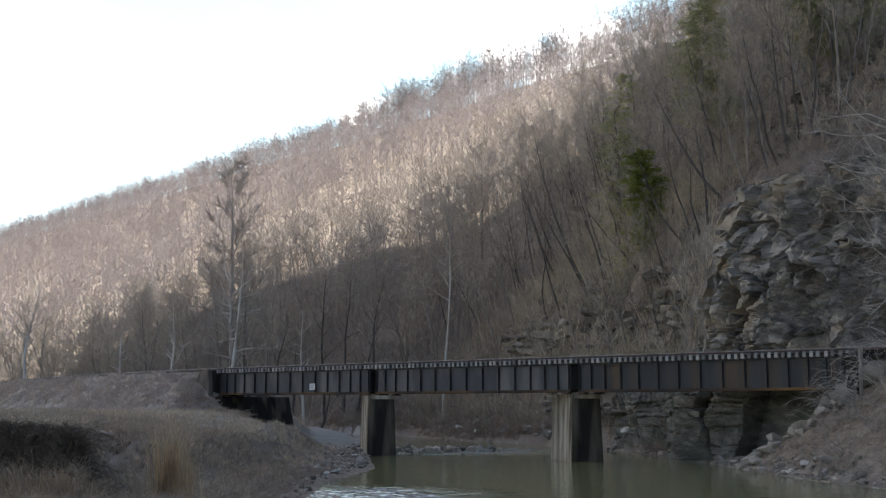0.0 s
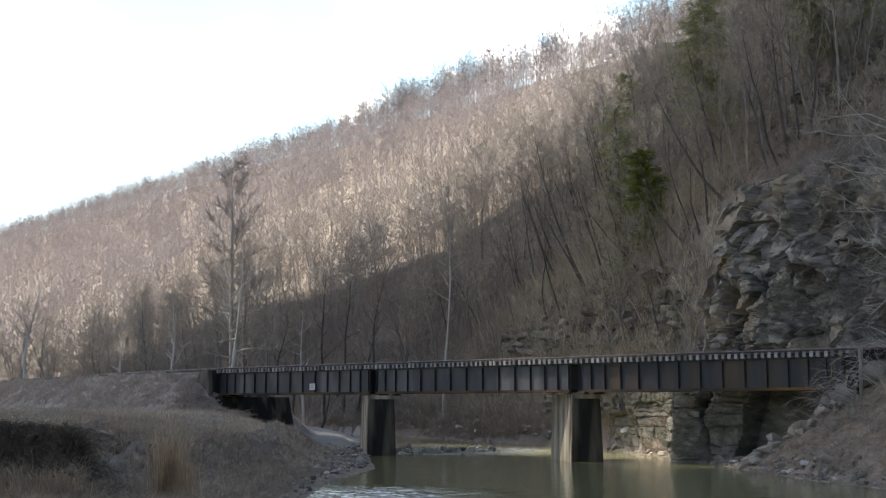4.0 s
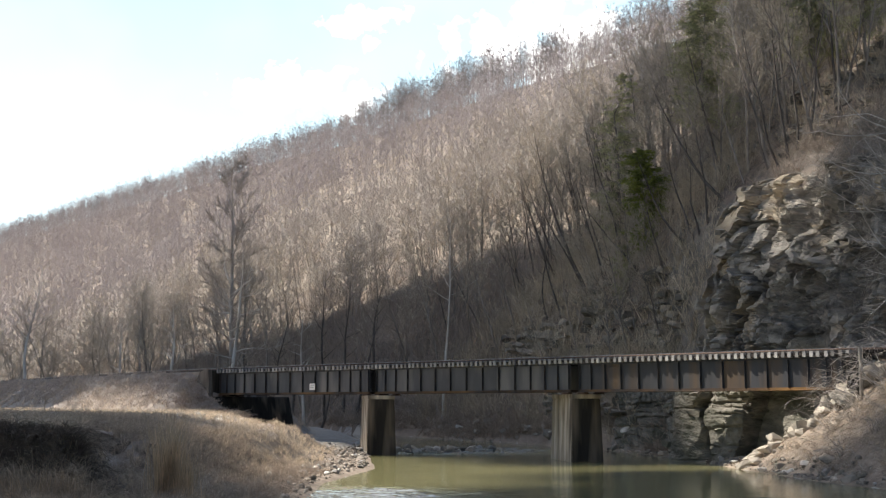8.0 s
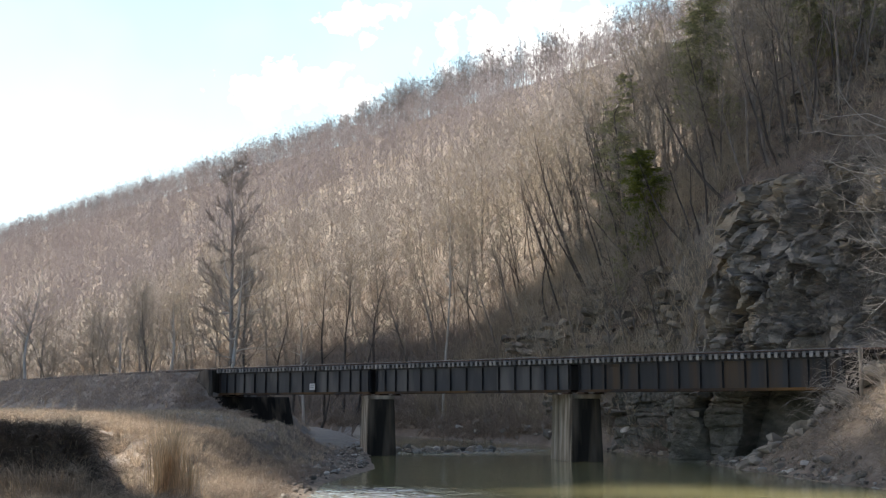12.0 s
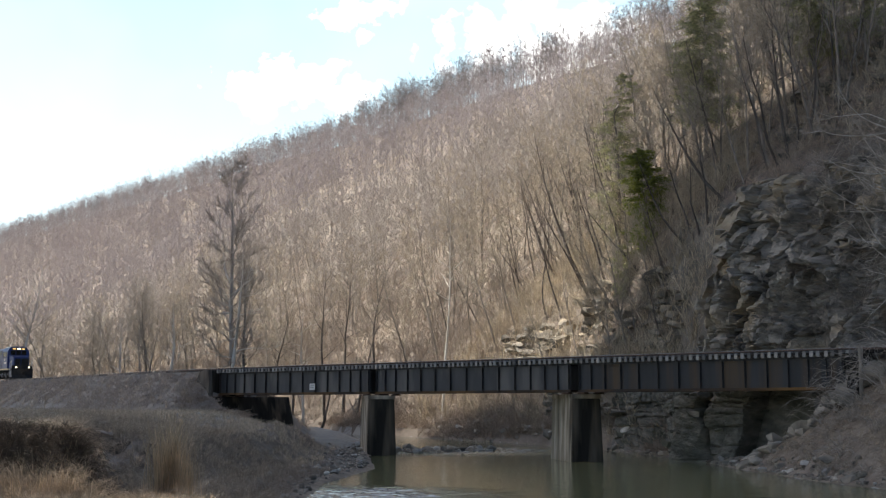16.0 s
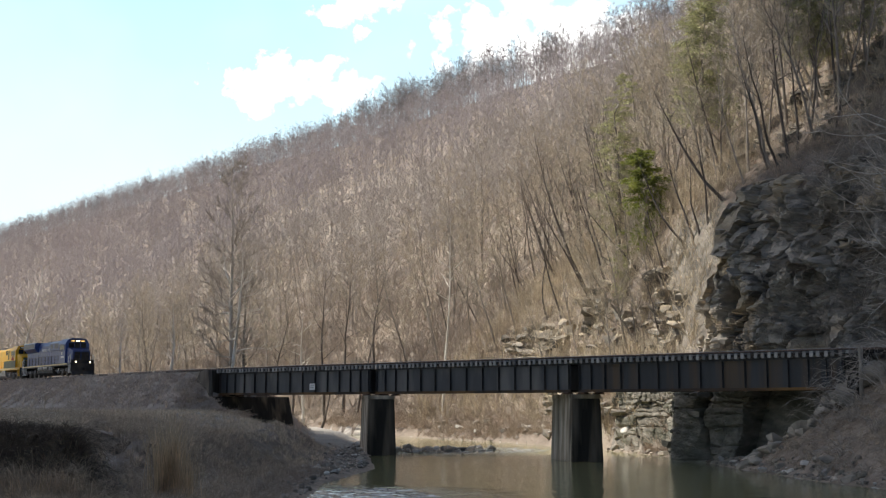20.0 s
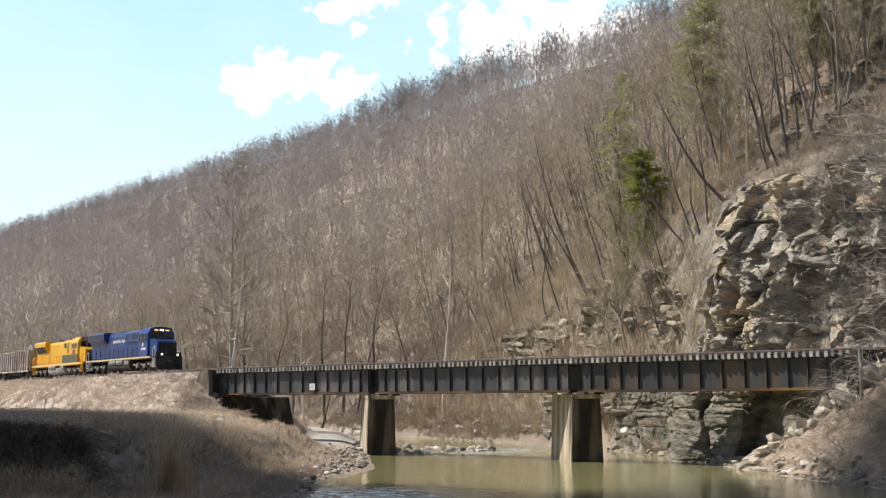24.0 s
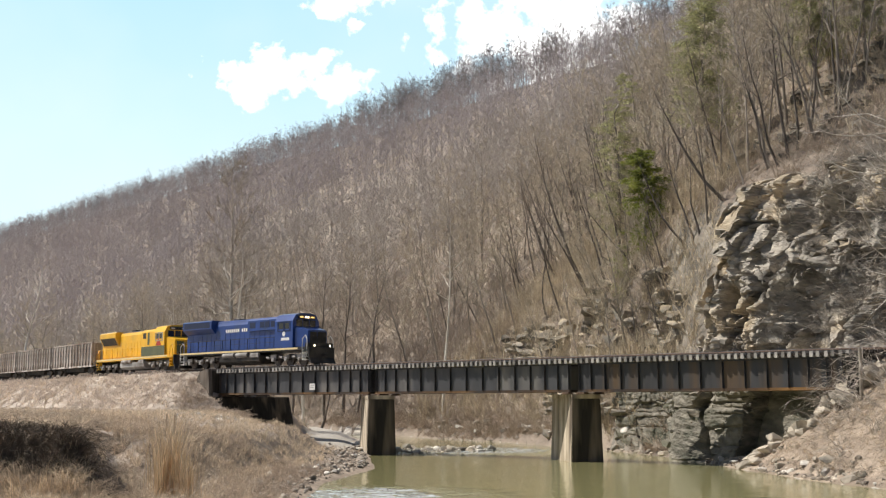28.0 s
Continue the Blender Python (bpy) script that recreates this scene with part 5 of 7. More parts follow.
def cloud_material(name, size, seed, soft=0.45):
    """White vapour, thinning out unevenly from the middle to the rim."""
    m = bpy.data.materials.new(name)
    m.use_nodes = True
    N, L = m.node_tree.nodes, m.node_tree.links
    N.remove(N["Principled BSDF"])
    em, tr, mx = N.new("ShaderNodeEmission"), N.new("ShaderNodeBsdfTransparent"), N.new("ShaderNodeMixShader")
    em.inputs["Color"].default_value = (1.0, 1.0, 1.0, 1)
    em.inputs["Strength"].default_value = 1.5
    co = N.new("ShaderNodeTexCoord")
    mp = N.new("ShaderNodeMapping")
    mp.inputs["Location"].default_value = (seed * 7.1, 0, seed * 3.3)
    L.new(co.outputs["Object"], mp.inputs[0])
    t = N.new("ShaderNodeTexNoise")
    t.inputs["Scale"].default_value = 0.0075
    t.inputs["Detail"].default_value = 7
    t.inputs["Roughness"].default_value = 0.55
    L.new(mp.outputs[0], t.inputs["Vector"])
    sc = N.new("ShaderNodeMapping")
    sc.inputs["Scale"].default_value = (1 / size[0], 0, 1 / size[1])
    L.new(co.outputs["Object"], sc.inputs[0])
    ln = N.new("ShaderNodeVectorMath")
    ln.operation = 'LENGTH'
    L.new(sc.outputs[0], ln.inputs[0])
    sub = N.new("ShaderNodeMath")
    sub.operation = 'MULTIPLY_ADD'          # noise less distance
    L.new(t.outputs["Fac"], sub.inputs[0])
    sub.inputs[1].default_value = 3.6
    neg = N.new("ShaderNodeMath")
    neg.operation = 'MULTIPLY'
    L.new(ln.outputs["Value"], neg.inputs[0])
    neg.inputs[1].default_value = -1.0
    L.new(neg.outputs[0], sub.inputs[2])
    r = N.new("ShaderNodeMapRange")
    r.inputs["From Min"].default_value, r.inputs["From Max"].default_value = 0.95, 0.95 + soft
    L.new(sub.outputs[0], r.inputs["Value"])
    L.new(r.outputs[0], mx.inputs[0])
    L.new(tr.outputs[0], mx.inputs[1])
    L.new(em.outputs[0], mx.inputs[2])
    L.new(mx.outputs[0], N["Material Output"].inputs[0])
    return m


SKY_CLOUDS = []


def sky_cloud(x, z, a, b, seed, label):
    """A cloud bank far off in the sky: centre, half width and half height in metres at 4.5 km."""
    V, F = [], []
    n = 8
    for i in range(n + 1):
        for j in range(n + 1):
            u, v = i / n * 2 - 1, j / n * 2 - 1
            V.append((u * a * 1.5, 40 * (u * u + v * v), v * b * 1.5))
    for i in range(n):
        for j in range(n):
            k = i * (n + 1) + j
            F.append((k, k + n + 1, k + n + 2, k + 1))
    ob = mesh_part("cloud", V, F, cloud_material("cloud_vapour", (a, b), seed))
    ob.location = (x, 4500, z)
    tagged(ob, label, "cloud", "clouds over the ridge")
    SKY_CLOUDS.append((ob, Vector((x, 4500, z))))


sky_cloud(-690, 1305, 225, 120, 1, "white puffy cloud in the pale blue sky")
sky_cloud(-385, 1270, 135, 75, 2, "small white puffy cloud in the pale blue sky")
sky_cloud(490, 1430, 560, 330, 3, "large bright white cloud over the ridge")
sky_cloud(-385, 1590, 160, 65, 4, "white cloud high over the ridge")
sky_cloud(-345, 1485, 60, 45, 5, "small wisp of white cloud")


# ---- rocks ----
def rock_meshes(name, material, count, seed, flat=False):
    g = random.Random(seed)
    out = []
    for k in range(count):
        bm = fresh()
        for i in range(18):
            v = Vector((g.uniform(-1, 1), g.uniform(-1, 1), g.uniform(-1, 1)))
            m = max(abs(v.x), abs(v.y), abs(v.z))
            v = v / m * (0.85 + 0.15 * g.random()) if flat else v.normalized() * g.uniform(0.8, 1.0)
            bm.verts.new(v * 0.5)
        r = bmesh.ops.convex_hull(bm, input=bm.verts[:])
        bmesh.ops.delete(bm, geom=[v for v in bm.verts if not v.link_faces], context='VERTS')
        me = bpy.data.meshes.new(name)
        bm.to_mesh(me)
        bm.free()
        me.materials.append(material)
        out.append(me)
    return out


def block_meshes(name, material, count, seed):
    """Broken blocks: a cube with uneven corners, several of them knocked off."""
    g = random.Random(seed)
    out = []
    for k in range(count):
        bm = fresh()
        bmesh.ops.create_cube(bm, size=1)
        for v in bm.verts:
            v.co += Vector((g.uniform(-0.14, 0.1), g.uniform(-0.16, 0.1), g.uniform(-0.12, 0.12)))
        for k2 in range(4):
            c = Vector((g.choice((-1, 1, 0.3)), g.choice((-1, -0.6, 0.4)), g.choice((-1, 1)))).normalized()
            bmesh.ops.bisect_plane(bm, geom=bm.verts[:] + bm.edges[:] + bm.faces[:], plane_co=c * g.uniform(0.40, 0.62), plane_no=c + Vector((g.gauss(0, .35), g.gauss(0, .35), g.gauss(0, .35))), clear_outer=True)
            edges = [e for e in bm.edges if e.is_boundary]
            if edges:
                bmesh.ops.holes_fill(bm, edges=edges)
        bmesh.ops.triangulate(bm, faces=bm.faces[:])
        me = bpy.data.meshes.new(name)
        bm.to_mesh(me)
        bm.free()
        me.materials.append(material)
        out.append(me)
    return out


STRATA = block_meshes("stone", M_ROCK, 9, 1) + block_meshes("stone", M_ROCK_TAN, 4, 2)
STRATA_DARK = block_meshes("stone", M_ROCK_WET, 8, 3) + block_meshes("stone", M_ROCK, 4, 5)
BOULDERS = rock_meshes("boulder", M_ROCK, 7, 4)
PALE = rock_meshes("river_stone", M_STONE, 6, 6)


def lay(meshes, g, parent, x, y, z, size, yaw, tilt=0.12, name="stone"):
    o = new(name, g.choice(meshes))
    if parent:
        o.parent = parent
    o.matrix_basis = Matrix.LocRotScale((x, y, z), Euler((g.gauss(0, tilt), g.gauss(0, tilt), yaw)), size)
    return o


def on_slope(p, z):
    """Where the hill's flank reaches height z on the cross-section p."""
    hs = np.arange(-3, 60, 0.15)
    q = np.interp(p, BASE_P, BASE_Q) + hs
    x, y = U1[0] * p + U2[0] * q, U1[1] * p + U2[1] * q
    zz = height(x, y)
    i = int(np.argmax(zz >= z))
    return x[i], y[i]


def ledges(name, label, p0, p1, z0, z1, seed, meshes, course=(0.3, 0.9), length=(0.6, 2.2), gap=0.06, depth=2.0, relief=1.0, single=(0, 999), limit=300):
    """Courses of broken blocks along the hill's flank; those within single are parts of their own, the rest is joined."""
    g = random.Random(seed)
    root = thing(name, Matrix.Identity(4), label, "rock face")
    z = z0
    n = 0
    rest_v, rest_f = [], []
    while z < z1:
        h = g.uniform(*course)
        p = p0 + g.uniform(0, 1)
        set_in = g.uniform(-0.3, 0.3)
        while p < p1:
            w = g.uniform(*length) * (0.6 + 0.6 * h)
            if g.random() > gap:
                x, y = on_slope(p, z + h * 0.5)
                o = relief * (1.5 * noise.noise(Vector((p * 0.28, z * 0.22, seed))) + 0.7 * noise.noise(Vector((p * 0.9, z * 0.8, seed + 5)))) + set_in + g.uniform(-0.25, 0.25)
                x, y = x - U2[0] * o, y - U2[1] * o
                yaw = math.atan2(U1[1], U1[0]) + math.pi + g.gauss(0, 0.25)
                size = (w * 1.1, depth * g.uniform(0.8, 1.2), h * 1.12)
                m = Matrix.LocRotScale((x, y, z + h / 2), Euler((g.gauss(0, 0.06), 0.05 + g.gauss(0, 0.06), yaw)), size)
                me = g.choice(meshes)
                if single[0] < p < single[1] and n < limit:
                    o2 = new("stone", me)
                    o2.parent = root
                    o2.matrix_basis = m
                    n += 1
                else:
                    k = len(rest_v)
                    rest_v += [m @ v.co for v in me.vertices]
                    rest_f += [[k + i for i in f.vertices] for f in me.polygons]
            p += w * 0.95
        z += h * 0.95
    if rest_f:
        r = mesh_part("rubble", rest_v, rest_f, meshes[0].materials[0], root)
        r["kind"] = "stuff"


def rock_face(name, label, p0, p1, z0, z1, seed, masses, beds, flat, material, depth=(1.7, 0.5), step=0.15, base=1.8, dip=0.05, upright=0.0, hollow=None, facets=0, recess=None, slant=0.0, advance=0.0, foot=None):
    """A jointed rock face along the hill's flank: large masses broken into beds, with open joints between them."""
    g = np.random.RandomState(seed)
    ps, zs = np.arange(p0, p1, step), np.arange(z0, z1, step)
    P, Z = np.meshgrid(ps, zs)
    hs = np.arange(-4, 40, 0.1)
    H = np.zeros(P.shape)
    for i, p in enumerate(ps):
        q = np.interp(p, BASE_P, BASE_Q) + hs
        zz = np.maximum.accumulate(height(U1[0] * p + U2[0] * q, U1[1] * p + U2[1] * q)) + hs * 1e-4
        H[:, i] = np.interp(zs, zz, hs)
        foot_h = np.interp(z0 + 3.0, zz, hs) + 0.12 * (zs - z0 - 3.0)
        H[:, i] += (foot_h - H[:, i]) * upright * smooth(zs, z1 - 0.3, z1 - 1.5)

    if foot is not None:
        H = foot + 0.10 * (Z - z0)

    def cells(n, aspect, s, lean=(0.35, 0.12)):
        gg = np.random.RandomState(s)
        c = np.stack([gg.uniform(p0 - 1, p1 + 1, n), gg.uniform(z0 - 1, z1 + 1, n) * aspect], -1)
        wx = P + 0.5 * wave(P, Z * 2, s + 1, 6)
        wz = (Z + 0.25 * wave(P, Z, s + 2, 5)) * aspect
        d1 = np.full(P.shape, 1e9)
        d2 = d1.copy()
        idx = np.zeros(P.shape, int)
        for k in range(n):
            d = np.maximum(np.abs(wx - c[k, 0]), np.abs(wz - c[k, 1])) * 0.7 + 0.3 * np.hypot(wx - c[k, 0], wz - c[k, 1])
            closer = d < d1
            d2 = np.where(closer, d1, np.minimum(d2, d))
            idx = np.where(closer, k, idx)
            d1 = np.where(closer, d, d1)
        out = gg.uniform(-1, 1, n)[idx]
        tilt = gg.normal(0, lean[0], n)[idx] * (wx - c[idx, 0]) + gg.normal(-0.05, lean[1], n)[idx] * (wz - c[idx, 1]) / aspect
        return out, tilt, d2 - d1, gg.uniform(0.05, 1.25, n)[idx]

    o1, t1, e1, k1 = cells(masses, flat * 0.5, seed + 10)
    # thin beds of uneven thickness, dipping and faulted from mass to mass, cut by upright joints
    gg = np.random.RandomState(seed + 20)
    fault = k1 * 3.0
    zb = Z + dip * (P - p0) + 0.10 * wave(P, Z, seed + 6, 9) + fault
    tops = np.cumsum(gg.choice((0.16, 0.24, 0.35, 0.5, 0.9), 400, p=(0.16, 0.26, 0.26, 0.20, 0.12)) * beds)
    bed = np.searchsorted(tops, zb - zb.min())
    low = np.where(bed > 0, tops[np.maximum(bed - 1, 0)], 0)
    e2 = np.minimum(tops[bed] - (zb - zb.min()), (zb - zb.min()) - low)
    width = gg.uniform(0.6, 2.6, 401)[bed]
    u = (P + 0.15 * wave(P, Z * 3, seed + 7, 2)) / width + gg.uniform(0, 9, 401)[bed]
    block = np.floor(u)
    e3 = np.minimum(u - block, 1 - (u - block)) * width
    o2 = gg.uniform(-1, 1, 401)[bed] * 0.7 + np.sin(block * 12.9898 + bed * 78.233 + fault * 37.7) * 0.75
    t2 = np.sin(block * 4.1 + bed * 7.7) * 0.4 * (u - block - 0.5) * width
    D = np.minimum(depth[0] * (0.75 * o1 + 0.35 * t1), 1.9) + depth[1] * k1 * (o2 + 0.5 * t2) + (0.5 if foot is None else 0.2) * wave(P, Z * 0.35, seed + 5, 7)
    cut = 0.35 if facets else 1.0
    D = D - cut * (1.3 * np.exp(-e1 / 0.13) + (0.15 + 0.3 * k1) * np.exp(-e2 / 0.05) + 0.3 * k1 * np.exp(-e3 / 0.06)) + 0.07 * wave(P, Z * 1.7, seed + 3, 1.1)
    if facets:
        # broken angular faces at two sizes
        for n, amp, aspect, groove in ((facets, 0.8, flat * 0.55, 0.4), (facets * 4, 0.32, flat * 0.75, 0.12)):
            o, t, e, k = cells(n, aspect, seed + n, (0.7, 0.55))
            D = D + amp * (o + 1.1 * np.clip(t, -1.2, 1.2)) - groove * k * np.exp(-e / 0.07)
    if recess:
        D = D - recess[2] * smooth(P + 0.6 * wave(P, Z, seed + 9, 5), recess[1], recess[0])
    p_end = p1 - slant * np.maximum(Z - z0, 0) + 0.7 * wave(P * 0, Z, seed + 12, 5) * (slant > 0)
    rim = smooth(P, p0, p0 + 2.5) * smooth(P, p_end, p_end - 2.5) * smooth(Z, z1, z1 - 1.2)
    if hollow:
        a, b, roof = hollow
        D = D - 4.5 * smooth(P + 0.5 * wave(P, Z, seed + 8, 3), a, a + 0.5) * smooth(P + 0.35 * (Z - 2), b, b - 0.6) * smooth(Z, roof, roof - 0.7)
        D = np.maximum(D, -5.5)
    top = 1.9 if foot is None else 0.8
    D = np.maximum(np.clip(D, -1.9, top), np.minimum(D, top) if hollow else -1.9) + base + advance * smooth(P, 66, 56) - (3.4 + advance) * (1 - rim)
    Q = np.interp(P, BASE_P, BASE_Q) + H - D
    X, Y = U1[0] * P + U2[0] * Q, U1[1] * P + U2[1] * Q
    ZZ = Z + 0.10 * wave(P, Z, seed + 4, 3)
    nx, ny = len(ps), len(zs)
    i = np.arange(ny - 1)[:, None] * nx + np.arange(nx - 1)[None]
    F = np.stack([i, i + nx, i + nx + 1, i + 1], -1).reshape(-1, 4)
    root = thing(name, Matrix.Identity(4), label, "rock face")
    mesh_part("bedrock", np.stack([X, Y, ZZ], -1).reshape(-1, 3), F, material, root)
    return root, lambda p, z: (np.interp(p, BASE_P, BASE_Q) + H - D)[min(ny - 1, int((z - z0) / step)), min(nx - 1, int((p - p0) / step))]


def loose_blocks(root, q_of, p0, p1, z0, z1, count, seed, meshes, size):
    """Blocks caught on the ledges of a rock face."""
    g = random.Random(seed)
    for k in range(count):
        p, z = g.uniform(p0, p1), g.uniform(z0, z1)
        s = g.uniform(*size)
        q = q_of(p, z) + 0.25 * s
        x, y = U1[0] * p + U2[0] * q, U1[1] * p + U2[1] * q
        lay(meshes, g, root, x, y, z, (s * g.uniform(1.0, 2.0), s * g.uniform(0.9, 1.3), s * g.uniform(0.35, 0.8)), math.atan2(U1[1], U1[0]) + math.pi + g.gauss(0, 0.35), 0.14)


M_WALLROCK = mat("mossy_sandstone", (0.264, 0.241, 0.198), (0.158, 0.145, 0.119), 0.9, 0.95, bump=0.15, bscale=2.6, c=(0.096, 0.096, 0.072), cscale=0.4, stretch=(1, 1, 2.2))
cliff, q_cliff = rock_face("rock_cliff", "broken grey and tan layered sandstone cliff above the track", 36, 68.6, 6.8, 24.2, 21, 70, 2.2, 1.3, M_CLIFF, (1.3, 0.30), 0.12, 1.5, 0.12, 0.0, None, 80, (46, 54.5, 0.7), 0.34)
loose_blocks(cliff, q_cliff, 39, 66, 8, 23, 60, 61, STRATA, (0.3, 0.9))
wall, q_wall = rock_face("rock_wall", "mossy grey layered rock ledges rising from the water", 43, 76, -0.6, 6.9, 22, 12, 2.7, 1.2, M_WALLROCK, (0.35, 0.42), 0.12, 1.2, 0.02, 0.0, (44.6, 50.6, 5.4), 0, None, 0.0, 6.0, 1.0)
loose_blocks(wall, q_wall, 46, 73, 0, 5.5, 30, 62, STRATA_DARK, (0.3, 0.9))
ledges("rock_outcrop", "grey rock outcrop with a mossy top on the wooded slope", 93, 112, 8.0, 13.5, 23, STRATA, (0.35, 1.0), (0.5, 1.9), 0.60, 2.0, 0.9)
ledges("rock_outcrop", "weathered rock ledges on the brushy slope", 69, 92, 3.0, 17.0, 25, STRATA, (0.3, 0.8), (0.4, 1.6), 0.80, 1.8, 0.8)
ledges("rock_outcrop", "pale rock ledges among the trees high on the spur", 54, 70, 26, 40, 24, STRATA, (0.3, 0.8), (0.5, 1.6), 0.86, 2.0, 0.5)


def build_boulders():
    g = random.Random(31)
    # tumbled blocks below the bridge's end, down to the river
    for k in range(34):
        t = g.random()
        x, y = 26.2 - 6.3 * t + g.gauss(0, 0.45), 72.6 + 4.6 * t + g.gauss(0, 0.5)
        s = g.uniform(0.5, 1.9) * (1.1 - 0.4 * t)
        o = lay(BOULDERS, g, None, x, y, zat(x, y) + s * 0.12, (s * 1.5, s * 1.1, s * 0.75), g.uniform(0, 6.28), 0.3, "boulder")
        tagged(o, "grey angular boulder tumbled below the bridge end", "boulder", "tumbled boulders")
    # right shore
    for k in range(66):
        y = g.uniform(54, 90)
        x = np.interp(y, RIGHT_Y, RIGHT_X) - 0.35 + abs(g.gauss(0, 0.75))
        s = g.uniform(0.15, 0.7) * (1 if k % 5 else 1.6)
        o = lay(PALE if g.random() < 0.4 else BOULDERS, g, None, x, y, zat(x, y) + s * 0.1, (s * 1.4, s, s * 0.7), g.uniform(0, 6.28), 0.3, "rock")
        tagged(o, "weathered rock at the edge of the river", "rock", "shore rocks")
    # gravel bar and riffle behind the first pier
    for k in range(75):
        x, y = g.uniform(-7.5, 4.5), g.gauss(109, 3.2)
        if x > 0 and abs(y - 107) > 2.5:
            y = 107 + g.gauss(0, 1.2)
        s = g.uniform(0.25, 1.0)
        o = lay(PALE if g.random() < 0.55 else BOULDERS, g, None, x, y, max(zat(x, y), -0.15) + s * 0.16, (s * 1.6, s * 1.1, s * 0.7), g.uniform(0, 6.28), 0.3, "rock")
        tagged(o, "pale rock lying in the shallow riffle", "rock", "riffle rocks")
    # rubble along the left shore and on the bank
    for k in range(60):
        y = g.uniform(58, 101)
        x = np.interp(y, LEFT_Y, LEFT_X) - abs(g.gauss(0, 1.6))
        s = g.uniform(0.12, 0.5)
        o = lay(PALE if g.random() < 0.6 else BOULDERS, g, None, x, y, zat(x, y) + s * 0.15, (s * 1.4, s, s * 0.7), g.uniform(0, 6.28), 0.3, "rock")
        tagged(o, "small pale rock among the leaves of the bank", "rock", "bank rocks")
    for k in range(34):
        x, y = g.gauss(-17.5, 1.5), g.gauss(93, 3.5)
        s = g.uniform(0.2, 0.55)
        o = lay(PALE, g, None, x, y, zat(x, y) + s * 0.15, (s * 1.6, s, s * 0.6), g.uniform(0, 6.28), 0.3, "rock")
        tagged(o, "small white rubble stone on the grassy bank", "rock", "rubble stones")
    # far shore
    for k in range(62):
        y = g.uniform(96, 150)
        x = np.interp(y, RIGHT_Y, RIGHT_X) + abs(g.gauss(0, 1.3)) - 0.3
        s = g.uniform(0.35, 1.3)
        o = lay(BOULDERS if g.random() < 0.6 else PALE, g, None, x, y, zat(x, y) + s * 0.1, (s * 1.6, s, s * 0.7), g.uniform(0, 6.28), 0.3, "rock")
        tagged(o, "tan rock along the wooded far shore", "rock", "far shore rocks")


build_boulders()


def shore_stones():
    """Small stones and rubble strewn along the water's edge."""
    g = np.random.RandomState(83)
    protos = [([v.co.copy() for v in me.vertices], [tuple(f.vertices) for f in me.polygons]) for me in PALE[:4] + BOULDERS[:4]]
    yl = np.concatenate([g.uniform(50, 102, 600), g.uniform(88, 103, 420)])
    xl = np.interp(yl, LEFT_Y, LEFT_X) + 0.3 - np.abs(g.normal(0, 1.7, 1020))
    yr = g.uniform(52, 92, 700)
    xr = np.interp(yr, RIGHT_Y, RIGHT_X) - 0.5 + np.abs(g.normal(0, 0.7, 700))
    yf = g.uniform(96, 150, 700)
    xf = np.interp(yf, RIGHT_Y, RIGHT_X) - 0.5 + np.abs(g.normal(0, 0.9, 700))
    xb, yb = g.uniform(-8, 1.5, 700), g.normal(107.5, 2.6, 700)
    x, y = np.concatenate([xl, xr, xf, xb]), np.concatenate([yl, yr, yf, yb])
    n = len(x)
    z = np.maximum(height(x, y), -0.16) + 0.02
    size = 0.08 + 0.40 * g.uniform(0, 1, n) ** 4
    places = np.stack([x, y, z, g.uniform(0, 6.28, n), size, g.normal(0, 0.2, n), g.normal(0, 0.2, n)], -1)
    pick = g.randint(0, 8, n)
    join_copies("shore_stones", protos, places, M_SHINGLE, pick, "pale and brown stones strewn along the water's edge", "stones")


M_SHINGLE = mat("shore_shingle", (0.45, 0.39, 0.32), (0.21, 0.175, 0.14), 0.6, 0.9, island=0.45)
shore_stones()


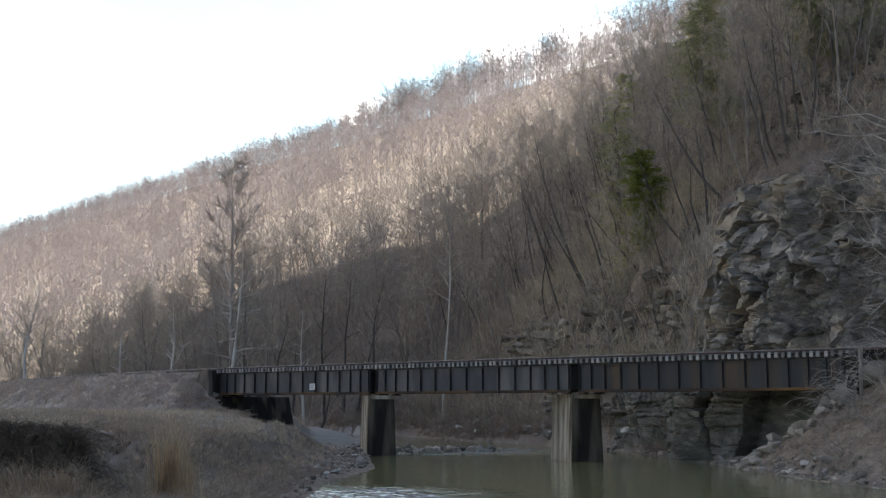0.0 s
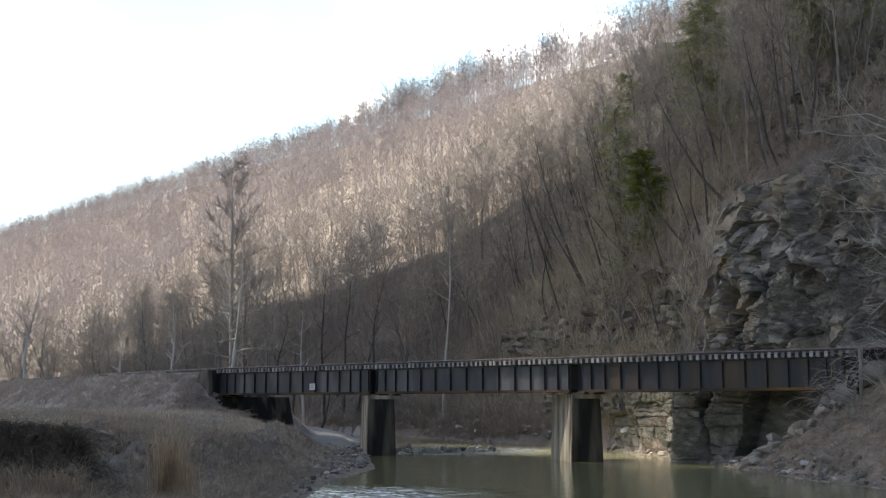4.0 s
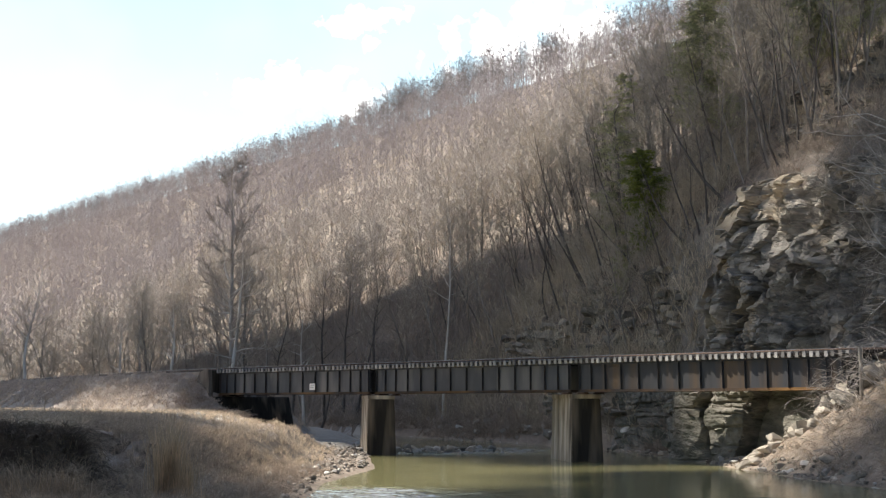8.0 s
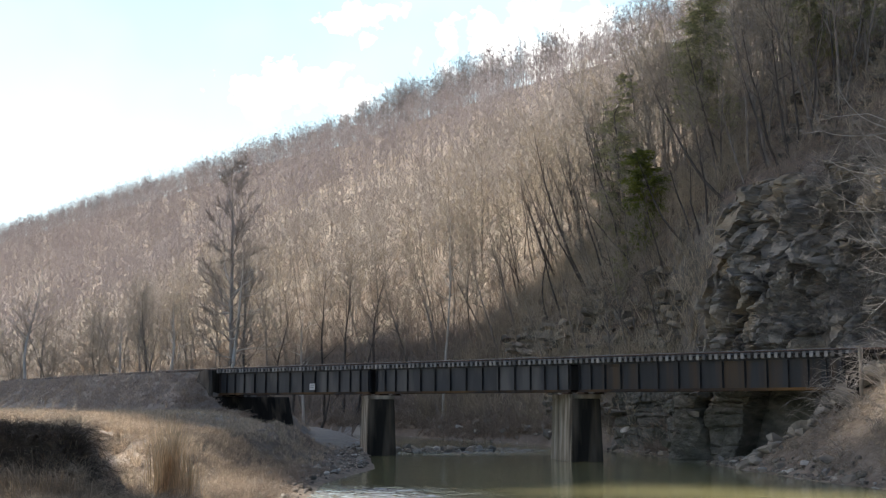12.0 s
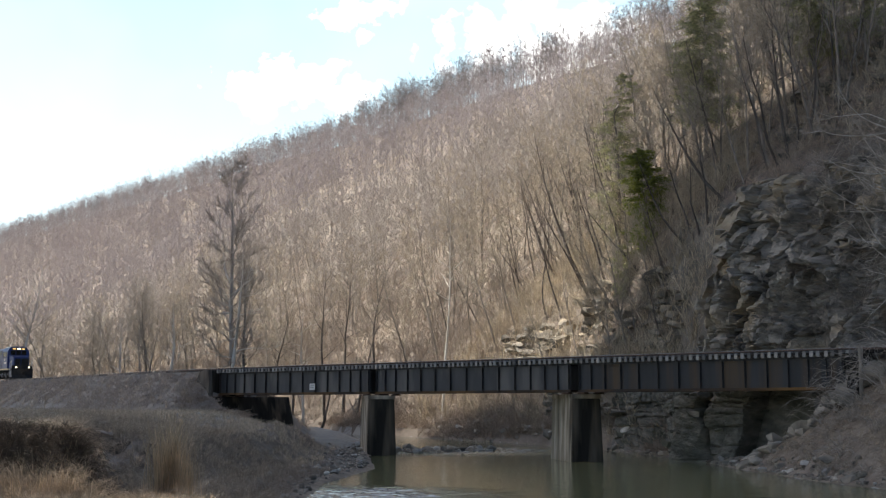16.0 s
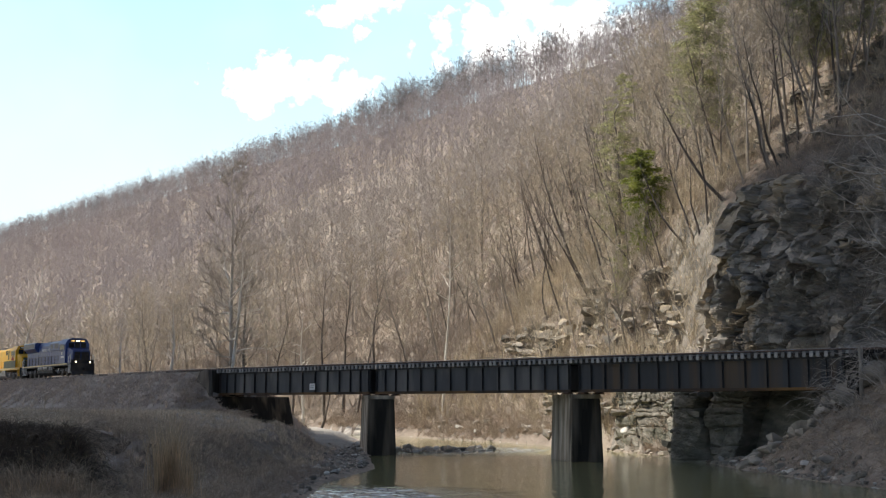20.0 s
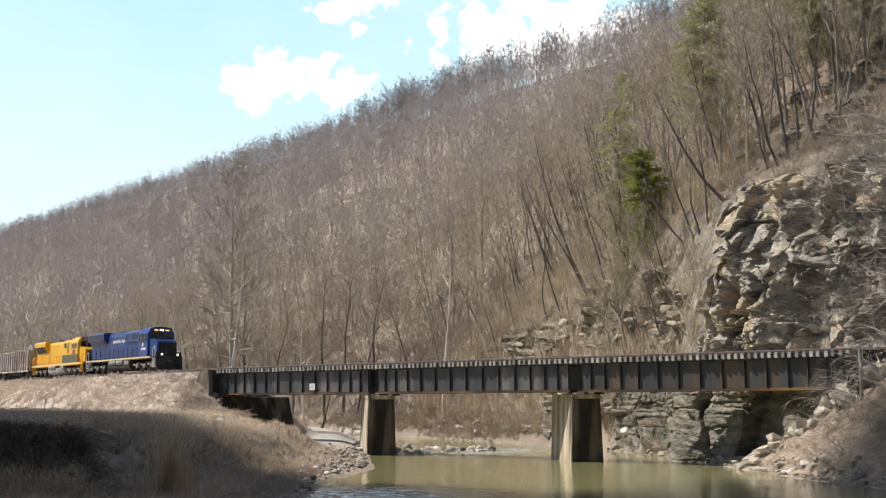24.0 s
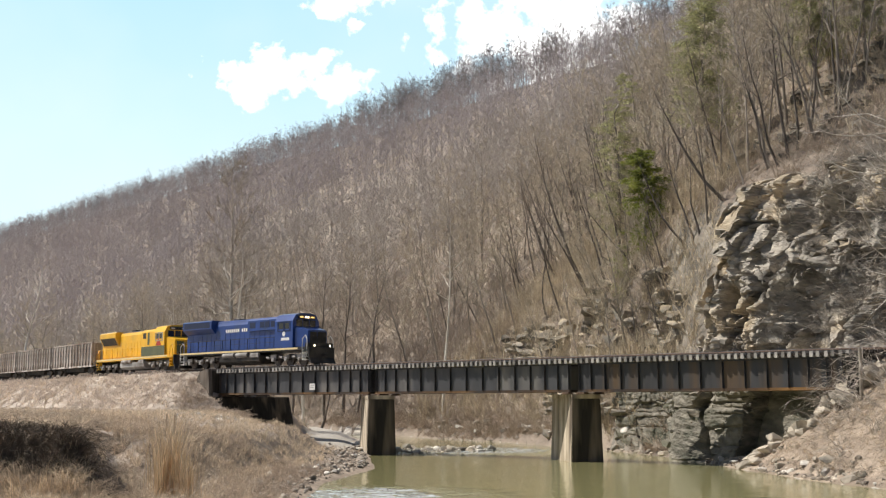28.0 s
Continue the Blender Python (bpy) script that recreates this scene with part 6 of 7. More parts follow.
# ---- evergreens and single trees ----
def make_conifer(seed, H, r, width, label, needles, whorls=26, first=0.12, gappy=0.25, full=0.0, fine=1.0):
    g = random.Random(seed)
    t = new("evergreen_tree")
    tagged(t, label, "tree")
    V, F, W, E = [], [], [], []
    pts = [Vector((g.gauss(0, 0.06) * i, g.gauss(0, 0.06) * i, -0.5 + (H + 0.5) * i / 8)) for i in range(9)]
    tube(V, F, pts, [r * (1 - 0.95 * i / 8) for i in range(9)], 6)
    for k in range(whorls):
        u = first + (1 - first) * k / whorls
        i = min(int(u * 8), 7)
        P = pts[i].lerp(pts[i + 1], u * 8 - i)
        for b in range(5):
            if g.random() < gappy:
                continue
            a = g.uniform(0, 6.28)
            cone, egg = (1.08 - u) ** 0.8, (4 * max(0.02, (u * 0.86 + 0.12) * (1.04 - u))) ** 0.5
            ln = width * (cone + (egg - cone) * full) * g.uniform(0.55, 1.15)
            d = Vector((math.cos(a), math.sin(a), g.uniform(-0.25, 0.25)))
            Q = P + d * ln + Vector((0, 0, -0.12 * ln))
            tube(V, F, [P, P + d * ln * 0.5 + Vector((0, 0, 0.05 * ln)), Q], [r * 0.18 * (1.1 - u) + 0.01, 0.015, 0.006], 3)
            n = int((10 + 16 * ln) * (1 + full))
            for c in range(n):
                f = g.uniform(0.15, 1.05)
                R = P + d * ln * f + Vector((g.gauss(0, 0.16 * ln * 0.5), g.gauss(0, 0.16 * ln * 0.5), g.gauss(-0.08, 0.12) * ln * 0.5))
                dd = (d + Vector((g.gauss(0, .6), g.gauss(0, .6), g.gauss(-0.25, .35)))).normalized()
                blade(W, E, R, dd, g.uniform(0.28, 0.6) * fine, g.uniform(0.08, 0.17) * fine, g)
    mesh_part("trunk", V, F, M_BARK, t, smooth=True)
    mesh_part("crown", W, E, needles, t)
    return t


def set_tree(t, x, y, rz=0.0, sink=0.0):
    t.matrix_world = Matrix.Translation((x, y, zat(x, y) - 0.05 - sink)) @ Matrix.Rotation(rz, 4, 'Z')


set_tree(make_conifer(1, 10.6, 0.16, 2.1, "small bright green hemlock on the steep slope", M_NEEDLE, 40, 0.03, 0.12, 1.0, 0.8), 20.5, 118.0)
set_tree(make_conifer(2, 20, 0.24, 3.0, "tall dull green hemlock with thin foliage", M_NEEDLE_DULL, 46, 0.12, 0.28, 0.5, 0.7), 18.8, 125.5, 1.0)
set_tree(make_conifer(3, 20, 0.24, 3.6, "thin dull green pine among the bare trees", M_NEEDLE_DULL, 56, 0.3, 0.10, 0.7, 0.75), 27.2, 120.0, 2.0)
set_tree(make_conifer(4, 14, 0.2, 2.3, "thin olive-green pine high on the spur", M_NEEDLE_DULL, 44, 0.2, 0.14, 0.6, 0.75), 40.0, 119.0, 3.0)
set_tree(make_conifer(6, 19, 0.22, 3.0, "green pine standing over the rocky spur", M_NEEDLE_DULL, 50, 0.3, 0.12, 0.6, 0.75), 36.2, 112.0, 1.2)
set_tree(make_conifer(7, 18, 0.2, 2.8, "dark green pine at the top of the rocky spur", M_NEEDLE_DULL, 48, 0.25, 0.12, 0.6, 0.75), 41.5, 113.0, 4.2)
set_tree(make_conifer(5, 5.0, 0.08, 1.3, "low green shrubby hemlock on the slope", M_NEEDLE_DULL, 18, 0.02, 0.2, 1.0, 0.7), 18.6, 121.0, 0.5)


def single_trees():
    big = make_tree("tall_tree", 501, "tall bare valley tree with a straight trunk and pale twigs", bark=M_VINE, twig=M_VINE, H=28, r=0.34, spread=0.21, limbs=38, first=0.14, branches=10, twigs=16, tw=0.05, wob=0.02, steep=0.8)
    set_tree(big, -24.0, 135.5, 0.4)
    two = make_tree("tall_tree", 502, "bare tree with a slim trunk beside the tallest one", H=20, r=0.22, spread=0.2, limbs=20, first=0.2, branches=7, twigs=9, tw=0.035, wob=0.03)
    set_tree(two, -22.8, 137.0, 1.4)
    for k, (x, y, H, lab) in enumerate(((-32.0, 139.5, 11.5, "pale dead sycamore snag with short white limbs"), (-62.5, 178.0, 18, "pale white-limbed sycamore beyond the track"),
                                        (-40.5, 150.0, 9.5, "pale slim sycamore sapling beside the track"), (-23.7, 131.5, 17.5, "white-barked sycamore with spreading pale limbs"),
                                        (0.0, 152.0, 26, "tall pale sycamore at the foot of the hill"), (-20.0, 170, 19, "pale sycamore on the valley floor"))):
        t = make_tree("sycamore_tree", 520 + k, lab, bark=M_PALE, twig=M_PALE if k in (0, 3) else M_TWIG, H=H, r=(0.15 if k in (0, 3) else 0.1) + H * (0.004 if k == 4 else 0.008), spread=0.34 if k == 3 else 0.30, limbs=11 if k == 3 else 13, first=0.58 if k == 4 else 0.3, branches=5, twigs=6, tw=0.03, wob=0.06, steep=0.12 if k == 3 else 0.45)
        if k == 3:
            g = random.Random(33)
            for (z, dx, dz, ln) in ((10.6, -1, 0.06, 2.6), (11.4, -0.9, 0.3, 2.2), (9.6, 0.5, 1, 4.2), (12.5, 0.8, 0.7, 3.8), (14.0, -0.5, 0.9, 3.2), (8.6, 0.9, 0.35, 2.4)):
                V, F = [], []
                pts = bent(Vector((0, 0, z)), Vector((dx, -0.2, dz)).normalized(), ln, g, 5, 0.16, 0.04)
                tube(V, F, pts, [0.11, 0.095, 0.08, 0.06, 0.045, 0.02], 6)
                for c in range(3):
                    tube(V, F, bent(pts[2 + c], Vector((dx + g.gauss(0, .6), g.gauss(0, .4), dz + g.gauss(0.3, .5))).normalized(), ln * 0.35, g, 3, 0.2, 0.05), [0.045, 0.035, 0.025, 0.01], 4)
                mesh_part("limb", V, F, M_PALE, t, smooth=True)
        set_tree(t, x, y, 0.0 if k == 3 else k * 1.3)
    for k, (x, y, H, lean) in enumerate(((-17.3, 176, 24, (0.0, 0)), (-14.6, 175, 22, (0.06, 0)), (-10.6, 176, 19, (0.1, 0)), (-24.5, 172, 17, (-0.08, 0)), (-12.6, 172, 14, (0.25, 0)), (-21.0, 170, 13, (-0.2, 0)))):
        t = make_tree("dark_tree", 540 + k, "dark-trunked bare tree on the valley floor behind the bridge", bark=M_DARKBARK, twig=M_DARKTWIG, group="valley trees", H=H, r=0.26, spread=0.26, limbs=13, first=0.36, branches=6, twigs=8, tw=0.036, wob=0.07, lean=lean)
        set_tree(t, x, y, 0)
    # leaning trees above the cliff
    for k, (x, y, H, r, lean) in enumerate(((26.1, 107.0, 12.5, 0.2, (-1.0, 0.2)), (23.5, 109.5, 9.5, 0.15, (-0.25, 0.1)), (24.5, 108.0, 10, 0.14, (-0.12, 0)), (30.2, 104.0, 13, 0.16, (-0.28, 0)),
                                            (31.0, 104.2, 14, 0.19, (-0.15, 0)), (31.8, 104.6, 13, 0.16, (-0.02, 0)), (29.6, 105.2, 12, 0.14, (-0.42, 0)), (33.6, 106, 14, 0.16, (0.02, 0)),
                                            (21.5, 112, 9, 0.13, (-0.5, 0)), (16.3, 131, 14, 0.15, (-0.45, 0)), (18.0, 128, 12, 0.14, (-0.6, 0)), (14.0, 139, 15, 0.15, (-0.35, 0)),
                                            (36.5, 107.5, 15, 0.17, (-0.05, 0)), (34.2, 101.5, 9, 0.12, (0.1, 0)), (19.2, 122, 16, 0.16, (-0.3, 0)), (27.5, 113, 15, 0.17, (-0.3, 0)))):
        t = make_tree("leaning_tree", 560 + k, "dark bare tree leaning out from the rocky slope", bark=M_DARKBARK, twig=M_DARKTWIG, group="leaning trees", H=H, r=r * 0.85, spread=0.24, limbs=11, first=0.45, branches=5, twigs=7, tw=0.028, wob=0.07, lean=lean)
        set_tree(t, x, y, 0, 0.2)
    # tall dark trees standing out from the brushy slope
    for k, (x, y, H, lean) in enumerate(((16.2, 132, 20.5, -0.36), (19.8, 119, 9, -0.55), (23.0, 110.8, 10, -0.62), (12.7, 142.8, 11, -0.31), (5.9, 168, 12, -0.5), (23.9, 108.8, 7, -0.26), (17.6, 126.5, 12, -0.25), (1.3, 175, 12, -0.42), (20.7, 109.8, 7, -0.48))):
        t = make_tree("leaning_tree", 620 + k, "crooked dark bare tree on the brushy slope", bark=M_DARKBARK, twig=M_DARKTWIG, group="leaning trees", H=H, r=0.07 + 0.006 * H, spread=0.2, limbs=9, first=0.4, branches=4, twigs=6, tw=0.028, wob=0.08, lean=(lean * 1.15, 0))
        set_tree(t, x, y, 0, 0.2)
    # dark trees along the crest of the near spur
    g = random.Random(77)
    for k in range(22):
        p = 86 + 34 * (k / 21) + g.uniform(-1, 1)
        h = 10 + 5 * g.random() + 0.12 * (p - 86)
        q = np.interp(p, BASE_P, BASE_Q) + h
        x, y = U1[0] * p + U2[0] * q, U1[1] * p + U2[1] * q
        t = make_tree("leaning_tree", 590 + k, "dark bare tree leaning out from the spur", bark=M_DARKBARK, twig=M_DARKTWIG, group="leaning trees", H=g.uniform(11, 17), r=g.uniform(0.11, 0.17), spread=0.22, limbs=10, first=0.45, branches=5, twigs=7, tw=0.03, wob=0.07, lean=(g.uniform(-0.45, -0.05), 0))
        set_tree(t, x, y, 0, 0.2)


M_CLIFFVINE = mat("grey_cliff_vines", (0.37, 0.33, 0.285), (0.20, 0.175, 0.15), 0.8, 0.9, island=0.4)
M_FILLGRASS = mat("faded_fill_grass", (0.645, 0.557, 0.480), (0.446, 0.375, 0.322), 0.5, 0.9, island=0.4, thin=0.4)
M_VINE = mat("pale_vines", (0.52, 0.465, 0.41), (0.34, 0.295, 0.25), 0.8, 0.9, island=0.35)
M_DARKTWIG = mat("dark_twigs", (0.360, 0.307, 0.263), (0.225, 0.188, 0.158), 1.0, 0.9, rnd=0.2)
M_DARKBARK = mat("dark_bark", (0.169, 0.143, 0.124), (0.085, 0.072, 0.061), 3.0, 0.9, rnd=0.2, stretch=(1, 1, 0.25), bump=0.02)
single_trees()


def flank_trees():
    """Slim trees on the steep flank between the cliff and the outcrop."""
    g = random.Random(71)
    for k in range(26):
        p, z = g.uniform(67, 104), g.uniform(5, 26)
        x, y = on_slope(p, z)
        m = Matrix.Translation((x, y, zat(x, y) - 0.3)) @ Matrix.Rotation(-0.2 + g.gauss(0, 0.15), 4, 'Y') @ Matrix.Rotation(g.uniform(0, 1.2), 4, 'Z')
        copy_thing(PROTO[g.choice((2, 4, 7, 6))], m)


flank_trees()


# ---- brush, weeds, grass ----
def bush(seed, stems, L, spread, droop, twigs, w=0.02, tw=0.018, n=5):
    g = random.Random(seed)
    V, F = [], []
    for k in range(stems):
        a = g.uniform(0, 6.28)
        d = Vector((math.cos(a) * spread, math.sin(a) * spread, g.uniform(0.5, 1.1))).normalized()
        ln = L * g.uniform(0.5, 1.1)
        pts = [Vector((g.gauss(0, 0.15), g.gauss(0, 0.15), -0.1))]
        for i in range(n):
            d = (d + Vector((g.gauss(0, 0.15), g.gauss(0, 0.15), -droop * i / n))).normalized()
            pts.append(pts[-1] + d * ln / n)
        tube(V, F, pts, [w * (1 - 0.8 * i / n) for i in range(n + 1)], 3)
        for c in range(twigs):
            i = g.randrange(min(1, n - 2), n)
            R = pts[i].lerp(pts[i + 1], g.random())
            td = ((pts[i + 1] - pts[i]).normalized() + Vector((g.gauss(0, .7), g.gauss(0, .7), g.gauss(0.1, .5)))).normalized()
            blade(V, F, R, td, ln * g.uniform(0.15, 0.4), tw, g)
    return V, F


def tuft(seed, n, L, spread, w, droop=0.0, foot=0.12):
    g = random.Random(seed)
    V, F = [], []
    for k in range(n):
        a = g.uniform(0, 6.28)
        d = Vector((math.cos(a) * spread * g.random(), math.sin(a) * spread * g.random(), 1)).normalized()
        P = Vector((g.gauss(0, foot) * L, g.gauss(0, foot) * L, -0.03))
        ln = L * g.uniform(0.5, 1.1)
        s = d.orthogonal().normalized() * w
        s = Matrix.Rotation(g.uniform(0, 6.28), 3, 'Z') @ s
        Q = P + d * ln * 0.6
        R = Q + (d + Vector((math.cos(a), math.sin(a), -1)) * droop).normalized() * ln * 0.4
        b = len(V)
        V += [P - s, P + s, Q + s * 0.7, Q - s * 0.7, R]
        F += [(b, b + 1, b + 2), (b, b + 2, b + 3), (b + 3, b + 2, b + 4)]
    return V, F


def spread_places(g, x, y, s0=0.7, s1=1.3, lean=0.08):
    n = len(x)
    return np.stack([x, y, height(x, y), g.uniform(0, 6.28, n), g.uniform(s0, s1, n), g.normal(0, lean, n), g.normal(0, lean, n)], -1)


def undergrowth():
    g = np.random.RandomState(17)
    bushes = [bush(700 + k, 9, 2.2, 0.7, 0.25, 7, 0.018, 0.032, 2) for k in range(5)]
    # along the foot of the hill and on the spur
    p, h = g.uniform(42, 330, 4200), g.uniform(-6, 45, 4200) 
    h = np.where(g.uniform(0, 1, 4200) < 0.6, h * 0.45, h)
    q = np.interp(p, BASE_P, BASE_Q) + h
    x, y = U1[0] * p + U2[0] * q, U1[1] * p + U2[1] * q
    z = height(x, y)
    dr = x - np.interp(y, RIGHT_Y, RIGHT_X)
    dl = np.interp(y, LEFT_Y, LEFT_X) - x
    d2 = np.min((TRK[:, 0][:, None] - x) ** 2 + (TRK[:, 1][:, None] - y) ** 2, 0)
    keep = (np.abs(x) < 0.4 * y) & (z > 0.4) & (d2 > 12) & ((dr > 0.5) | (dl > 13)) & ((p > 70) | (h > 11) | (g.uniform(0, 1, 4200) < 0.12))
    x, y = x[keep], y[keep]
    join_copies("hill_brush", bushes, spread_places(g, x, y, 0.5, 1.4), M_BRUSH, g.randint(0, 5, len(x)), "tangled bare grey-brown brush on the slope", "brush")
    p, h = g.uniform(66, 125, 900), g.uniform(0, 16, 900)
    q = np.interp(p, BASE_P, BASE_Q) + h
    x, y = U1[0] * p + U2[0] * q, U1[1] * p + U2[1] * q
    saplings = [bush(780 + k, 6, 3.6, 0.35, 0.05, 12, 0.022, 0.03, 2) for k in range(4)]
    join_copies("slope_saplings", saplings, spread_places(g, x, y, 0.5, 1.4), M_PALEBRUSH, g.randint(0, 4, len(x)), "thicket of slim bare saplings on the steep slope", "brush")
    p, h = g.uniform(100, 330, 2400), g.uniform(2, 75, 2400)
    q = np.interp(p, BASE_P, BASE_Q) + h
    x, y = U1[0] * p + U2[0] * q, U1[1] * p + U2[1] * q
    keep = np.abs(x) < 0.39 * y
    x, y = x[keep], y[keep]
    slim = [bush(790 + k, 4, 4.2, 0.3, 0.02, 12, 0.022, 0.04, 2) for k in range(5)]
    join_copies("understory", slim, spread_places(g, x, y, 0.5, 1.5), M_BRUSH, g.randint(0, 5, len(x)), "slim grey understory saplings below the trees", "brush")
    # dark thicket along the foot of the hill and the mound beside the road
    p, h = g.uniform(112, 230, 1000), g.uniform(-2, 26, 1000)
    q = np.interp(p, BASE_P, BASE_Q) + h
    x, y = U1[0] * p + U2[0] * q, U1[1] * p + U2[1] * q
    keep = (x - np.interp(y, RIGHT_Y, RIGHT_X) > 1.0)
    x, y = x[keep], y[keep]
    join_copies("foot_thicket", saplings, spread_places(g, x, y, 0.7, 1.6), M_DARKTWIG, g.randint(0, 4, len(x)), "dark thicket of bare stems at the foot of the hill", "brush")
    x, y = g.normal(-17.8, 1.6, 90), g.uniform(119, 146, 90)
    keep = np.interp(y, LEFT_Y, LEFT_X) - x > 6.5
    x, y = x[keep], y[keep]
    join_copies("mound_brush", bushes, spread_places(g, x, y, 0.5, 1.1), M_FORB, g.randint(0, 5, len(x)), "brown brush on the earth mound beside the road", "brush")
    # litter and brush on the shoulder above the cliff
    p, h = g.uniform(44, 68, 170), g.uniform(9.5, 17, 170)
    q = np.interp(p, BASE_P, BASE_Q) + h
    x, y = U1[0] * p + U2[0] * q, U1[1] * p + U2[1] * q
    join_copies("shoulder_brush", bushes, spread_places(g, x, y, 0.4, 1.0), M_BRUSH, g.randint(0, 5, 170), "brown brush on the shoulder above the cliff", "brush")
    # valley floor behind the track
    x, y = g.uniform(-95, -8, 1500), g.uniform(118, 240, 1500)
    q = x * U2[0] + y * U2[1]
    d2 = np.min((TRK[:, 0][:, None] - x) ** 2 + (TRK[:, 1][:, None] - y) ** 2, 0)
    tx = np.interp(y, TRK[::-1, 1], TRK[::-1, 0]) if TRK[0, 1] > TRK[-1, 1] else np.interp(y, TRK[:, 1], TRK[:, 0])
    dl = np.interp(y, LEFT_Y, LEFT_X) - x
    keep = (x > tx + 5) & (d2 > 30) & (dl > 11)
    x, y = x[keep], y[keep]
    join_copies("valley_brush", bushes, spread_places(g, x, y, 0.8, 2.0), M_BRUSH, g.randint(0, 5, len(x)), "bare brush and saplings on the valley floor", "brush")
    # brush on the steep flank beside the cliff, and along the far shore
    pz = [(g.uniform(66, 104), g.uniform(2, 25)) for k in range(420)]
    xy = np.array([on_slope(a, b) for a, b in pz])
    join_copies("flank_brush", saplings + bushes[:2], spread_places(g, xy[:, 0], xy[:, 1], 0.4, 1.1), M_PALEBRUSH, g.randint(0, 6, len(xy)), "bare brush clinging to the steep flank", "brush")
    y = g.uniform(96, 172, 900)
    x = np.interp(y, RIGHT_Y, RIGHT_X) + 0.2 + np.abs(g.normal(0, 3.2, 900))
    join_copies("shore_brush", bushes, spread_places(g, x, y, 0.4, 1.1), M_BRUSH, g.randint(0, 5, 900), "tangled bare brush along the far shore", "brush")
    y = g.uniform(98, 176, 2600)
    x = np.interp(y, RIGHT_Y, RIGHT_X) + np.where(y > 138, g.normal(0.5, 1.9, 2600), 0.15 + np.abs(g.normal(0, 1.9, 2600)))
    keep = height(x, y) > -0.05
    x, y = x[keep], y[keep]
    low = [bush(960 + k, 8, 0.9, 0.9, 0.5, 5, 0.016, 0.022, 2) for k in range(3)] + [tuft(964 + k, 14, 0.7, 0.9, 0.016, 0.5) for k in range(2)]
    join_copies("shore_forbs", low, spread_places(g, x, y, 0.5, 1.4), M_FORB, g.randint(0, 5, len(x)), "dead forbs and fallen leaves at the foot of the far shore", "forbs")
    p, h = g.uniform(50, 84, 300), g.uniform(13, 40, 300)
    q = np.interp(p, BASE_P, BASE_Q) + h
    join_copies("spur_saplings", slim + bushes[:2], spread_places(g, U1[0] * p + U2[0] * q, U1[1] * p + U2[1] * q, 0.5, 1.2), M_PALEBRUSH, g.randint(0, 7, 300), "pale slim saplings and brush on the rocky spur", "brush")
    # thicket beyond the road
    x, y = g.uniform(-32, 2, 700), g.uniform(150, 188, 700)
    keep = np.interp(y, LEFT_Y, LEFT_X) - x > 13
    join_copies("road_thicket", bushes, spread_places(g, x[keep], y[keep], 1.0, 2.2), M_BRUSH, g.randint(0, 5, int(keep.sum())), "bare thicket beside the gravel road", "brush")
    # grass on banks and fill
    tufts = [tuft(720 + k, 12, 0.5, 0.9, 0.012, 0.4) for k in range(5)]
    x, y = g.uniform(-75, -3, 30000), np.concatenate([g.uniform(40, 175, 20000), g.uniform(28, 75, 10000)])
    dl = np.interp(y, LEFT_Y, LEFT_X) - x
    z = height(x, y)
    d2 = np.min((TRK[:, 0][:, None] - x) ** 2 + (TRK[:, 1][:, None] - y) ** 2, 0)
    keep = (np.abs(x) < 0.4 * y) & (dl > 1.0) & (d2 > 14) & (z > 0.3) & ~((y > 31) & (y < 33.2) & (x < -8)) & ~((y > 101) & (dl < 11) & (z < 1.3))
    x, y = x[keep], y[keep]
    bare = (x < -0.23 * y) & (y < 33.2) & (g.uniform(0, 1, len(x)) < 0.4)
    x, y = x[~bare], y[~bare]
    join_copies("bank_grass", tufts, spread_places(g, x, y, 0.5, 1.3), M_GRASSBLADE, g.randint(0, 5, len(x)), "matted dry winter grass on the bank", "grass")
    # grass round the end of the fill, beside the bridge
    e = TRK[np.argmin(np.abs(TRK_S - S_LEFT - 3.2))]
    a, r = g.uniform(0, 6.28, 5200), 3.0 + 9.0 * g.uniform(0, 1, 5200) ** 0.8
    x, y = e[0] + r * np.cos(a), e[1] + r * np.sin(a)
    ab = (x - PIER2.x) * DIR_L.x + (y - PIER2.y) * DIR_L.y
    off = (x - PIER2.x) * NRM.x + (y - PIER2.y) * NRM.y
    keep = (off < -1.2) & (ab < S_LEFT + 6)
    x, y = x[keep], y[keep]
    join_copies("fill_end_grass", tufts, spread_places(g, x, y, 0.4, 1.1), M_FILLGRASS, g.randint(0, 5, len(x)), "faded grass on the end of the railway fill", "grass")
    x, y = e[0] + g.uniform(-3, 7, 260), e[1] + g.uniform(-13, -3, 260)
    ab = (x - PIER2.x) * DIR_L.x + (y - PIER2.y) * DIR_L.y
    off = (x - PIER2.x) * NRM.x + (y - PIER2.y) * NRM.y
    keep = (off < -1.4) & (ab < S_LEFT + 2)
    x, y = x[keep], y[keep]
    join_copies("fill_end_brambles", [bush(860 + k, 14, 0.9, 0.9, 0.5, 9, 0.010, 0.022) for k in range(4)], spread_places(g, x, y, 0.5, 1.3), M_FORB, g.randint(0, 4, len(x)), "brown brambles on the end of the fill", "brambles")
    # short matted grass on the railway fill
    short = [tuft(730 + k, 6, 0.55, 1.6, 0.016, 0.7) for k in range(5)]
    sv = g.uniform(S_LEFT + 3, 150, 26000)
    off = 3.2 + 9.5 * g.uniform(0, 1, 26000)
    cx, cy = np.interp(sv, TRK_S, TRK[:, 0]), np.interp(sv, TRK_S, TRK[:, 1])
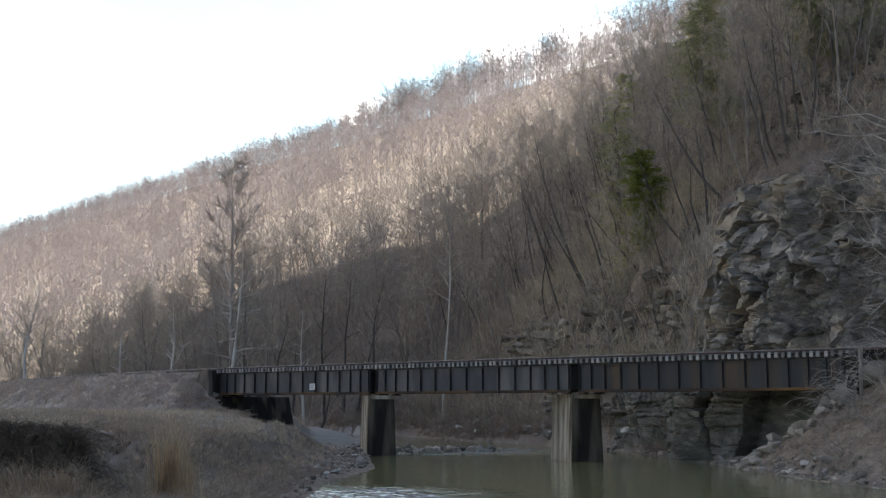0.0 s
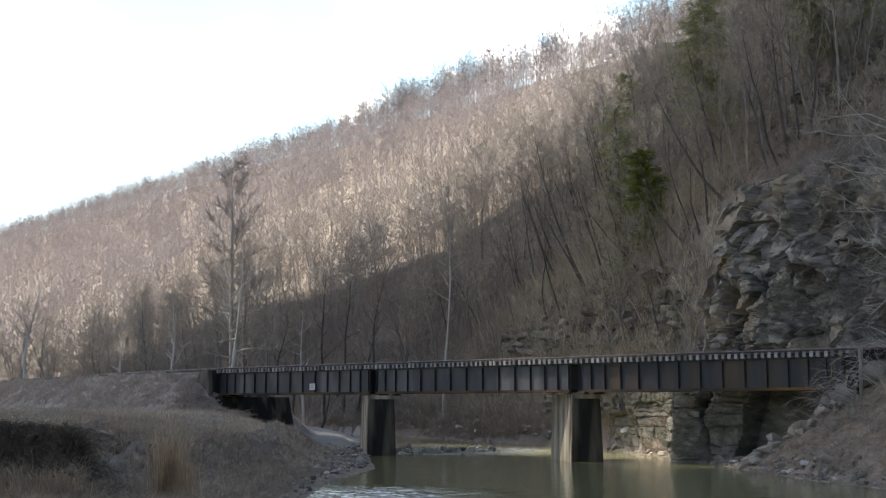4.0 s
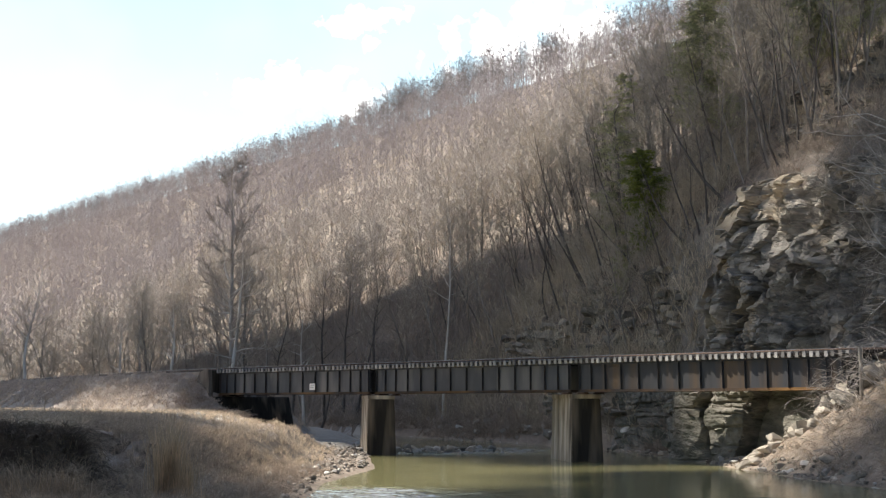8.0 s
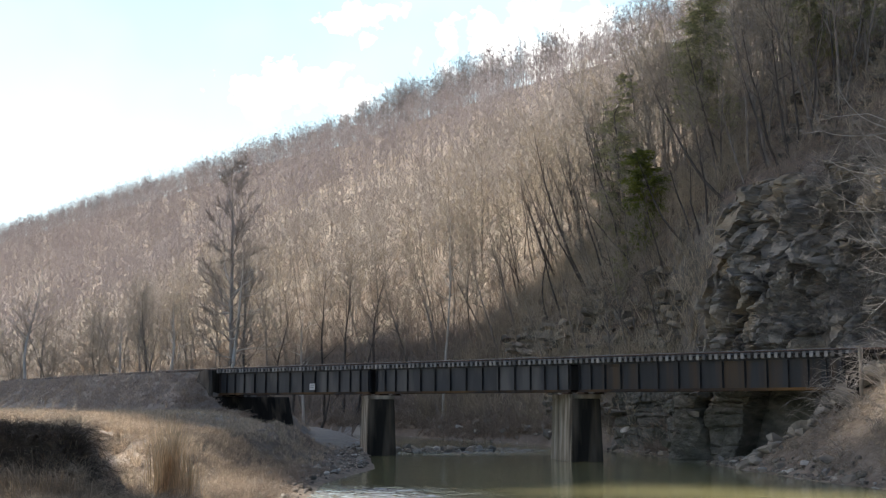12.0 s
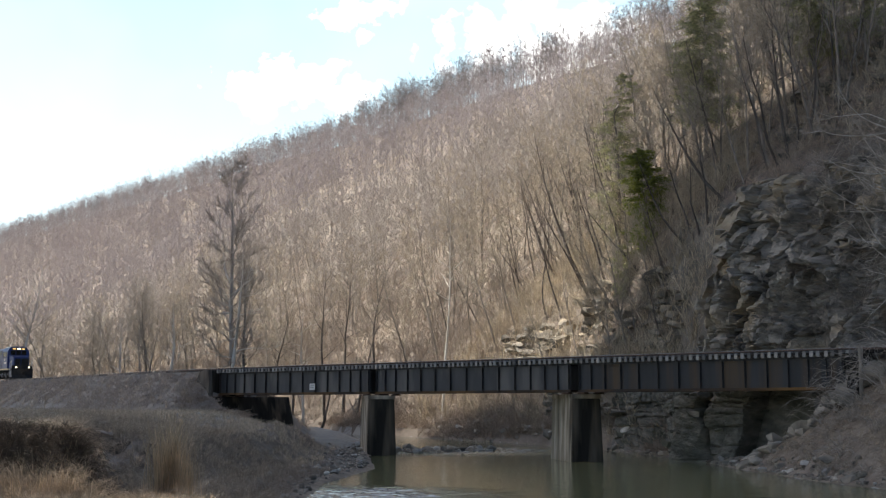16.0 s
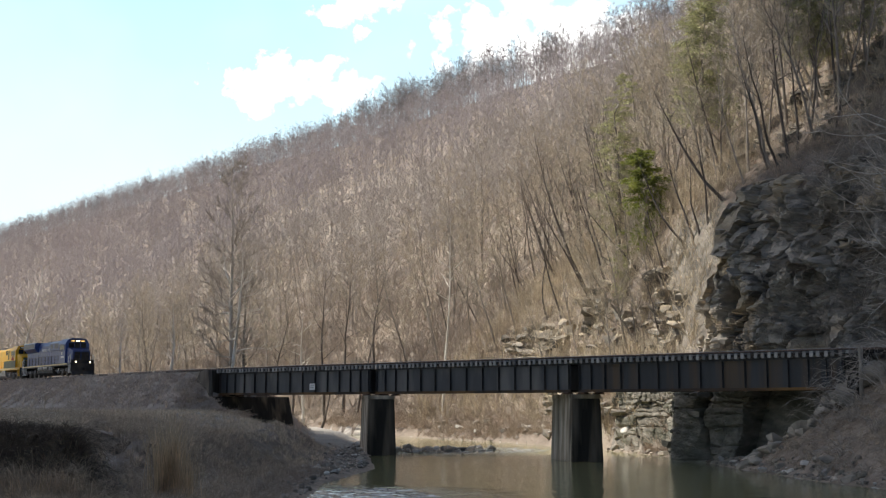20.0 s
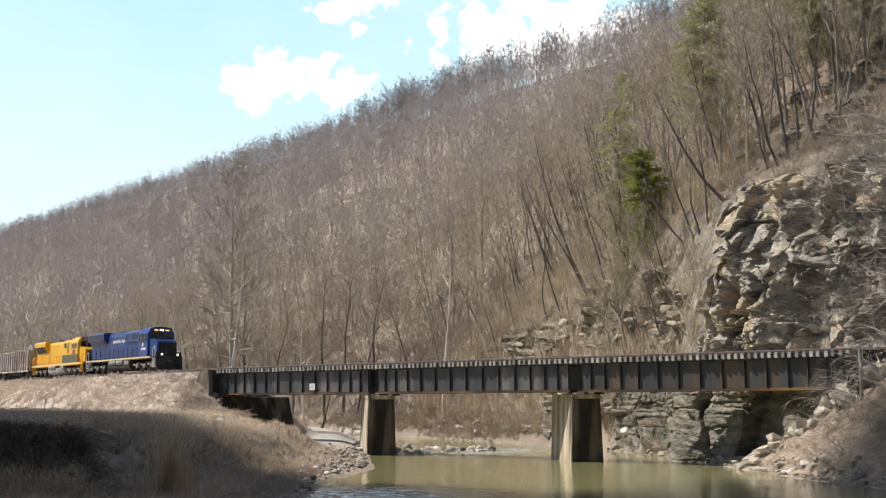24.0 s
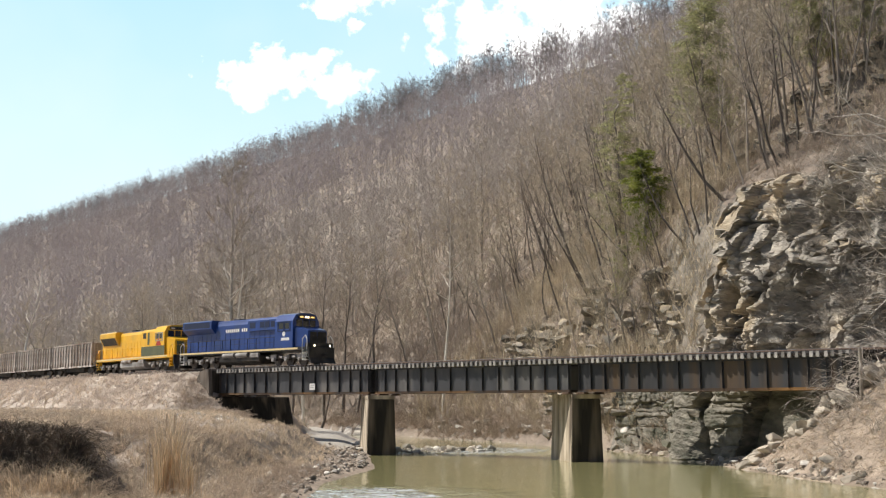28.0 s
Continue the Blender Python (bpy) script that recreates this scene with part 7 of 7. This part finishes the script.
    d = np.stack([np.interp(sv + 0.5, TRK_S, TRK[:, 0]) - cx, np.interp(sv + 0.5, TRK_S, TRK[:, 1]) - cy], -1)
    d = d / np.linalg.norm(d, axis=1)[:, None]
    x, y = cx - d[:, 1] * off, cy + d[:, 0] * off
    x2, y2 = cx + d[:, 1] * off, cy - d[:, 0] * off
    near_side = np.hypot(x, y) < np.hypot(x2, y2)
    x, y = np.where(near_side, x, x2), np.where(near_side, y, y2)
    keep = (np.abs(x) < 0.4 * y) & (wave(x, y, 90, 8) + g.normal(0, 0.5, 26000) > -0.45)
    x, y = x[keep], y[keep]
    join_copies("fill_grass", short, spread_places(g, x, y, 0.5, 1.2), M_FILLGRASS, g.randint(0, 5, len(x)), "short matted pinkish-brown grass on the railway fill", "grass")
    # dead weeds on the near bank
    weeds = [tuft(740 + k, 14, 0.9, 1.1, 0.009, 0.6) for k in range(5)]
    x, y = g.uniform(-24, 2, 3600), 28 + 44 * g.uniform(0, 1, 3600) ** 1.2
    dl = np.interp(y, LEFT_Y, LEFT_X) - x
    keep = (dl > 0.6) & (np.abs(x) < 0.42 * y) & ~((y > 29) & (y < 33.2) & (x < -7.8)) & (g.uniform(0, 1, 3600) < np.where((y > 50) & (x < -12), 1.0, 0.55))
    x, y = x[keep], y[keep]
    join_copies("dead_weeds", weeds, spread_places(g, x, y, 0.4, 1.2), M_WEED, g.randint(0, 5, len(x)), "brown dead weeds and brambles on the cut bank", "weeds")
    # ragged sod, roots and brambles hanging over the cut
    x = g.uniform(-13, -8.6, 420)
    cut = 33.05 + 0.35 * wave(x, x * 0, 5, 3)
    y = cut + 0.05 + g.normal(0, 0.18, 420)
    hang = [bush(880 + k, 8, 1.1, 0.9, 1.1, 5, 0.010, 0.012) for k in range(3)] + [tuft(884 + k, 16, 0.7, 1.2, 0.010, 0.9) for k in range(2)]
    join_copies("cut_roots", hang, spread_places(g, x, y, 0.5, 1.2), M_ROOT, g.randint(0, 5, 420), "roots, sod and brambles hanging over the cut bank", "roots")
    x = g.uniform(-13, -7.8, 130)
    y = 32.2 - np.abs(g.normal(0, 0.7, 130))
    join_copies("cut_brambles", [bush(890 + k, 9, 1.5, 0.8, 0.5, 6, 0.009, 0.012) for k in range(4)], spread_places(g, x, y, 0.4, 1.0), M_WEED, g.randint(0, 4, 130), "dead brambles at the foot of the cut bank", "brambles")
    x, y = g.uniform(-13, -6.5, 900), 33 - 5 * g.uniform(0, 1, 900)
    join_copies("cut_grass", [tuft(940 + k, 16, 0.8, 0.9, 0.010, 0.6) for k in range(4)], spread_places(g, x, y, 0.4, 1.2), M_GRASSBLADE, g.randint(0, 4, 900), "dry grass growing below the cut bank", "grass")
    # low brown brush and forbs between the cut and the shore
    x, y = g.uniform(-19, -1, 1500), 30 + 40 * g.uniform(0, 1, 1500)
    dl = np.interp(y, LEFT_Y, LEFT_X) - x
    keep = (dl > 0.5) & (np.abs(x) < 0.4 * y) & (wave(x, y, 91, 7) + g.normal(0, 0.35, 1500) > -0.1)
    x, y = x[keep], y[keep]
    forbs = [bush(900 + k, 14, 0.8, 0.9, 0.5, 9, 0.008, 0.022) for k in range(4)]
    join_copies("bank_forbs", forbs, spread_places(g, x, y, 0.4, 1.3), M_FORB, g.randint(0, 4, len(x)), "low brown forbs and brambles on the river bank", "weeds")
    x, y = g.uniform(-21, -3, 260), 34 + 24 * g.uniform(0, 1, 260)
    dl = np.interp(y, LEFT_Y, LEFT_X) - x
    x, y = x[dl > 1], y[dl > 1]
    join_copies("pale_stalks", [bush(910 + k, 4, 1.5, 0.6, 0.5, 3, 0.010, 0.014) for k in range(4)], spread_places(g, x, y, 0.4, 1.1, 0.3), M_STALK, g.randint(0, 4, len(x)), "pale bent dead stalks standing in the brush", "stalks")
    # fallen leaves
    leaf = [([Vector((-0.05, -0.035, 0.012)), Vector((0.05, -0.03, 0.03)), Vector((0.055, 0.04, 0.012)), Vector((-0.045, 0.035, 0.035))], [(0, 1, 2), (0, 2, 3)]) for k in range(1)]
    xl, yl = g.uniform(-24, 2, 60000), 27 + 75 * g.uniform(0, 1, 60000) ** 1.3
    dl = np.interp(yl, LEFT_Y, LEFT_X) - xl
    kl = ((xl > -0.24 * yl) | (yl > 34) | (g.uniform(0, 1, 60000) < 0.15)) & (dl > 0.2) & (np.abs(xl) < 0.42 * yl) & ~((np.abs(yl - 56) < 2.0) & (xl < -14))
    xr, yr = g.uniform(19, 33, 26000), g.uniform(54, 88, 26000)
    kr = (xr - np.interp(yr, RIGHT_Y, RIGHT_X) > 0.3) & (np.abs(xr) < 0.42 * yr)
    x, y = np.concatenate([xl[kl], xr[kr]]), np.concatenate([yl[kl], yr[kr]])
    join_copies("fallen_leaves", leaf, spread_places(g, x, y, 0.5, 1.25, 0.5), M_LEAF, np.zeros(len(x), int), "scattered pale fallen leaves on the banks", "leaves")
    # right bank and cliff brush
    vines = [bush(760 + k, 12, 2.6, 0.9, 0.55, 9, 0.018, 0.02) for k in range(4)]
    p, h = g.uniform(30, 62, 170), g.uniform(-14, 16, 170)
    q = np.interp(p, BASE_P, BASE_Q) + h
    x, y = U1[0] * p + U2[0] * q, U1[1] * p + U2[1] * q
    d2 = np.min((TRK[:, 0][:, None] - x) ** 2 + (TRK[:, 1][:, None] - y) ** 2, 0)
    keep = (x - np.interp(y, RIGHT_Y, RIGHT_X) > 1.2) & (d2 > 5) & (x < 0.42 * y) & ((x > 0.305 * y) | (h > 11))
    x, y = x[keep], y[keep]
    join_copies("bank_brush", vines, spread_places(g, x, y, 0.5, 1.15), M_VINE, g.randint(0, 4, len(x)), "tangled pale vines and brush over the rocks", "brush")
    # vines over the near half of the cliff
    pts = [(36.5 + 19.5 * g.uniform(0, 1) ** 1.1, g.uniform(8, 27)) for k in range(620)]
    q = np.array([q_cliff(p, min(z, 24)) for p, z in pts]) + 0.1
    p = np.array([a for a, b in pts])
    x, y = U1[0] * p + U2[0] * q, U1[1] * p + U2[1] * q
    places = spread_places(g, x, y, 0.5, 1.1)
    places[:, 2] = np.array([b for a, b in pts])
    join_copies("cliff_vines", vines, places, M_CLIFFVINE, g.randint(0, 4, len(x)), "grey vines and brush hanging over the cliff", "brush")
    # brambles, forbs and sticks on the right bank
    x, y = g.uniform(19, 33, 620), g.uniform(54, 86, 620)
    off = (x - PIER2.x) * NRM.x + (y - PIER2.y) * NRM.y
    keep = (x - np.interp(y, RIGHT_Y, RIGHT_X) > 0.3) & (x < 0.42 * y) & (off < -1.5)
    x, y = x[keep], y[keep]
    join_copies("right_bank_forbs", forbs, spread_places(g, x, y, 0.4, 1.3), M_STRAWFORB, g.randint(0, 4, len(x)), "pale dead forbs and brambles on the river bank", "weeds")
    # grass and litter tufts on the right bank
    x, y = g.uniform(20, 32, 1300), g.uniform(54, 84, 1300)
    keep = (x - np.interp(y, RIGHT_Y, RIGHT_X) > 0.5) & (x < 0.42 * y)
    x, y = x[keep], y[keep]
    join_copies("river_bank_weeds", tufts + weeds[:2], spread_places(g, x, y, 0.4, 0.9), M_GRASSBLADE, g.randint(0, 7, len(x)), "dead grass and weeds on the steep river bank", "weeds")


M_PALEBRUSH = mat("pale_brush", (0.64, 0.545, 0.405), (0.45, 0.375, 0.27), 0.4, 0.9, island=0.3)
M_ROOT = mat("dark_roots", (0.225, 0.174, 0.130), (0.101, 0.079, 0.058), 2.0, 0.9, island=0.45)
M_BRUSH = mat("bare_brush", (0.50, 0.415, 0.335), (0.33, 0.27, 0.215), 0.4, 0.9, island=0.3)
M_STRAWFORB = mat("pale_forbs", (0.618, 0.540, 0.451), (0.397, 0.333, 0.268), 1.2, 0.9, island=0.4, thin=0.3)
M_FORB = mat("dead_forbs", (0.580, 0.475, 0.381), (0.303, 0.237, 0.182), 1.2, 0.9, island=0.4, thin=0.3)
M_STALK = mat("bleached_stalks", (0.66, 0.58, 0.47), (0.46, 0.39, 0.30), 2.0, 0.85, island=0.3)
M_LEAF = mat("pale_fallen_leaves", (0.596, 0.506, 0.426), (0.420, 0.333, 0.262), 1.5, 0.9, island=0.35)
undergrowth()


def single_plants():
    def clump(name, x, y, seed, n, L, label, material, spread=0.35, w=0.012, droop=0.35, foot=0.12):
        V, F = tuft(seed, n, L, spread, w, droop, foot)
        ob = mesh_part(name, V, F, material)
        ob.location = (x, y, zat(x, y) - 0.03)
        tagged(ob, label, "grass clump")
    clump("reed_clump", -9.0, 39.5, 1, 300, 2.9, "tall straw-coloured reed clump on the near bank", M_REED, 0.16, 0.011, 0.12, 0.085)
    clump("reed_clump", -8.3, 39.0, 2, 180, 2.0, "straw-coloured reed clump beside the tall one", M_REED, 0.2, 0.008, 0.15, 0.09)
    clump("reed_clump", -10.6, 31.4, 3, 70, 1.5, "straw-coloured grass clump below the cut bank", M_REED, 0.6, 0.008)
    clump("reed_clump", -9.9, 31.5, 4, 50, 1.3, "thin straw-coloured grass clump below the cut bank", M_REED, 0.6, 0.008)
    clump("reed_clump", -11.2, 31.2, 5, 50, 1.3, "dry grass clump with bent blades", M_REED, 0.7, 0.008)
    clump("reed_clump", 6.3, 21.6, 6, 70, 1.35, "short dry reed clump near the water", M_REED, 0.45, 0.006)
    clump("reed_clump", 5.8, 21.3, 7, 40, 1.1, "small dry reed clump near the water", M_REED, 0.5, 0.006)
    # arching brush over the bridge's end
    for k, (x, y, s) in enumerate(((25.2, 71.6, 1.5), (26.0, 70.0, 1.3), (24.2, 72.4, 1.3), (26.6, 71.2, 1.6), (27.3, 68.5, 1.4), (25.6, 73.2, 1.5), (24.6, 70.6, 1.0), (28.5, 73.5, 1.7))):
        V, F = bush(800 + k, 16, 3.2, 1.0, 0.75, 16, 0.02, 0.016)
        ob = mesh_part("arching_shrub", V, F, M_VINE)
        ob.matrix_basis = Matrix.Translation((x, y, zat(x, y) + 0.0)) @ Matrix.Scale(s, 4)
        tagged(ob, "grey leafless shrub arching over the bridge end", "shrub", "bridge end shrubs")
    # tree on the river bank, its limbs reaching over the water
    t = make_tree("overhanging_tree", 870, "pale bare tree with long limbs reaching over the bank", bark=M_VINE, twig=M_VINE, H=21, r=0.2, spread=0.30, limbs=22, first=0.2, branches=7, twigs=7, tw=0.018, wob=0.05, steep=0.35)
    set_tree(t, 28.8, 68.0, 0.6)
    # bleached limbs of a tree that leans in over the vine-covered rocks
    g = random.Random(95)
    V, F = [], []
    base = Vector((30.6, 72.2, zat(30.6, 72.2) - 0.4))
    stem = bent(base, Vector((-0.12, 0.05, 1)), 15, g, 8, 0.06, 0.02)
    tube(V, F, stem, [0.22 - 0.024 * i for i in range(9)], 7)
    W, E = [], []
    for k in range(18):
        i = g.randrange(2, 8)
        P = stem[i].lerp(stem[i + 1], g.random())
        d = Vector((-1, g.uniform(-0.5, 0.3), g.uniform(-0.25, 0.35))).normalized()
        pts = [P]
        ln = g.uniform(3.5, 8.0)
        for j in range(7):
            d = (d + Vector((0, g.gauss(0, 0.15), g.gauss(0.05, 0.22)))).normalized()
            pts.append(pts[-1] + d * ln / 7)
        r = g.uniform(0.03, 0.065)
        tube(V, F, pts, [r * (1 - 0.12 * j) for j in range(8)], 5)
        for c in range(14):
            j = g.randrange(2, 7)
            R = pts[j].lerp(pts[j + 1], g.random())
            td = Vector((g.gauss(-0.5, .5), g.gauss(0, .5), g.gauss(0.1, .6))).normalized()
            tw = bent(R, td, g.uniform(0.7, 2.0), g, 3, 0.2, 0.05)
            tube(W, E, tw, [0.022, 0.016, 0.011, 0.005], 3)
            for e in range(4):
                blade(W, E, tw[1 + e % 2], (td + Vector((g.gauss(0, .7), g.gauss(0, .7), g.gauss(0, .7)))).normalized(), g.uniform(0.3, 0.9), 0.014, g)
    t = new("white_limbed_tree")
    tagged(t, "bleached sycamore with long white limbs reaching past the cliff", "tree")
    mesh_part("trunk", V, F, M_PALE, t, smooth=True)
    mesh_part("crown", W, E, M_VINE, t)
    # stakes
    for (x, y, h, name, lab) in ((25.1, 71.6, 3.1, "wooden_post", "weathered wooden post beside the bridge end"), (-27.5, 82.5, 1.35, "fence_stake", "thin dark fence stake on the grassy bank"),
                                 (-12.8, 57, 1.3, "weed_stalk", "tall dry weed stalk on the cut bank"), (-13.3, 57.5, 1.1, "weed_stalk", "tall dry weed stalk on the cut bank")):
        bm = fresh()
        r = 0.13 if name == "wooden_post" else 0.035
        rod(bm, (0, 0, -0.4), (0.03, 0, h), r, 7, r * 0.8)
        ob = part(name, bm, M_WEATHERED if name == "wooden_post" else M_WEED, None)
        ob.location = (x, y, zat(x, y))
        tagged(ob, lab, "post" if r > 0.1 else "stake")
    # small sapling trunks by the road under the bridge
    for k, (x, y, lean) in enumerate(((-16.5, 160, 0.45), (-24.5, 158, -0.1))):
        t = make_tree("dark_tree", 850 + k, "crooked dark tree beside the gravel road", bark=M_DARKBARK, twig=M_TWIG, group="roadside trees", H=8, r=0.2, spread=0.3, limbs=10, first=0.35, branches=5, twigs=6, tw=0.03, wob=0.12, lean=(lean, 0))
        set_tree(t, x, y)


M_WEATHERED = mat("weathered_wood", (0.36, 0.32, 0.27), (0.24, 0.21, 0.18), 3.0, 0.9, stretch=(1, 1, 0.2), bump=0.01)
single_plants()


# ---- what moves ----
# front of the train along the track, metres from the second pier, by seconds
FRONT = [(0.0, 212.0), (6.0, 172.4), (12.0, 132.8), (14.5, 116.3), (17.0, 99.9), (20.0, 80.4), (22.0, 67.0), (23.5, 56.9), (26.0, 40.8), (27.0, 34.3), (28.0, 27.8)]


def front_at(t):
    ts, ss = [a for a, b in FRONT], [b for a, b in FRONT]
    return float(np.interp(t, ts, ss))


def on_rails(s_mid, half):
    """Pose of a vehicle whose trucks stand half a wheelbase before and behind s_mid; x points ahead."""
    a, b = track(s_mid - half)[0], track(s_mid + half)[0]
    d = (a - b).normalized()
    c = (a + b) / 2
    return Matrix.Translation((c.x, c.y, Z_RAIL)) @ Matrix.Rotation(math.atan2(d.y, d.x), 4, 'Z')


def motions():
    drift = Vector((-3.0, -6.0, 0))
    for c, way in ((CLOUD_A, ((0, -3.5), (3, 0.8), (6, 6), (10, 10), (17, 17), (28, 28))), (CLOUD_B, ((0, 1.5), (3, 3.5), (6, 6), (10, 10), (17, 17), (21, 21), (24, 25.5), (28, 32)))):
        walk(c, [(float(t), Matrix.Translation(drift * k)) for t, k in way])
    for c, at in SKY_CLOUDS:
        rows = [(s, Matrix.Translation(at + Vector((-3.0, 0, 3.6)) * (s - 28))) for s in (0.0, 14.0, 28.0)]
        walk(c, rows)
    train = [(BLUE_LOCO, 10.4, 6.9), (YELLOW_LOCO, 32.4, 6.9)]
    for k, h in enumerate(HOPPERS):
        train.append((h, 52.3 + 16.0 * k, 5.9))
    times = [0.5 * k for k in range(57)]
    for ob, back, half in train:
        walk(ob, [(t, on_rails(front_at(t) + back, half)) for t in times])
    # wheels roll with the ground that the train covers
    step = [k / 15 for k in range(421)]
    for w, r in WHEELS:
        loc = w.location.copy()
        rows = [(t, Matrix.Translation(loc) @ Matrix.Rotation((FRONT[0][1] - front_at(t)) / r, 4, 'Y')) for t in step]
        walk(w, rows)


motions()
